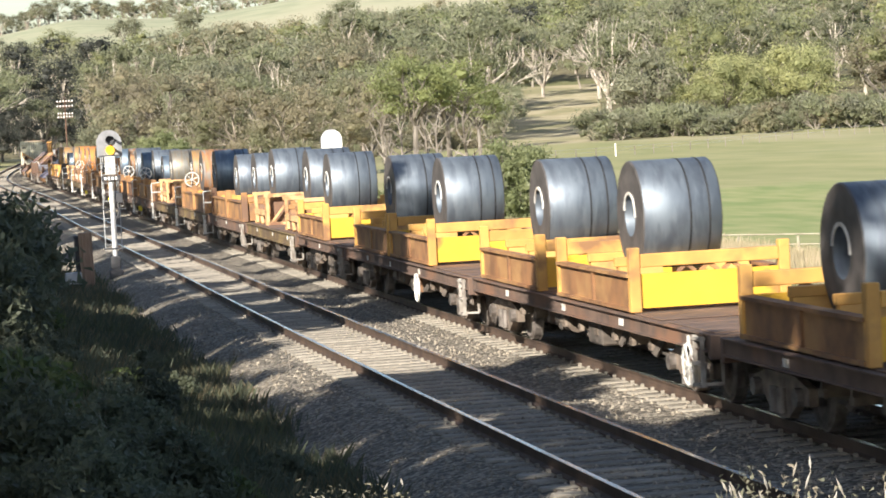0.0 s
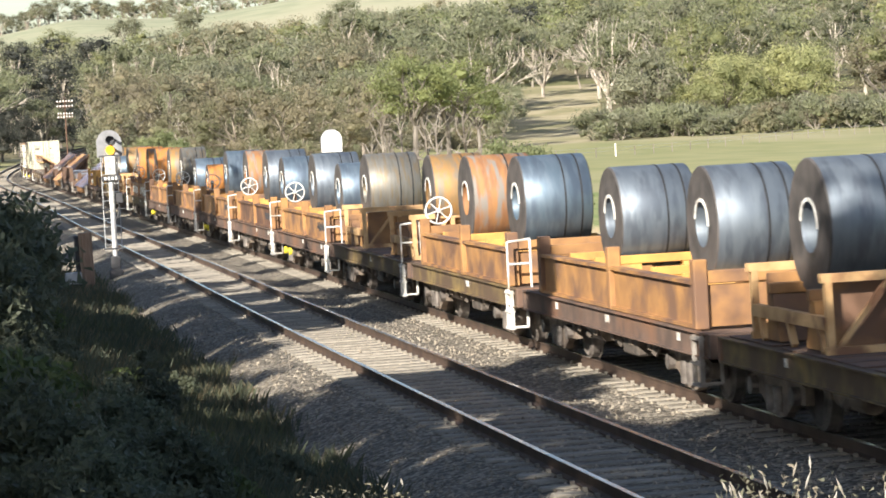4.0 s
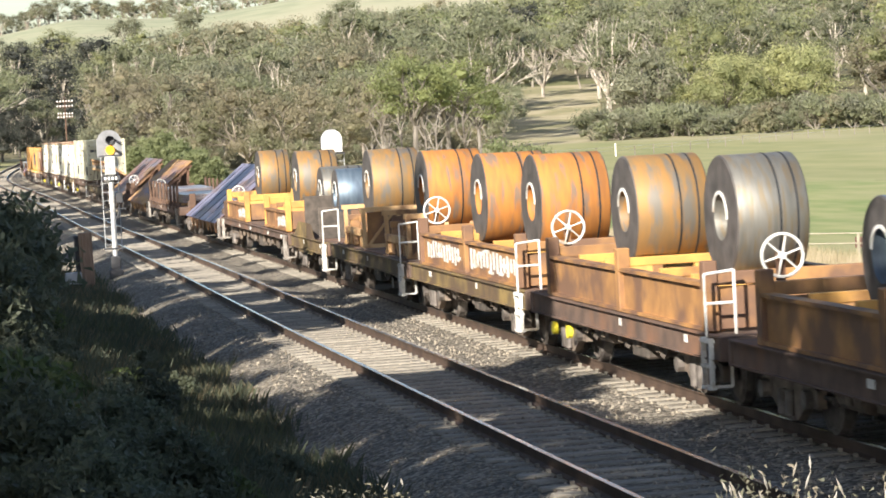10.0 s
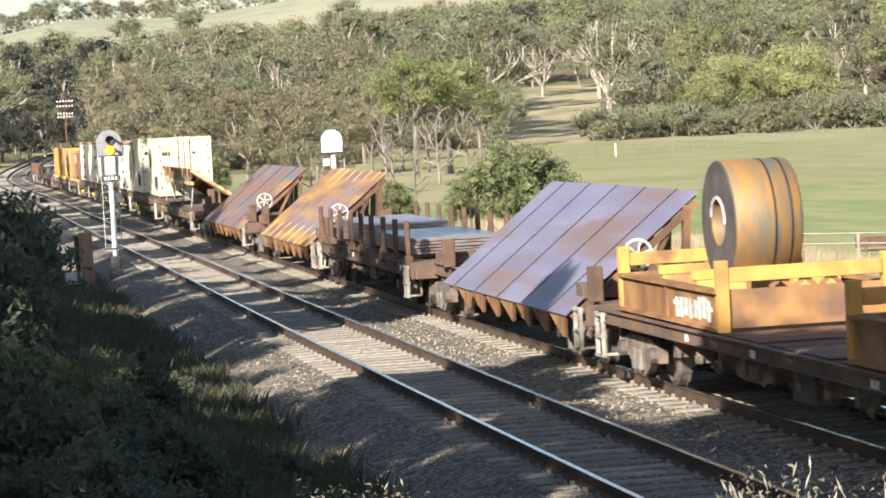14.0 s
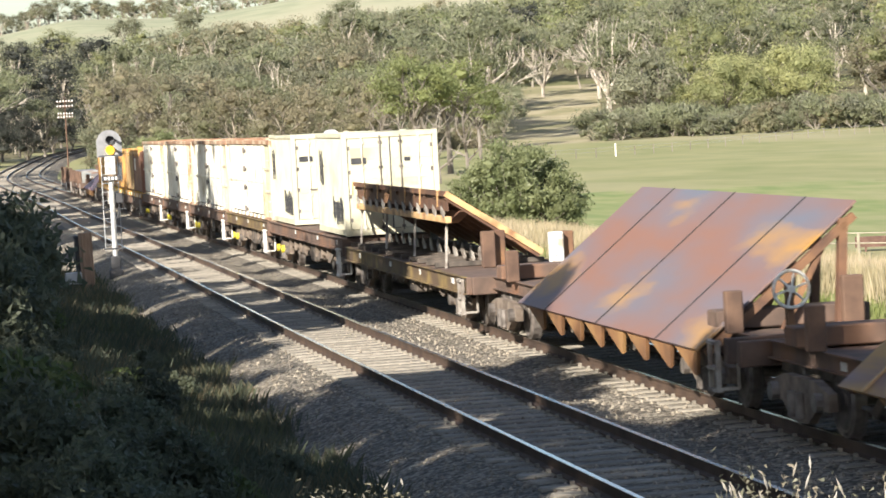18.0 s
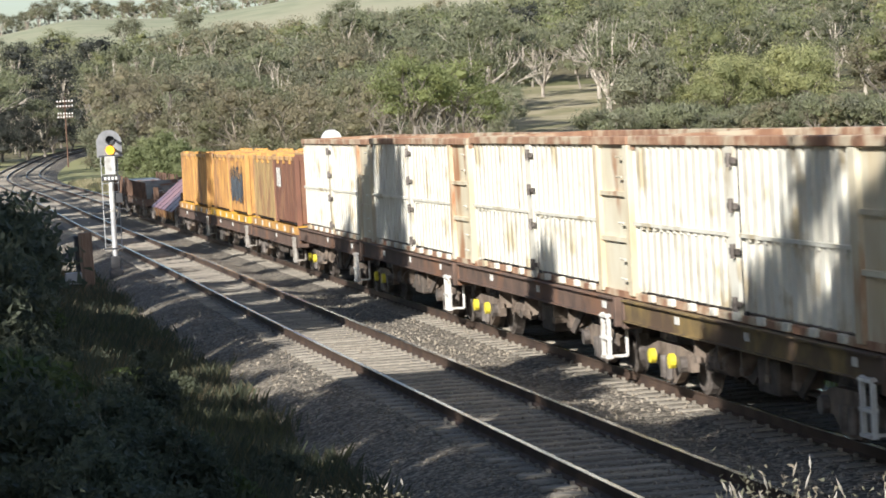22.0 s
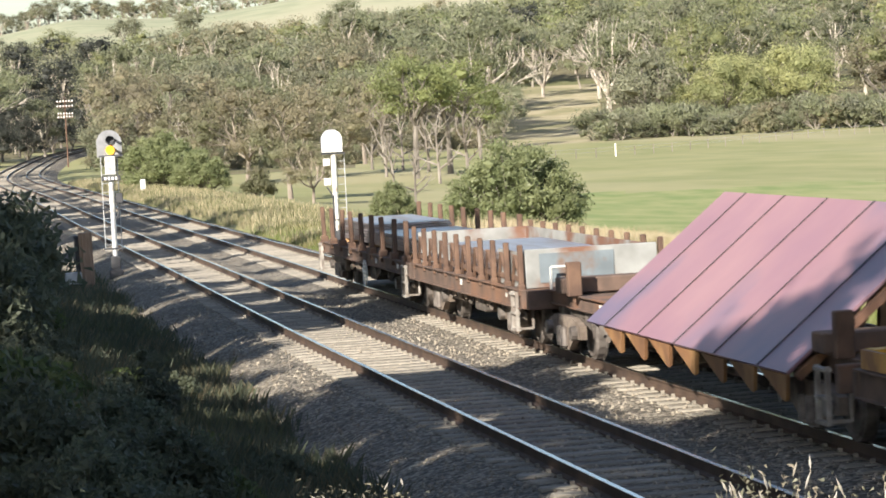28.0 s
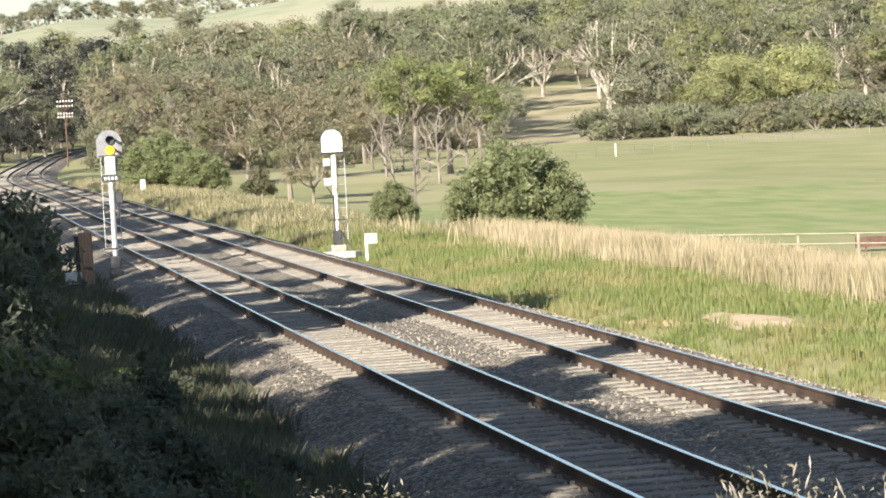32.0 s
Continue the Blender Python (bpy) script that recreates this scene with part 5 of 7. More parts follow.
def steel_coil(u, ztop, material, R=0.86, W=1.28, label="steel coil in a cradle", straps=2, lat=0.0):
    c = empty("steel_coil")
    wdg = part("winding", coil_mesh(R, W), M[material], c)
    wdg.data.materials.append(M["coil_side"])
    for p in wdg.data.polygons:
        p.use_smooth = abs(p.normal.x) < 0.5
        if abs(p.normal.x) > 0.7:
            p.material_index = 1
    for i in range(straps):
        x = W * (0.12 + 0.24 * i) - W * 0.02
        bm = bmesh.new()
        n = 56
        vs = [[bm.verts.new((x + dx, q * math.cos(2 * math.pi * j / n), q * math.sin(2 * math.pi * j / n))) for dx, q in ((-0.016, R), (-0.016, R + 0.006), (0.016, R + 0.006), (0.016, R))] for j in range(n)]
        for j in range(n):
            for q in range(3):
                bm.faces.new((vs[j][q], vs[(j + 1) % n][q], vs[(j + 1) % n][q + 1], vs[j][q + 1]))
        part("strap", bm, M["strap"], c)
    # white upper arc round each eye imitates the sun's glint on the rim
    for x in (-W / 2 - 0.008, W / 2 + 0.008):
        bm = bmesh.new()
        vs = [[bm.verts.new((x + dx, q * math.cos(a), q * math.sin(a))) for dx, q in ((-0.008, 0.325), (-0.008, 0.37), (0.012, 0.37), (0.012, 0.325))] for a in (math.pi * (0.06 + 0.96 * j / 24) for j in range(25))]
        for j in range(24):
            for q in range(4):
                bm.faces.new((vs[j][q], vs[j + 1][q], vs[j + 1][(q + 1) % 4], vs[j][(q + 1) % 4]))
        part("eye_guard", bm, M["white"], c, "pale arc standing in for sunlight on the rim of the eye")
    return ride(c, u, lat, ztop - R, label, "steel coil", "coils on the train")


# -- wagons and loads, from the head of the train to its tail --
def wagon(u0, u1, label, **kw):
    w = flat_wagon(u1 - u0, kw.pop("sill", M["deck"]), kw.pop("deck", M["deck"]), **kw)
    return ride(w, (u0 + u1) / 2, 0, 0, label, "wagon", "wagons of the train")


def cradle(u0, u1, **kw):
    return ride(coil_cradle(u1 - u0, **kw), (u0 + u1) / 2, 0, 1.062, "rusty orange coil cradle with bright yellow end panel", "coil cradle", "coil cradles")


BLUE = "shiny blue-grey steel coil lying in a cradle"
DARK = "flat wagon with a dark rusty brown deck"
wagon(22.5, 39.6, DARK, sill_h=0.2)
wagon(39.9, 57.0, DARK, sill_h=0.2, side_wheel=-7.4)
wagon(57.3, 74.0, DARK, sill_h=0.2, side_wheel=-2.4)
wagon(74.3, 84.0, DARK, sill_h=0.2)
for a, b in ((33.6, 38.8), (44.6, 49.7), (51.2, 56.4), (62.1, 67.3), (67.6, 72.9), (78.5, 83.9)):
    cradle(a, b)
for u, z in ((36.3, 3.12), (46.9, 3.31), (53.7, 3.29), (64.1, 3.28), (70.9, 3.30), (82.0, 3.32)):
    steel_coil(u, z, "coil_blue", label=BLUE)

YSILL = "flat wagon with a dull yellow side sill"
for a, b in ((84.3, 97.2), (121.9, 134.1), (208.6, 221.0)):
    wagon(a, b, YSILL, sill=M["sill_yellow"], rail=a > 100)
for u in (86.6, 94.6, 124.0, 131.4, 211.3, 218.0):
    ride(lattice_frame(3.1), u, 0, 1.062, "pale orange lattice cradle of welded bars", "lattice cradle", "lattice cradles")
steel_coil(86.5, 3.42, "coil_blue", 0.88, label=BLUE)
steel_coil(95.0, 3.42, "coil_blue", 0.88, label=BLUE)
steel_coil(123.1, 3.33, "coil_mixed", 0.86, 1.2, "partly rusted grey steel coil with dark straps")
steel_coil(132.3, 3.32, "coil_grey", 0.88, 1.3, "dull grey steel coil with two dark straps")
steel_coil(210.2, 3.42, "coil_rust", 0.88, 1.3, "orange rusted steel coil with dark straps")
steel_coil(218.5, 3.43, "coil_mixed", 0.88, 1.25, "half rusted steel coil with dark straps")

ORANGE = "orange coil wagon with flanged side walls"
for i, (a, b) in enumerate(((97.4, 109.8), (110.1, 121.7), (134.3, 146.4), (146.6, 158.6), (158.8, 171.0), (171.2, 183.2), (183.4, 195.6), (195.8, 208.4))):
    w = wagon(a, b, ORANGE if i != 7 else "orange coil wagon with graffiti on its side walls", sill=M["deck"] if i not in (1, 7) else M["sill_yellow"], rail=i > 0, end_wheel=(b - a) / 2 - 1.1 if i > 0 else None, dots=i in (2, 4, 6), planks=False)
    h = (b - a) / 2
    coil_walls(w, -h + 0.95, h - 1.5, "orange" if i not in (3,) else "brown")
    for y in (-h + 3.1, h - 3.9):
        saddles(w, y, 0.6, 1.04)
    if i in (2, 3, 4):
        graffiti(w, -1.222, -h + 1.4, -h + 3.2, 1.28, 1.55, i, M["black"], 8)
    if i == 7:
        graffiti(w, -1.222, -h + 1.3, -0.5, 1.18, 1.62, 5, M["white"], 14)
        graffiti(w, -1.222, 0.6, h - 2.0, 1.18, 1.62, 6, M["white"], 12)
for u, z, m, R, W, lab in ((100.1, 3.27, "coil_blue", 0.84, 1.28, BLUE), (105.7, 3.2, "coil_blue", 0.82, 1.28, BLUE), (113.2, 3.34, "coil_teal", 0.86, 1.3, "bluish steel coil with dark straps"), (118.3, 3.33, "coil_brown", 0.88, 1.3, "brown rusted steel coil in a cradle"),
                           (137.2, 3.06, "coil_teal", 0.76, 1.3, "small bluish steel coil with dark straps"), (142.5, 3.30, "coil_blue", 0.87, 1.3, "blue-grey steel coil with a dark strap"), (149.8, 3.17, "coil_teal", 0.8, 1.3, "bluish steel coil with dark straps"), (154.1, 3.36, "coil_blue", 0.88, 1.3, "plain blue-grey steel coil"),
                           (161.1, 3.33, "coil_brown", 0.86, 1.05, "brown rusted steel coil in a cradle"), (166.7, 3.32, "coil_teal", 0.86, 1.25, "bluish steel coil with dark straps"), (173.3, 2.78, "coil_rust", 0.62, 1.35, "small orange rusted steel coil"), (178.8, 2.99, "coil_teal", 0.72, 1.25, "small bluish steel coil with dark straps"),
                           (186.0, 3.42, "coil_grey", 0.88, 1.05, "dull grey steel coil with dark straps"), (191.4, 3.38, "coil_mixed", 0.88, 1.2, "half rusted steel coil in a cradle"), (198.3, 3.38, "coil_rust", 0.88, 1.3, "orange rusted steel coil in a cradle"), (203.4, 3.38, "coil_rust", 0.88, 1.3, "orange rusted steel coil in a cradle"),
                           (224.4, 2.90, "coil_teal", 0.7, 1.3, "small bluish steel coil with dark straps"), (227.4, 2.93, "coil_grey", 0.72, 1.3, "small dull grey steel coil"), (233.3, 3.36, "coil_mixed", 0.88, 1.2, "half rusted steel coil with dark straps"), (244.1, 3.34, "coil_mixed", 0.88, 1.0, "half rusted steel coil with dark straps")):
    steel_coil(u, z, m, R, W, lab)

w = wagon(221.3, 229.6, "dark brown well wagon with deep dull yellow sides", sill=M["sill_yellow"], fish=True, rail=True)
part("bulkhead", boxes((-1.2, 1.2, 1.2, 1.35, 1.05, 2.15), bevel=0.02), M["under"], w)
part("bulkhead", boxes((-1.2, 1.2, -1.6, -1.5, 1.05, 1.9), bevel=0.02), M["under"], w)
w = wagon(229.9, 248.6, DARK, end_wheel=8.3, ladder_far=True, sill_h=0.16, wheel_z=1.88, wheel_r=0.23)
for a, b in ((230.7, 236.2), (241.6, 247.2)):
    c = cradle(a, b, endm="orange")
    graffiti(c, -1.222, -(b - a) / 2 + 0.5, -(b - a) / 2 + 2.4, 0.10, 0.46, 3, M["white"], 8)


def plate_wagon(u0, u1, p0, p1, material, label, marks, battens, ew=None):
    """A flat wagon with a tilting rack, and the wide plate that leans on it."""
    w = wagon(u0, u1, "dark brown wagon with a tilted plate rack", rail=False, end_wheel=ew, planks=False, inset=0.42, sill_h=0.2, wheel_z=1.74, wheel_r=0.24)
    uc = (u0 + u1) / 2
    n = int((p1 - p0) / 1.15)
    for i in range(n + 1):
        y = p0 - uc + (p1 - p0) * i / n
        bm = bmesh.new()
        beam(bm, (-1.30, y, 0.76), (0.88, y, 2.53), 0.10, 0.14, (0, 1, 0))
        beam(bm, (0.62, y, 1.0), (0.72, y, 2.5), 0.14, 0.12)
        beam(bm, (-0.2, y, 1.0), (0.45, y, 2.2), 0.08, 0.08)
        part("rack_bracket", bm, M["brown"], w)
    tooth = None
    for i in range(int((p1 - p0) / 1.4)):
        y = p0 - uc + 0.7 + 1.4 * i
        if tooth is None:
            bm = bmesh.new()
            a = [bm.verts.new(q) for q in ((-1.40, -0.58, 0.78), (-1.40, 0.58, 0.78), (-1.38, -0.30, 0.46), (-1.38, -0.44, 0.44))]
            b = [bm.verts.new(v.co + Vector((0.05, 0, 0.03))) for v in a]
            bm.faces.new(a)
            bm.faces.new(b[::-1])
            for q in range(4):
                bm.faces.new((a[q], b[q], b[(q + 1) % 4], a[(q + 1) % 4]))
            tooth = part("rack_tooth", bm, M["cradle"], w)
            tooth.matrix_basis = pose(0, y, 0)
        else:
            again(tooth, "rack_tooth", w, pose(0, y, 0))
    for y in (-(u1 - u0) / 2 + 1.0, (u1 - u0) / 2 - 2.3):
        part("end_post", boxes((0.62, 0.92, y, y + 0.16, 1.04, 1.72), bevel=0.015), M["stanchion"], w)
        part("end_post", boxes((-1.1, -0.86, y - 0.2, y - 0.04, 1.04, 1.62), bevel=0.015), M["stanchion"], w)
        part("dunnage", boxes((-1.1, 1.1, y + 0.3, y + 0.8, 1.06, 1.32), bevel=0.02), M["deck"], w)
    pl = empty("steel_plate")
    L = p1 - p0
    part("plate", boxes((-1.515, 1.515, -L / 2, L / 2, 0.0, 0.035)), M[material], pl)
    part("lower_plate", boxes((-1.46, 1.46, -L / 2 + 0.12, L / 2 - 0.1, -0.05, -0.008)), M["stanchion"], pl)
    k = None
    for i in range(battens):
        y = -L / 2 + L * (i + 0.6) / (battens + 0.2)
        bm = boxes((-1.515, 1.515, -0.012, 0.012, 0.037, 0.05))
        b = part("strap", bm, M[material if marks else "strap"], pl)
        b.matrix_basis = pose(0, y, 0)
        if marks:
            for x0, x1 in ((-1.51, -0.85), (1.05, 1.515)):
                q = part("pale_batten", boxes((x0, x1, -0.03, 0.03, 0.04, 0.062)), M["tan"], pl)
                q.matrix_basis = pose(0, y, 0)
    pl_u = (p0 + p1) / 2
    tagged(pl, label, "steel plate", "leaning plates")
    TILTED.append((pl, pl_u, -0.245, 1.755, -39.0))
    return w


TILTED = []
plate_wagon(249.0, 265.5, 250.3, 261.4, "plate_violet", "wide violet-grey steel plate leaning on its rack", False, 5)
plate_wagon(281.5, 298.7, 283.1, 294.1, "plate_rust", "wide rust-streaked steel plate with pale battens", True, 7, 7.6)
plate_wagon(299.0, 317.0, 300.2, 312.0, "plate_dark", "wide blotched rusty steel plate leaning on its rack", False, 3)
plate_wagon(440.2, 457.8, 442.0, 452.6, "plate_plum", "wide plum-red steel plate leaning on its rack", False, 5)


def stanchion_wagon(u0, u1, n, label, sheets, tall=0.92, ew=None, sw=None):
    w = wagon(u0, u1, label, side_wheel=sw, end_wheel=ew, ladder_far=True, sill_h=0.24, wheel_z=1.74, wheel_r=0.24)
    h = (u1 - u0) / 2 - 0.7
    p = None
    for sx in (-1, 1):
        for i in range(n):
            y = -h + 2 * h * i / (n - 1)
            m = pose(sx * 1.27, y, 1.03, random.uniform(-2, 2), random.uniform(-2, 2))
            if p is None:
                bm = boxes((-0.05, 0.05, -0.10, 0.10, 0, tall), (-0.09, 0.09, -0.13, 0.13, -0.12, 0.16), bevel=0.02)
                p = part("stanchion", bm, M["stanchion"], w)
                p.matrix_basis = m
            else:
                again(p, "stanchion", w, m)
    for y0, y1, x0, x1, z0, k in sheets:
        st = empty("sheet_stack")
        for j in range(k):
            e = random.uniform(-0.04, 0.04)
            part("sheet", boxes((x0 + e, x1 + e, -(y1 - y0) / 2 + e, (y1 - y0) / 2 + e, 0.07 * j + 0.012, 0.07 * j + 0.065)), M["sheet"], st)
        for y in (-(y1 - y0) * 0.35, (y1 - y0) * 0.35):
            part("timber", boxes((x0, x1, y - 0.06, y + 0.06, -0.1, 0.0)), M["tan"], st)
        ride(st, (u0 + u1) / 2 + (y0 + y1) / 2, 0, z0 + 0.1, "stack of flat grey-brown steel sheets", "steel sheets", "sheet stacks")
    return w


stanchion_wagon(265.8, 281.2, 9, "dark flat wagon with rusty side stanchions", [(-6.4, -0.4, -1.0, 1.0, 1.06, 5), (0.2, 6.4, -1.0, 0.95, 1.06, 7)], ew=6.9)
stanchion_wagon(470.0, 484.8, 9, "brown flat wagon with rusty side stanchions", [(-6.6, -0.2, -1.0, 1.0, 1.06, 5), (0.4, 6.2, -0.9, 1.0, 1.06, 7)], sw=-0.9)

# the wagon with an empty rack tilted up
w = wagon(317.3, 334.2, "dark brown wagon with an empty tilted rack", planks=False, sill=M["sill_yellow"])
L = 12.6
section = ((-0.95, 2.62), (0.95, 1.32), (0.92, 1.27), (-0.98, 2.57))
part("rack_panel", prism(bmesh.new(), section, -4.4, -4.4 + L), M["brown"], w)
for i in range(11):
    y = -4.4 + L * i / 10
    bm = beam(bmesh.new(), (-0.98, y, 2.50), (0.95, y, 1.18), 0.08, 0.12, (0, 1, 0))
    beam(bm, (-0.55, y, 2.2), (-0.75, y + 0.5, 1.95), 0.3, 0.03)
    part("rack_rib", bm, M["brown"] if i == 0 else M["stanchion"], w)
part("rack_edge", beam(bmesh.new(), (-1.0, -4.5, 2.58), (-1.0, 8.3, 2.58), 0.08, 0.10), M["brown"], w)
part("rack_fascia", beam(bmesh.new(), (-0.93, -4.45, 2.38), (-0.93, 8.25, 2.38), 0.03, 0.34), M["brown"], w)
part("rack_beam", boxes((-0.98, -0.86, -4.45, 8.25, 1.96, 2.10), bevel=0.012), M["tan"], w, "pale tan lower beam")
for y in (-4.5, -3.1):
    part("rack_end_beam", beam(bmesh.new(), (-0.98, y, 2.58), (1.0, y, 1.26), 0.07, 0.12), M["tan"], w, "pale tan sloping end beam")
gusset = tooth = None
for i in range(13):
    y = -4.0 + i
    if gusset is None:
        bm = prism(bmesh.new(), [(-0.975, 2.24), (-0.955, 2.24), (-0.975, 2.10), (-0.995, 2.10)], -0.02, 0.02)
        beam(bm, (-0.975, -0.26, 2.12), (-0.975, 0.16, 2.24), 0.02, 0.15)
        gusset = part("gusset_plate", bm, M["worn"], w, "grey steel gusset plate")
        gusset.matrix_basis = pose(0, y, 0)
        tooth = part("deck_tooth", beam(bmesh.new(), (-0.2, -0.2, 1.04), (-0.2, 0.2, 1.34), 0.03, 0.22), M["worn"], w, "grey steel deck tooth")
        tooth.matrix_basis = pose(0, y, 0)
        rope = part("rope", rod(rod(bmesh.new(), (-1.05, 0, 2.64), (-1.05, 0.1, 2.3), 0.018, seg=5), (-1.05, 0, 2.64), (-0.7, -0.05, 2.48), 0.018, seg=5), M["tan"], w, "pale tie rope")
        rope.matrix_basis = pose(0, y, 0)
    else:
        again(gusset, "gusset_plate", w, pose(0, y, 0))
        again(tooth, "deck_tooth", w, pose(0, y, 0))
        if i % 2 == 0:
            again(rope, "rope", w, pose(0, y + 0.2, 0))
for y in (-4.0, 0.0, 4.0, 8.0):
    part("rack_prop", beam(bmesh.new(), (-1.0, y - 0.3, 1.0), (-0.8, y + 0.5, 2.0), 0.05), M["worn"], w)
    part("rack_hinge", beam(bmesh.new(), (0.9, y, 1.0), (0.9, y, 1.3), 0.2, 0.12), M["under"], w)
k = part("rack_bearer", boxes((-1.2, 1.1, 0, 0.15, 1.04, 1.14), bevel=0.01), M["under"], w)
k.matrix_basis = pose(0, -4.2, 0)
for i in range(1, 12):
    again(k, "rack_bearer", w, pose(0, -4.2 + 1.1 * i, 0))
for x, y, m in ((-0.25, -5.2, "stanchion"), (0.0, -5.0, "brown"), (0.7, -7.4, "white"), (0.95, -7.2, "brown")):
    part("end_post", boxes((x - 0.14, x + 0.14, y, y + 0.2, 1.03, 1.78), bevel=0.02), M[m], w)


# -- boxes --
def corrugated(bm, x, y0, y1, z0, z1, pitch, depth, out):
    """A wall with upright folds, in the plane x."""
    n = int((y1 - y0) / pitch)
    p = (y1 - y0) / n
    pts = []
    for i in range(n):
        y = y0 + i * p
        pts += [(x, y), (x, y + p * 0.56), (x - out * depth, y + p * 0.64), (x - out * depth, y + p * 0.92)]
    pts.append((x, y1))
    a = [bm.verts.new((q[0], q[1], z0)) for q in pts]
    b = [bm.verts.new((q[0], q[1], z1)) for q in pts]
    for i in range(len(pts) - 1):
        # recess floors take the second material slot
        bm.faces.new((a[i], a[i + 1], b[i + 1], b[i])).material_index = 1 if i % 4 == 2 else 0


def container(L=5.05, H=2.56, material="cream_w", seed=1):
    c = empty("shipping_container")
    h, W = L / 2, 1.22
    for sx in (-1, 1):
        bm = bmesh.new()
        corrugated(bm, sx * (W - 0.03), -h + 0.12, h - 0.12, 0.16, H - 0.1, 0.26, 0.036, sx)
        part("side_wall", bm, M[material], c).data.materials.append(M[material])
        part("top_rail", boxes((sx * W, sx * (W - 0.08), -h + 0.15, h - 0.15, H - 0.10, H - 0.01)), M[material], c)
        part("bottom_rail", boxes((sx * W, sx * (W - 0.08), -h + 0.15, h - 0.15, 0.02, 0.16)), M[material], c)
    part("roof", boxes((-W + 0.05, W - 0.05, -h + 0.1, h - 0.1, H - 0.06, H - 0.02)), M[material], c)
    part("floor", boxes((-W + 0.05, W - 0.05, -h + 0.1, h - 0.1, 0.05, 0.15)), M["under"], c)
    part("back_wall", boxes((-W + 0.1, W - 0.1, h - 0.06, h - 0.03, 0.1, H - 0.08)), M[material], c)
    for sx in (-1, 1):
        for sy in (-1, 1):
            po = part("corner_post", boxes((sx * W, sx * (W - 0.13), sy * h, sy * (h - 0.15), 0.0, H), bevel=0.012), M[material], c)
            for z in (0.0, H - 0.118):
                part("corner_casting", boxes((sx * (W + 0.003), sx * (W - 0.16), sy * (h + 0.004), sy * (h - 0.18), z, z + 0.12), bevel=0.015), M[material], po)
    part("door_header", boxes((-W + 0.13, W - 0.13, -h + 0.01, -h + 0.12, H - 0.13, H - 0.01)), M[material], c)
    part("door_sill", boxes((-W + 0.13, W - 0.13, -h + 0.01, -h + 0.12, 0.01, 0.15)), M[material], c)
    for sx in (-1, 1):
        d = part("door", boxes((sx * 0.012, sx * (W - 0.14), -h + 0.035, -h + 0.075, 0.16, H - 0.14), bevel=0.008), M[material], c)
        for z in (0.55, 1.05, 1.55, 2.05):
            part("door_panel", boxes((sx * 0.10, sx * (W - 0.2), -h + 0.026, -h + 0.034, z - 0.15, z + 0.15), bevel=0.004), M[material], d)
        for k, x in enumerate((0.26, 0.72)):
            rb = rod(bmesh.new(), (sx * x, -h + 0.012, 0.10), (sx * x, -h + 0.012, H - 0.08), 0.019)
            for z in (0.2, 0.85, 1.7, H - 0.25):
                box(rb, sx * x - 0.05, sx * x + 0.05, -h + 0.0, -h + 0.036, z - 0.03, z + 0.03)
            part("lock_bar", rb, M["cream"] if k else M["wheel"], d, "vertical door locking bar")
            part("handle", boxes((sx * x - 0.02, sx * (x - 0.3), -h - 0.01, -h + 0.012, 0.98, 1.02)), M["wheel"], d)
        part("door_seal", boxes((sx * 0.002, sx * 0.014, -h + 0.03, -h + 0.07, 0.16, H - 0.14)), M["black"], d)
        for z in (0.4, 1.0, 1.6, 2.2):
            part("hinge", boxes((sx * (W - 0.20), sx * (W - 0.10), -h + 0.022, -h + 0.05, z - 0.05, z + 0.05)), M["wheel"], d)
    lb = boxes((-1.0, -0.62, -h + 0.018, -h + 0.022, 1.80, 1.95), (0.35, 0.5, -h + 0.018, -h + 0.022, 1.82, 1.92))
    part("label_mark", lb, M["black"], c)["kind"] = "stuff"
    graffiti(c, -W + 0.02, -h + 0.5, -h + 2.3, 0.25, 1.0, seed, M["black"], 11)
    graffiti(c, -W + 0.02, h - 1.2, h - 0.5, 1.2, 2.2, seed + 5, M["black"], 4)
    return c


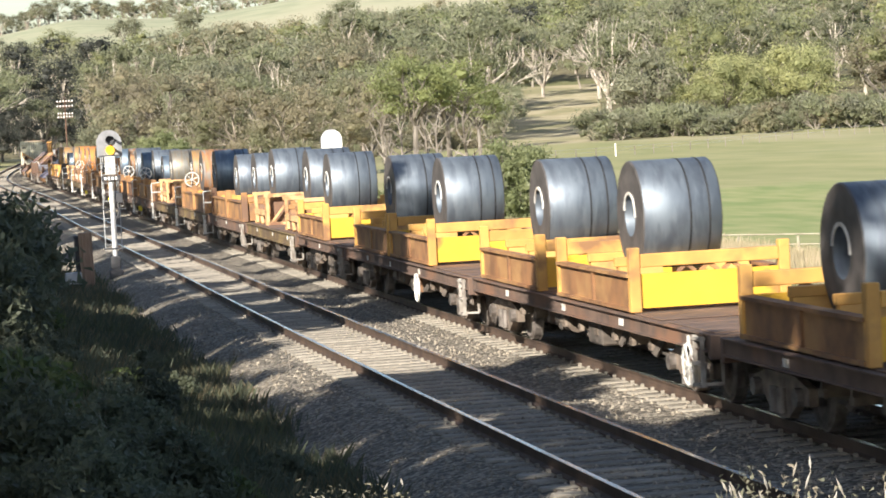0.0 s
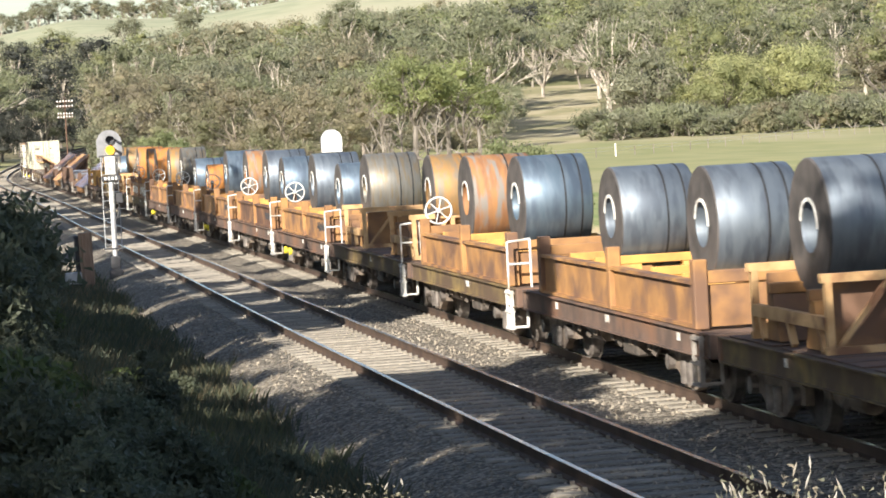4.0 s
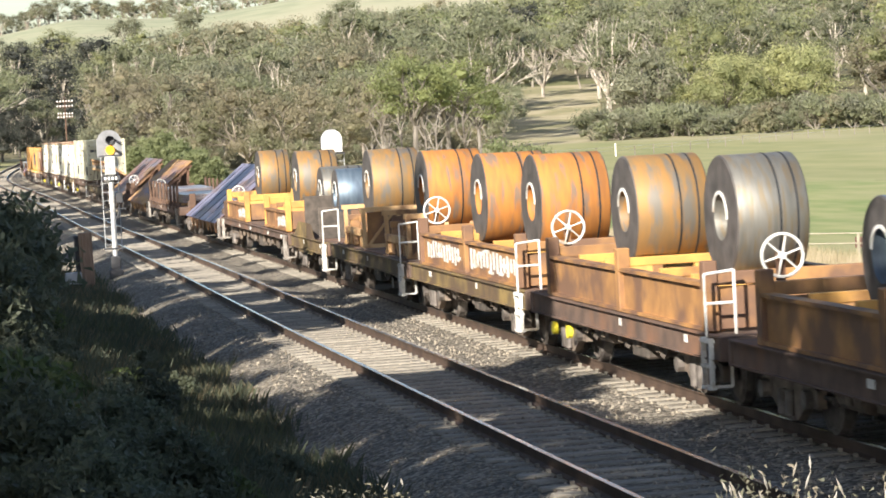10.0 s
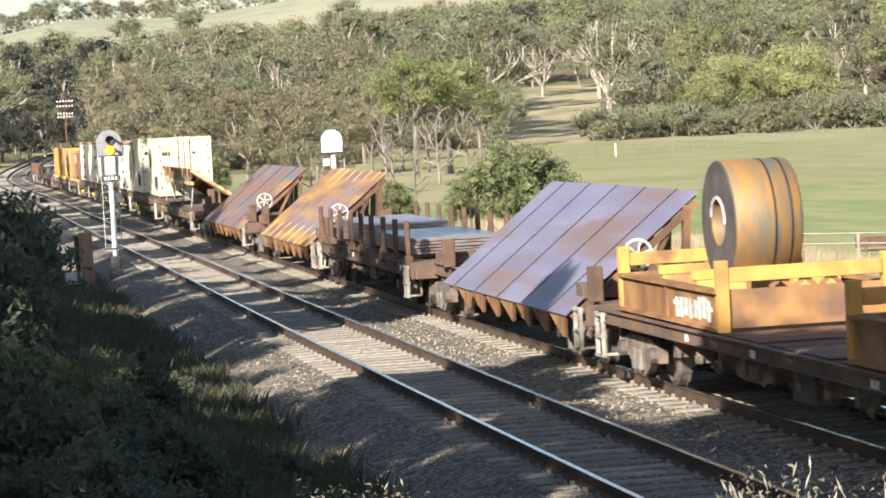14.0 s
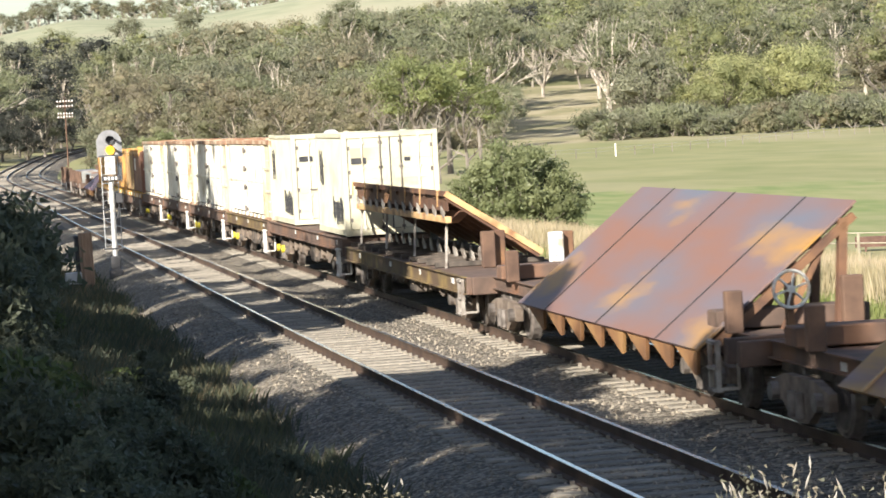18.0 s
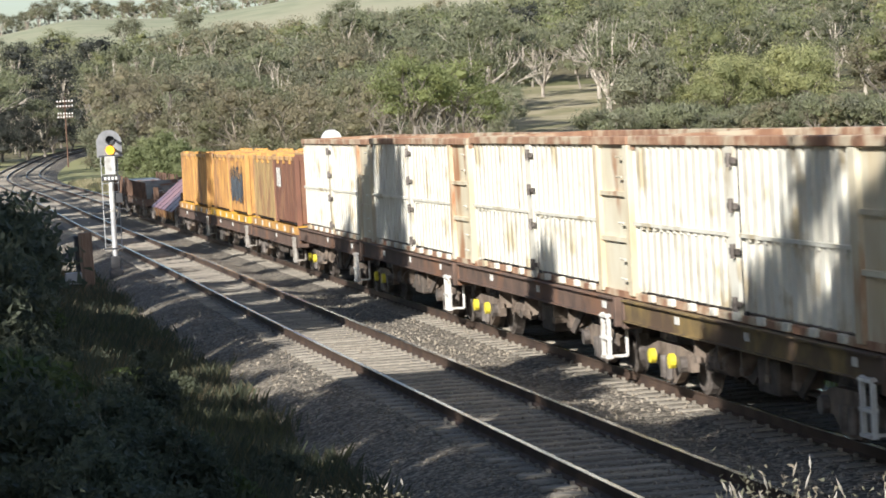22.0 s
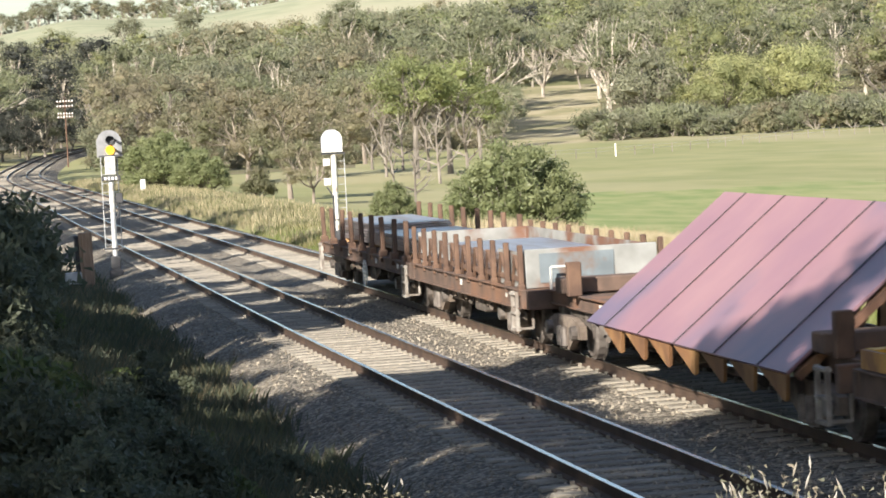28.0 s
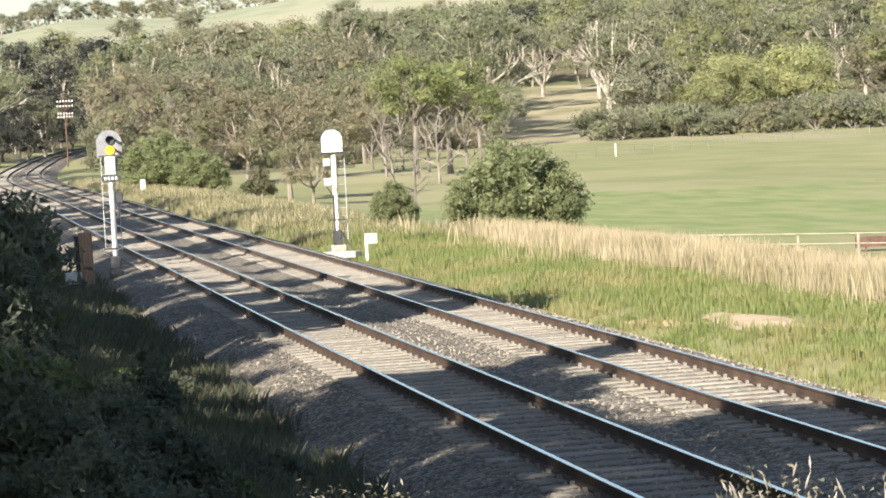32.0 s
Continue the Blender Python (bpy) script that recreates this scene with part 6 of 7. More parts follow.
def ore_box(L=12.45, H=2.46, bay=2.1):
    """A long cream box: a ladder bay at its head, two panels with upright folds, a hinge post between them, a rusted top rail."""
    c = empty("freight_box")
    h, W = L / 2, 1.23
    yp = -h + 7.0
    for sx in (-1, 1):
        for y0, y1 in ((-h + bay + 0.1, yp - 0.18), (yp + 0.36, h - 0.08)):
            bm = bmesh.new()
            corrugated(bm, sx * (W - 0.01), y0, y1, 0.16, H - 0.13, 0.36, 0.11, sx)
            part("side_panel", bm, M["cream"], c).data.materials.append(M["cream_fold"])
            bm = boxes((sx * (W + 0.03), sx * (W - 0.02), y0, y1, H * 0.46, H * 0.46 + 0.05))
            for i in range(int((y1 - y0) / 0.36)):
                box(bm, sx * (W + 0.02), sx * (W - 0.08), y0 + 0.36 * i + 0.22, y0 + 0.36 * i + 0.30, H * 0.46 - 0.05, H * 0.46)
            part("waist_rail", bm, M["cream"], c)
        part("door_gap", boxes((sx * (W - 0.03), sx * (W - 0.06), yp - 0.18, yp - 0.04, 0.10, H - 0.13)), M["black"], c)
        part("hinge_post", boxes((sx * (W + 0.02), sx * (W - 0.1), yp - 0.04, yp + 0.34, 0.05, H - 0.132), bevel=0.01), M["cream"], c)
        for z in (0.2, 0.9, 1.5, 2.1):
            part("hinge", rod(boxes((sx * (W + 0.06), sx * W, yp - 0.10, yp + 0.22, z, z + 0.08)), (sx * (W + 0.05), yp + 0.06, z - 0.05), (sx * (W + 0.05), yp + 0.06, z + 0.14), 0.04), M["wheel"], c)
        part("top_rail", boxes((sx * (W + 0.04), sx * (W - 0.12), -h, h, H - 0.13, H), bevel=0.012), M["rust_rail"], c, "rusted top rail")
        part("bottom_rail", boxes((sx * (W - 0.01), sx * (W - 0.1), -h, h, 0.0, 0.10)), M["rust_rail"], c)
        part("bay_panel", boxes((sx * (W - 0.04), sx * (W - 0.08), -h + 0.1, -h + bay, 0.1, H - 0.13)), M["cream_rust"], c)
        for y in (-h + 0.14, -h + bay):
            part("bay_post", boxes((sx * (W + 0.03), sx * (W - 0.1), y - 0.13, y + 0.13, 0.05, H - 0.132), bevel=0.01), M["cream_rust"], c)
        for z in (0.85, 1.55):
            part("bay_rail", boxes((sx * (W + 0.01), sx * (W - 0.06), -h + 0.27, -h + bay - 0.13, z, z + 0.07)), M["cream_rust"], c)
        for z in (0.3, 0.6, 1.15, 1.85, 2.15):
            part("ladder_rung", rod(bmesh.new(), (sx * (W + 0.05), -h + 0.30, z), (sx * (W + 0.05), -h + 0.62, z), 0.017, seg=6), M["cream"], c)
        clip = None
        for i in range(9):
            y = -h + bay + 0.5 + i * 1.1
            if clip is None:
                clip = part("bottom_clip", boxes((sx * (W + 0.05), sx * (W - 0.02), 0.0, 0.26, 0.02, 0.13), bevel=0.012), M["cream"], c)
                clip.matrix_basis = pose(0, y, 0)
            else:
                again(clip, "bottom_clip", c, pose(0, y, 0))
    for sy in (-1, 1):
        part("end_wall", boxes((-W + 0.1, W - 0.1, sy * (h - 0.1), sy * (h - 0.02), 0.0, H - 0.05)), M["cream"], c)
        part("end_rail", boxes((-W, W, sy * (h - 0.12), sy * h, H - 0.2, H)), M["rust_rail"], c)
    part("floor", boxes((-W + 0.1, W - 0.1, -h, h, 0.0, 0.12)), M["under"], c)
    return c


def half_box(L, material, seed, H=1.98):
    """A half-height open box with corner posts, upright ribs and lifting pockets."""
    c = empty("open_top_container")
    h, W = L / 2, 1.22
    for sx in (-1, 1):
        bm = boxes((sx * (W - 0.02), sx * (W - 0.07), -h + 0.1, h - 0.1, 0.08, H - 0.12))
        part("side_wall", bm, M[material], c)
        n = max(4, int(L / 0.9))
        for i in range(1, n):
            y = -h + L * i / n
            part("side_rib", boxes((sx * (W - 0.012), sx * (W - 0.03), y - 0.03, y + 0.03, 0.1, H - 0.15)), M[material], c)
        part("top_rail", boxes((sx * (W + 0.01), sx * (W - 0.12), -h + 0.12, h - 0.12, H - 0.13, H - 0.02)), M["tan"], c, "pale worn top rail")
        for y in (-h * 0.55, 0.0, h * 0.55):
            part("lifting_pocket", boxes((sx * (W + 0.015), sx * (W - 0.14), y - 0.14, y - 0.02, H - 0.24, H + 0.06), (sx * (W + 0.015), sx * (W - 0.14), y + 0.08, y + 0.2, H - 0.24, H + 0.05), bevel=0.01), M["saddle"], c)
    for sy in (-1, 1):
        bm = boxes((-W + 0.1, W - 0.1, sy * (h - 0.02), sy * (h - 0.08), 0.05, H - 0.1))
        for x in (-0.7, -0.25, 0.25, 0.7):
            box(bm, x - 0.05, x + 0.05, sy * (h + 0.0), sy * (h - 0.03), 0.1, H - 0.15)
        part("end_wall", bm, M[material], c)
        part("end_rail", boxes((-W + 0.1, W - 0.1, sy * (h + 0.005), sy * (h - 0.12), H - 0.14, H - 0.02)), M[material], c)
        for sx in (-1, 1):
            part("corner_post", boxes((sx * (W + 0.005), sx * (W - 0.14), sy * (h + 0.005), sy * (h - 0.16), 0.0, H), bevel=0.012), M[material], c)
    part("floor", boxes((-W + 0.1, W - 0.1, -h + 0.05, h - 0.05, 0.0, 0.1)), M["under"], c)
    return c


w = wagon(334.5, 350.6, "dark brown flat container wagon", dots=True, sill_h=0.2, lift=0.215)
first = container(5.05, 2.58, "cream_w", 3)
ride(first, 336.97, 0, 1.29, "dirty white shipping container with double doors", "container", "white containers")
ride(container(5.4, 2.58, "cream_w", 8), 347.55, 0, 1.29, "dirty white shipping container with double doors", "container", "white containers")
w2 = wagon(350.9, 363.2, "rusty brown flat container wagon", sill=M["sill_yellow"], planks=False, dots=True, sill_h=0.2, lift=0.215)
ob0 = ore_box()
ride(ob0, 356.15, 0, 1.27, "long cream corrugated freight box with rusted rim", "freight box", "cream freight boxes")
for u in (368.75, 381.45):
    ride(copy_thing(ob0, Matrix()), u, 0, 1.27, "long cream corrugated freight box with rusted rim", "freight box", "cream freight boxes")
ride(copy_thing(ob0, Matrix()), 394.1, 0, 1.27, "long cream corrugated freight box with rusted rim", "freight box", "cream freight boxes")
for a, b in ((363.4, 376.8), (377.0, 389.4), (389.6, 401.6)):
    wagon(a, b, "rusty brown flat container wagon", planks=False, dots=True, sill_h=0.2, lift=0.215)
for a, b in ((401.8, 414.0), (414.2, 426.9), (427.1, 439.9)):
    w = wagon(a, b, "brown container wagon with a yellow upper edge", planks=False)
    h = (b - a) / 2 - 0.4
    for sx in (-1, 1):
        part("upper_edge", boxes((sx * 1.31, sx * 1.24, -h, h, 1.06, 1.28)), M["yellow" if a > 414 and a < 420 else "saddle"], w, "yellow painted upper edge")
        bm = bmesh.new()
        for k in range(6):
            y = -h + 0.6 + k * 2 * h / 6
            box(bm, sx * 1.32, sx * 1.305, y, y + 0.32, 1.09, 1.24)
        part("pale_patch", bm, M["white"], w)["kind"] = "stuff"
    for y in (-h, -0.2, h - 0.3):
        part("cross_bearer", boxes((-1.24, 1.24, y, y + 0.3, 1.06, 1.29)), M["yellow"], w)
for u0, u1, m, s in ((402.4, 407.7, "box_brown", 1), (407.9, 413.1, "box_tan", 2), (415.4, 420.7, "box_orange", 3), (421.0, 426.3, "box_orange", 4), (428.6, 433.5, "box_orange", 5), (433.7, 438.6, "box_orange", 6)):
    c = half_box(u1 - u0, m, s)
    h = (u1 - u0) / 2
    if s == 1:
        part("label_mark", boxes(*[(-1.224, -1.218, h - 1.7 + 0.25 * k, h - 1.52 + 0.25 * k, 1.05 + 0.02 * (k % 2), 1.62) for k in range(4)]), M["white"], c)
    if s == 3:
        graffiti(c, -1.222, -h + 1.0, h - 0.5, 0.3, 1.6, 12, M["black"], 18)
        graffiti(c, -1.226, -h + 1.2, h - 0.7, 0.35, 1.3, 15, M["coil_blue"], 8)
    ride(c, (u0 + u1) / 2, 0, 1.29, {"box_brown": "red-brown open-top half-height container", "box_tan": "weathered tan open-top half-height container", "box_orange": "weathered orange open-top half-height container"}[m], "container", "half-height containers")

# the low-sided wagon before the last
w = wagon(458.0, 469.8, "low-sided wagon with grey-green plates and stanchions", planks=False)
h = 5.6
p = None
for sx in (-1, 1):
    for i in range(10):
        y = -h + 2 * h * i / 9
        m = pose(sx * 1.28, y, 1.03)
        if p is None:
            p = part("stanchion", boxes((-0.045, 0.045, -0.07, 0.07, 0, 0.80), (-0.06, 0.06, -0.09, 0.09, -0.1, 0.10), bevel=0.015), M["stanchion"], w)
            p.matrix_basis = m
        else:
            again(p, "stanchion", w, m)
br = None
for i in range(9):
    y = -h + 2 * h * (i + 0.5) / 9
    if br is None:
        bm = beam(bmesh.new(), (-1.22, -0.42, 1.06), (-1.26, -0.04, 1.62), 0.05, 0.06)
        beam(bm, (-1.22, 0.42, 1.06), (-1.26, 0.04, 1.62), 0.05, 0.06)
        beam(bm, (-1.20, -0.5, 1.18), (-1.20, 0.5, 1.22), 0.07, 0.09)
        br = part("side_brace", bm, M["stanchion"], w, "rusty leaning side brace")
        br.matrix_basis = pose(0, y, 0)
    else:
        again(br, "side_brace", w, pose(0, y, 0))
part("side_plate", boxes((1.16, 1.20, -h, h, 1.05, 1.70)), M["green_grey"], w, "grey-green side plate with rust")
part("side_plate", boxes((-1.20, -1.16, -h, -h + 2.4, 1.05, 1.68)), M["green_grey"], w, "grey-green side plate with rust")
part("bulkhead", boxes((-1.2, 1.2, h - 0.05, h + 0.05, 1.05, 1.70)), M["green_grey"], w)
part("bulkhead", boxes((-1.2, 1.2, -h - 0.05, -h + 0.05, 1.05, 1.74), bevel=0.01), M["green_grey"], w)
part("bulkhead_panel", boxes((-0.95, 0.4, -h - 0.07, -h - 0.052, 1.14, 1.66)), M["blue_grey"], w, "blue-grey bulkhead panel")
bm = rod(rod(bmesh.new(), (-0.8, -h - 0.25, 1.0), (-0.8, -h - 0.3, 1.42), 0.025, seg=6), (-0.8, -h - 0.3, 1.42), (-0.45, -h - 0.3, 1.42), 0.025, seg=6)
rod(bm, (-0.45, -h - 0.3, 1.42), (-0.45, -h - 0.25, 1.0), 0.025, seg=6)
part("hand_hoop", bm, M["white"], w, "white bent hand hoop")
st = empty("sheet_stack")
for j in range(6):
    part("sheet", boxes((-1.0, 0.95, -3.6, 3.4 + 0.03 * j, 0.07 * j + 0.012, 0.07 * j + 0.066)), M["sheet"], st)
part("timber", boxes((-1.0, 0.95, -2.0, -1.9, -0.1, 0.0), (-1.0, 0.95, 2.0, 2.1, -0.1, 0.0)), M["tan"], st)
ride(st, 463.4, 0, 1.14, "stack of flat grey-brown steel sheets", "steel sheets", "sheet stacks")


def motions():
    """The train runs along the far track towards the camera's side and past it."""
    times = [2.0 * i for i in range(17)]
    for ob, u, lat, z, lean in [(*q, 0.0) for q in MOVERS] + TILTED:
        rows = []
        for t in times:
            s = u - 14.514 * t - 0.005442 * (t - 16) ** 2
            p, _ = on_track(s, SP + lat, z)
            a, b = on_track(s - 4, SP)[0], on_track(s + 4, SP)[0]
            rows.append((t, Matrix.Translation(p) @ Matrix.Rotation(-math.atan2(b.x - a.x, b.y - a.y), 4, "Z") @ Matrix.Rotation(radians(lean), 4, "Y")))
        walk(ob, rows)


# ---- things beside the line ----
M["grey_post"] = mat("galvanised_post", (0.50, 0.50, 0.50), (0.40, 0.40, 0.41), 3, 0.5, 0.3)
M["signal_white"] = mat("weathered_white_paint", (0.60, 0.60, 0.58), (0.44, 0.43, 0.41), 4, 0.6, c3=(0.30, 0.28, 0.25), s3=2.5, amount3=0.3)
M["hood"] = mat("grey_signal_hood", (0.20, 0.20, 0.21), (0.27, 0.27, 0.28), 4, 0.7)
M["timber"] = mat("old_grey_brown_timber", (0.20, 0.13, 0.09), (0.30, 0.21, 0.15), 3, 0.9, bump=0.01, stretch=(4, 4, 0.6))
M["concrete"] = mat("pale_concrete", (0.42, 0.39, 0.34), (0.30, 0.28, 0.24), 4, 0.9, bump=0.005)
M["fence"] = mat("weathered_fence_timber", (0.34, 0.31, 0.23), (0.25, 0.22, 0.165), 3, 0.9)
M["lamp"] = bpy.data.materials.new("lit_yellow_lens")
M["lamp"].use_nodes = True
_b = M["lamp"].node_tree.nodes["Principled BSDF"]
_b.inputs["Base Color"].default_value = (0.9, 0.45, 0.02, 1)
_b.inputs["Emission Color"].default_value = (1.0, 0.47, 0.02, 1)
_b.inputs["Emission Strength"].default_value = 1.6


def arch_plate(w, h, d):
    """An upright plate with a round top, its foot at z 0."""
    bm = bmesh.new()
    pts = [(-w / 2, 0), (w / 2, 0)] + [(w / 2 * math.cos(a), h - w / 2 + w / 2 * math.sin(a)) for a in (math.pi * i / 14 for i in range(15))]
    f = [bm.verts.new((x, -d / 2, z)) for x, z in pts]
    b = [bm.verts.new((x, d / 2, z)) for x, z in pts]
    bm.faces.new(f)
    bm.faces.new(b[::-1])
    for i in range(len(pts)):
        bm.faces.new((f[i], b[i], b[(i + 1) % len(pts)], f[(i + 1) % len(pts)]))
    return bm


def visor(bm, x, y, z, r):
    """A half-round hood over a lens that looks to -y."""
    for i in range(8):
        a, b = math.pi * i / 8 - 0.15, math.pi * (i + 1) / 8 - 0.15
        vs = [bm.verts.new(q) for q in ((x + r * math.cos(a), y, z + r * math.sin(a)), (x + r * math.cos(b), y, z + r * math.sin(b)), (x + r * math.cos(b), y - 0.24, z + r * math.sin(b)), (x + r * math.cos(a), y - 0.24, z + r * math.sin(a)))]
        bm.faces.new(vs)


def ladder(x, y, z0, z1, w=0.32):
    bm = bmesh.new()
    for dx in (-w / 2, w / 2):
        rod(bm, (x + dx, y, z0), (x + dx, y, z1), 0.016, seg=6)
    z = z0 + 0.2
    while z < z1:
        rod(bm, (x - w / 2, y, z), (x + w / 2, y, z), 0.011, seg=6)
        z += 0.28
    return bm


def signal_lit():
    s = empty("railway_signal")
    part("base", boxes((-0.22, 0.22, -0.22, 0.22, -0.75, 0.02), (-0.16, 0.16, -0.16, 0.16, 0.0, 0.44), bevel=0.02), M["black"], s, "black footing")
    part("lower_post", rod(bmesh.new(), (0, 0, 0.4), (0, 0, 1.85), 0.085, seg=16), M["grey_post"], s)
    part("upper_post", rod(bmesh.new(), (0, 0, 1.85), (0, 0, 2.90), 0.088, seg=16), M["signal_white"], s, "white painted upper post")
    part("cabinet", boxes((-0.17, 0.17, -0.10, 0.14, 3.02, 3.62), bevel=0.03), M["signal_white"], s, "white box under the lamps")
    n = part("number_plate", boxes((-0.30, 0.30, -0.16, -0.13, 2.84, 3.0), bevel=0.008), M["black"], s, "black sign plate")
    part("plate_bars", boxes(*[(-0.22 + 0.115 * i, -0.15 + 0.115 * i, -0.166, -0.161, 2.87, 2.97) for i in range(4)]), M["white"], n)
    part("backplate", arch_plate(0.80, 0.86, 0.05), M["hood"], s, "grey round-topped backplate").matrix_basis = pose(0, 0.02, 3.60)
    part("bracket", boxes((-0.34, 0.34, -0.06, 0.12, 3.60, 3.66), (-0.30, 0.42, -0.05, 0.10, 1.92, 1.95)), M["black"], s)
    for z, m, nm in ((4.13, "black", "dark_lens"), (3.82, "lamp", "lit_lens")):
        o = part(nm, rod(bmesh.new(), (0.02, -0.02, z), (0.02, -0.07, z), 0.135, seg=20), M[m], s, "glowing yellow lens" if m == "lamp" else "unlit lens")
        bm = bmesh.new()
        visor(bm, 0.02, -0.03, z, 0.155)
        part("visor", bm, M["black"], o)
        part("visor_arm", beam(bmesh.new(), (0.16, -0.06, z + 0.02), (0.38, -0.26, z - 0.10), 0.05, 0.03), M["black"], o)
    part("ladder", ladder(-0.02, 0.30, 0.6, 3.6, 0.52), M["grey_post"], s)
    part("telephone_box", boxes((0.12, 0.34, -0.10, 0.12, 2.12, 2.44), bevel=0.02), M["black"], s)
    part("cable", rod(rod(bmesh.new(), (0.22, 0, 2.12), (0.18, 0, 1.75), 0.03, seg=6), (0.18, 0, 1.75), (0.08, 0, 1.6), 0.03, seg=6), M["black"], s)
    part("foot_step", boxes((-0.34, 0.30, -0.1, 0.2, 0.66, 0.70)), M["black"], s)
    s.matrix_basis = pose(6.4, 94.4, -0.25, 0, 0, -2)
    return tagged(s, "two-lamp railway signal showing yellow on a white post", "railway signal", "signals")


def signal_back():
    s = empty("railway_signal")
    part("footing", boxes((-0.24, 0.28, -0.24, 0.24, -0.5, 0.10), bevel=0.03), M["concrete"], s, "pale concrete footing")
    part("base", boxes((-0.14, 0.14, -0.14, 0.14, 0.10, 0.62), bevel=0.02), M["black"], s)
    part("post", rod(bmesh.new(), (0, 0, 0.6), (0, 0, 3.5), 0.095, seg=16), M["white"], s)
    bm = arch_plate(0.72, 0.80, 0.34)
    part("lamp_housing", bm, M["white"], s, "white round-topped housing seen from behind").matrix_basis = pose(-0.04, 0, 3.44)
    part("backplate", arch_plate(0.80, 0.86, 0.03), M["black"], s).matrix_basis = pose(-0.02, 0.2, 3.41)
    part("bracket", boxes((-0.42, 0.42, -0.12, 0.12, 3.36, 3.41), (-0.28, 0.36, -0.1, 0.1, 0.98, 1.02)), M["black"], s)
    for z in (2.95, 2.25):
        part("relay_box", boxes((-0.38, -0.14, -0.1, 0.1, z, z + 0.26), bevel=0.02), M["white"], s)
    part("ladder", ladder(0.25, 0.1, 0.1, 3.4, 0.3), M["grey_post"], s)
    part("cable", rod(rod(bmesh.new(), (-0.3, 0, 2.2), (-0.1, 0, 1.9), 0.025, seg=6), (-0.1, -0.1, 1.9), (-0.1, -0.1, 0.6), 0.025, seg=6), M["black"], s)
    part("stay", rod(rod(bmesh.new(), (0.16, 0, 0.6), (0.36, -0.2, -0.2), 0.02, seg=6), (0.2, 0, 0.5), (0.5, -0.2, -0.2), 0.02, seg=6), M["black"], s)
    s.matrix_basis = pose(15.1, 105.0, -0.45, 0, 0, 0)
    return tagged(s, "white railway signal seen from behind, with ladder", "railway signal", "signals")


signal_lit()
signal_back()

mk = empty("marker_post")
part("post", rod(bmesh.new(), (0, 0, -0.3), (0, 0, 0.62), 0.06, seg=10), M["white"], mk)
part("plate", boxes((-0.06, 0.36, -0.02, 0.02, 0.40, 0.74), bevel=0.01), M["white"], mk)
mk.matrix_basis = pose(15.0, 97.6, -0.45)
tagged(mk, "short white marker post with a square plate", "marker post")
mk = part("kilometre_post", boxes((-0.20, 0.20, -0.05, 0.05, -0.2, 1.0), bevel=0.05), M["white"])
mk.matrix_basis = pose(17.7, 225.5, -0.75)
tagged(mk, "small white trackside post with rounded top", "marker post")
sl = part("concrete_slab", boxes((-0.8, 0.5, -0.25, 0.25, -0.2, 0.04), bevel=0.03), M["concrete"])
sl.matrix_basis = pose(14.7, 100.4, -0.42, 0, 0, -38)
tagged(sl, "pale concrete slab beside the far track", "slab")

for x, y, w, h, l, m in ((5.25, 90.1, 0.17, 1.45, "weathered square timber post in shade", "timber"), (5.0, 90.4, 0.07, 1.35, "dark thin timber stake in shade", "black")):
    po = part("timber_post", boxes((-w, w, -w, w, -0.6, h), bevel=0.02), M[m])
    po.matrix_basis = pose(x, y, -0.3, 2, -2, 12)
    tagged(po, l, "post")
bx = part("cable_box", boxes((-0.25, 0.25, -0.2, 0.2, 0, 0.35), bevel=0.02), M["grey_post"])
bx.matrix_basis = pose(4.75, 89.0, -0.35)
tagged(bx, "small pale metal cable box beside a post", "cable box")


def telegraph_pole(x, y, z):
    t = empty("telegraph_pole")
    part("pole", rod(bmesh.new(), (0, 0, -0.5), (0, 0, 10.2), 0.12, 0.09, 10), M["stanchion"], t)
    for k, (zz, w) in enumerate(((9.5, 1.15), (8.8, 1.15), (7.7, 1.1), (7.25, 1.1))):
        a = part("crossarm", boxes((-w, w, -0.06, 0.06, zz, zz + 0.1)), M["stanchion"], t)
        for i in range(6):
            q = -w + 0.1 + (2 * w - 0.2) * i / 5
            part("insulator", rod(bmesh.new(), (q, 0, zz + 0.1), (q, 0, zz + 0.36), 0.11, 0.07, 8), M["white"], a, "white insulator")
    t.matrix_basis = pose(x, y, z, 0, 0, -4)
    tagged(t, "timber telegraph pole with white insulators", "telegraph pole")


x, y, z = polar(130, 430)
telegraph_pole(x, y, z - 0.2)


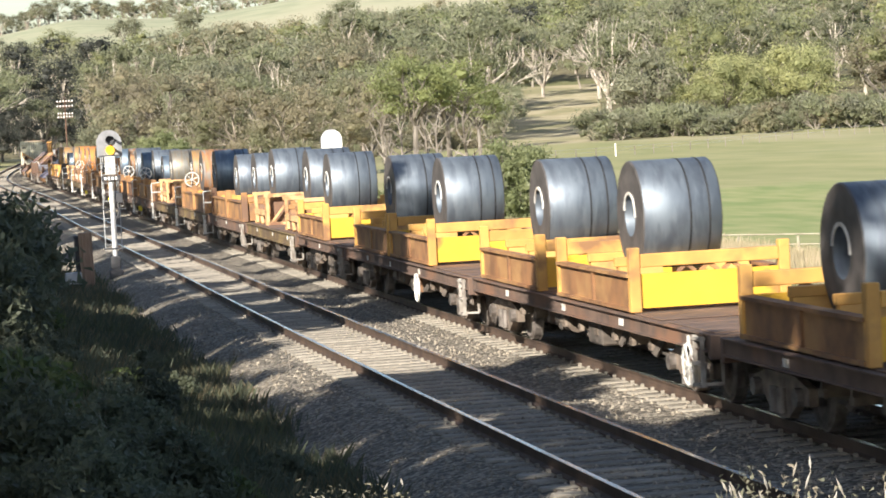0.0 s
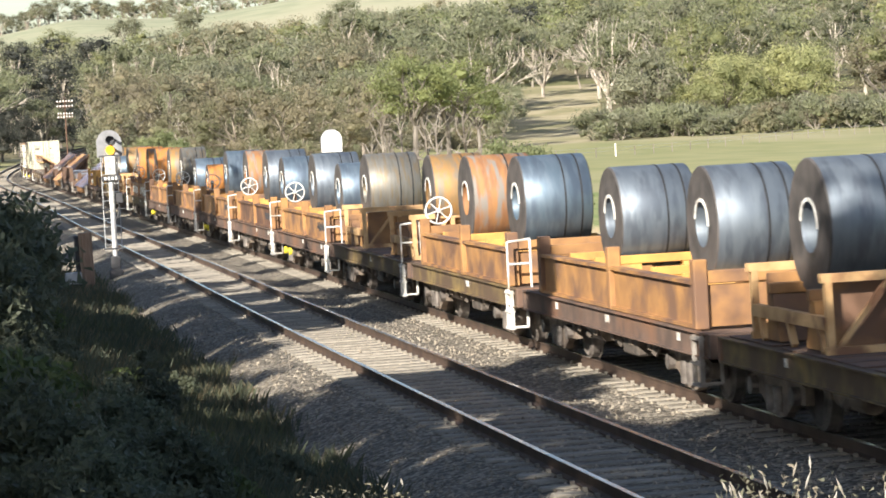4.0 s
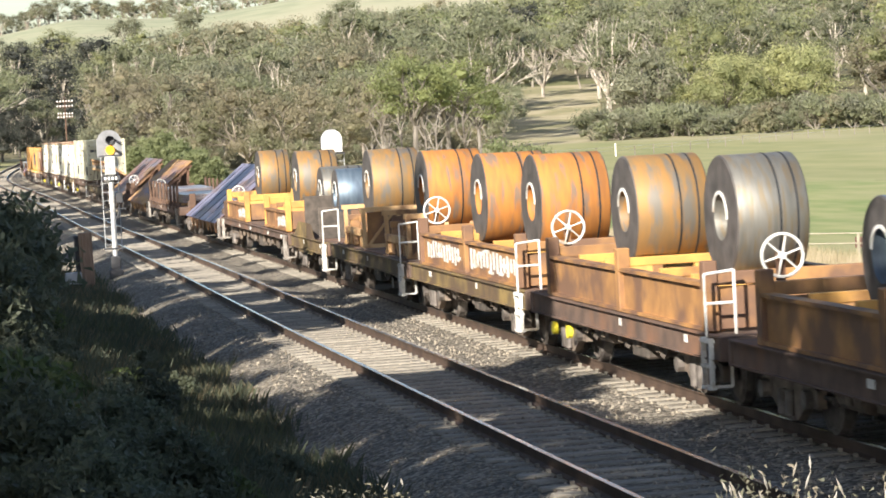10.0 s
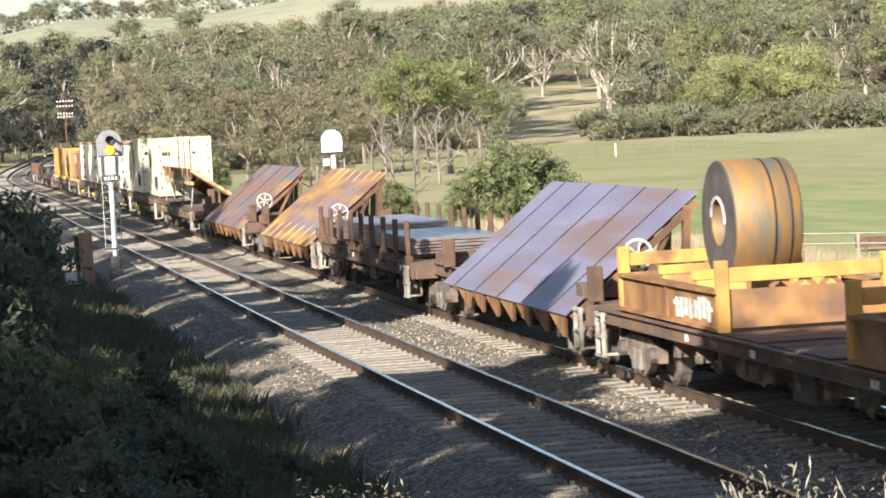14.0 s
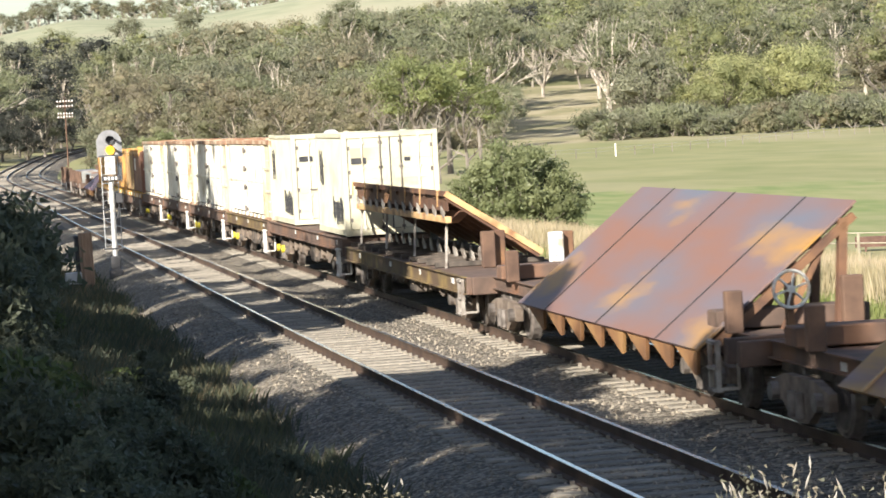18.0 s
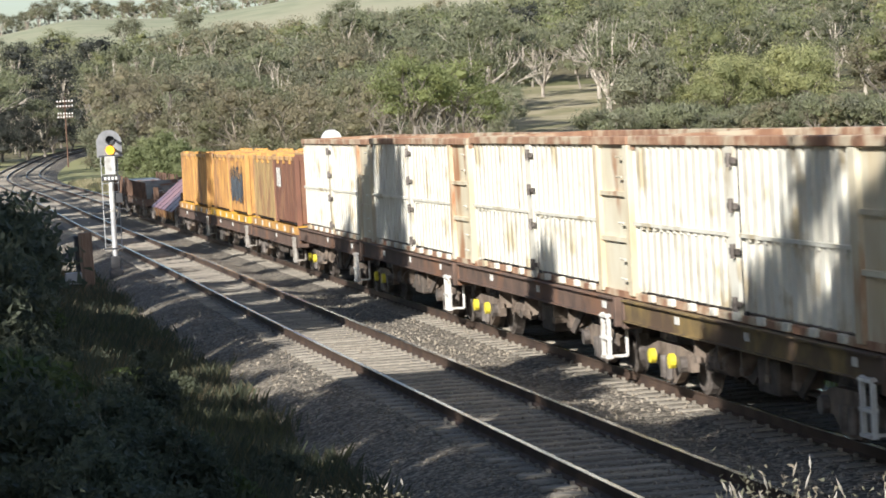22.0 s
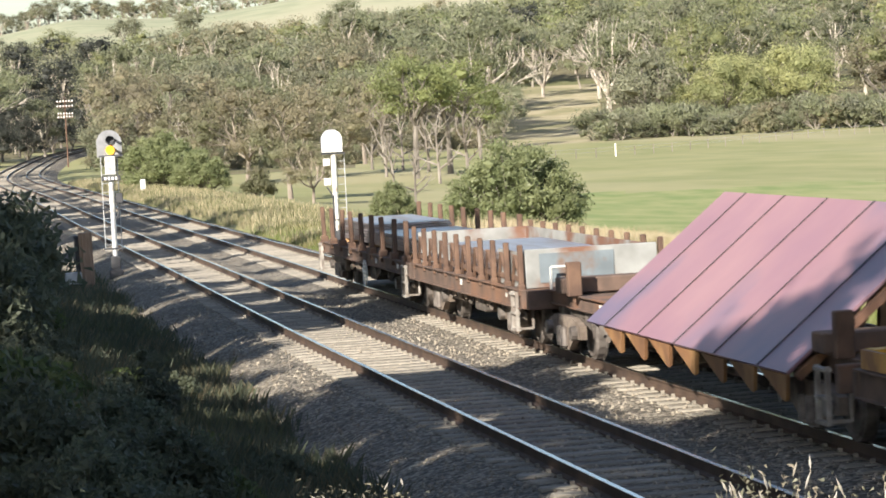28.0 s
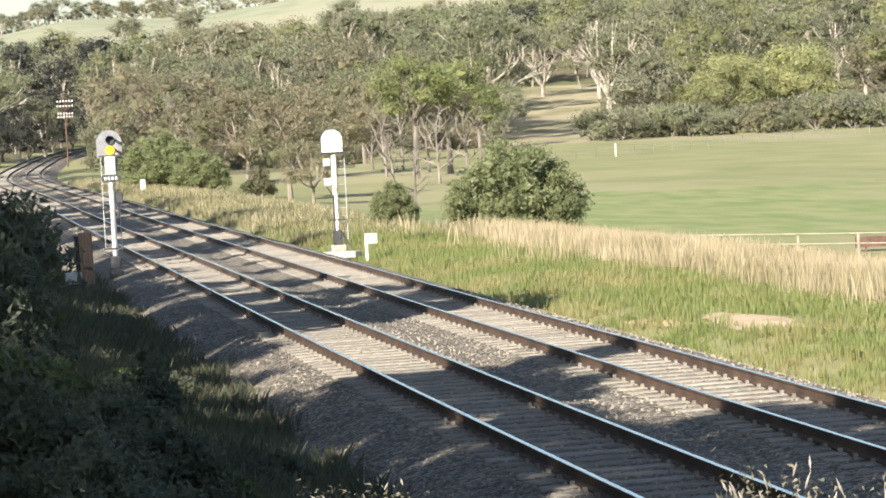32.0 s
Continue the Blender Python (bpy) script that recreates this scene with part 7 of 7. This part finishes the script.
def paddock_fence():
    f = tagged(empty("paddock_fence"), "low pale paddock fence behind dry grass", "fence")
    a, b = Vector((28.3, 108.6, 0)), Vector((37.0, 105.0, 0))
    first = None
    for i in range(5):
        p = a.lerp(b, 0.04 + i / 4.2)
        m = pose(p.x, p.y, float(ground_z(p.x, p.y)))
        if first is None:
            first = part("fence_post", boxes((-0.05, 0.05, -0.05, 0.05, -0.3, 0.88), bevel=0.015), M["fence"], f)
            first.matrix_basis = m
        else:
            again(first, "fence_post", f, m)
    za, zb = float(ground_z(a.x, a.y)), float(ground_z(b.x, b.y))
    for h in (0.80, 0.42):
        part("fence_rail", rod(bmesh.new(), (a.x, a.y, za + h), (b.x, b.y, zb + h), 0.03, seg=6), M["fence"], f)
    g = tagged(empty("wire_fence"), "far wire fence with thin posts across the paddock", "fence")
    a, b = Vector((*polar(955, 330)[:2], 0)), Vector((*polar(1600, 405)[:2], 0))
    first = None
    pts = []
    for i in range(22):
        p = a.lerp(b, i / 21)
        zz = float(ground_z(p.x, p.y))
        pts.append(Vector((p.x, p.y, zz + 1.05)))
        white = i == 4
        if first is None:
            first = part("fence_post", boxes((-0.05, 0.05, -0.05, 0.05, -0.3, 1.1)), M["bark_grey"], g)
            first.matrix_basis = pose(p.x, p.y, zz)
        elif white:
            part("white_post", boxes((-0.08, 0.08, -0.08, 0.08, -0.3, 1.5)), M["white"], g, "white painted post").matrix_basis = pose(p.x, p.y, zz)
        else:
            again(first, "fence_post", g, pose(p.x, p.y, zz))
    bm = bmesh.new()
    for p, q in zip(pts, pts[1:]):
        for dz in (0, -0.4):
            rod(bm, p + Vector((0, 0, dz)), q + Vector((0, 0, dz)), 0.014, seg=4)
    part("wire", bm, M["grey_post"], g)


paddock_fence()


def feed_trough(x, y, turn):
    """A long low rusty steel trough on feet, with a rolled rim."""
    t = empty("feed_trough")
    prof = [(-0.28, 0.52), (-0.24, 0.52), (-0.20, 0.22), (0.20, 0.22), (0.24, 0.52), (0.28, 0.52), (0.24, 0.17), (-0.24, 0.17)]
    part("trough_body", prism(bmesh.new(), prof, -1.5, 1.5), M["trough"], t)
    for sx in (-1, 1):
        part("rim", rod(bmesh.new(), (sx * 0.26, -1.5, 0.53), (sx * 0.26, 1.5, 0.53), 0.03), M["trough"], t)
        part("end_plate", prism(bmesh.new(), [(-0.26, 0.52), (0.26, 0.52), (0.22, 0.18), (-0.22, 0.18)], sx * 1.5, sx * 1.47), M["trough"], t)
        part("foot", boxes((-0.22, 0.22, sx * 1.1 - 0.04, sx * 1.1 + 0.04, -0.15, 0.17)), M["trough"], t)
    t.matrix_basis = pose(x, y, float(ground_z(x, y)), 0, 0, turn)
    tagged(t, "long low rusty brown trough behind the paddock fence", "trough")


M["trough"] = mat("rusty_trough_steel", (0.085, 0.045, 0.035), (0.14, 0.08, 0.06), 3, 0.85)
feed_trough(37.2, 108.6, 72)


def earth_patch(cx, cy, a, b, seed):
    """A low bare patch on the verge with an uneven rim."""
    v, f = [(cx, cy, float(ground_z(cx, cy)) + 0.07)], []
    n = 40
    for i in range(n):
        t = 2 * math.pi * i / n
        k = 1 + 0.7 * noise.noise((math.cos(t) * 1.7 + seed, math.sin(t) * 1.7, 0.3))
        x, y = cx + a * k * math.cos(t), cy + b * k * math.sin(t)
        v.append((x, y, float(ground_z(x, y)) + 0.02))
    f = [(0, 1 + i, 1 + (i + 1) % n) for i in range(n)]
    tagged(part("earth_patch", (v, f), M["earth"]), "bare sandy earth patch on the verge", "earth", kind="structure")


earth_patch(17.0, 58.2, 0.9, 2.8, 0)
earth_patch(15.6, 60.8, 0.5, 1.8, 3)


def weed(seed, h, n):
    """A clump of stalks with spindle-shaped seed heads above narrow leaves."""
    rng = random.Random(seed)
    t = empty("seeding_weed")
    v, f = [], []
    tips = []
    for i in range(n):
        a, r = rng.uniform(0, 6.28), rng.uniform(0.02, 0.16)
        pts = limb(rng, v, f, (math.cos(a) * r * 0.4, math.sin(a) * r * 0.4, -0.05), (math.cos(a) * r, math.sin(a) * r, 1), h * rng.uniform(0.72, 1.0), 0.0018, 0.10, 5)
        d = (pts[-1] - pts[-2]).normalized() + Vector((math.cos(a), math.sin(a), 0)) * rng.uniform(0.1, 0.9)
        tips.append((pts[-1], d.normalized(), rng.uniform(0.026, 0.042)))
    part("stalks", (v, f), M["grass_bank"], t)
    for p, d, k in tips:
        bm = rod(rod(bmesh.new(), p, p + d * k * 0.45, 0.0012, 0.0042, 6), p + d * k * 0.45, p + d * k, 0.0042, 0.0008, 6)
        part("seed_head", bm, M["seed"], t)
    rs = np.random.RandomState(seed)
    c = [(rng.uniform(-0.14, 0.14), rng.uniform(-0.14, 0.14), h * q) for q in (0.3, 0.45, 0.6, 0.72, 0.8, 0.86)]
    part("leaves", leaves(rs, c, [0.10] * 6, 7000, 0.0075, 1.0), M["leaf_weed"], t)
    return tagged(t, "clump of weeds with pale seed heads on the bank", "weed")


M["seed"] = leaf_mat("pale_seed_heads", (0.36, 0.33, 0.29), (0.48, 0.45, 0.40), (0.30, 0.26, 0.21), 0)
M["leaf_weed"] = leaf_mat("dull_weed_leaves", (0.22, 0.21, 0.14), (0.33, 0.28, 0.21), (0.25, 0.25, 0.17), 0)
W1, W2 = weed(1, 0.95, 8), weed(2, 0.95, 6)
for i, (px, r, s) in enumerate(((1340, 8.2, 0.95), (1362, 8.0, 1.0), (1388, 8.1, 0.93), (1320, 7.8, 0.75), (1500, 8.3, 0.93), (1430, 8.0, 0.72), (1535, 8.0, 0.7), (1560, 7.8, 0.78), (1465, 7.7, 0.66), (1280, 7.9, 0.62), (615, 8.0, 0.83), (640, 8.2, 0.86), (1240, 7.7, 0.55), (1400, 7.6, 0.6), (1515, 7.6, 0.6), (1350, 7.6, 0.62))):
    x, y, z = polar(px, r)
    k = W1 if i % 2 else W2
    yard.put(k, Matrix.Translation((x, y, z)) @ Matrix.Rotation(i * 1.3, 4, "Z") @ Matrix.Diagonal((1, 1, (EYE[2] - r * (0.115 + 0.04 * (1 - s)) - z) / 0.95, 1)), "weeds on the bank")

st = empty("dead_stem")
v, f = [], []
limb(random.Random(4), v, f, (0, 0, -0.1), (-0.06, 0, 1), 1.05, 0.012, 0.07, 6)
part("stem", (v, f), M["bark_grey"], st)
st.matrix_basis = pose(6.6, 52.5, -0.55)
tagged(st, "thin dead stem standing beside the ballast", "dead stem")

motions()
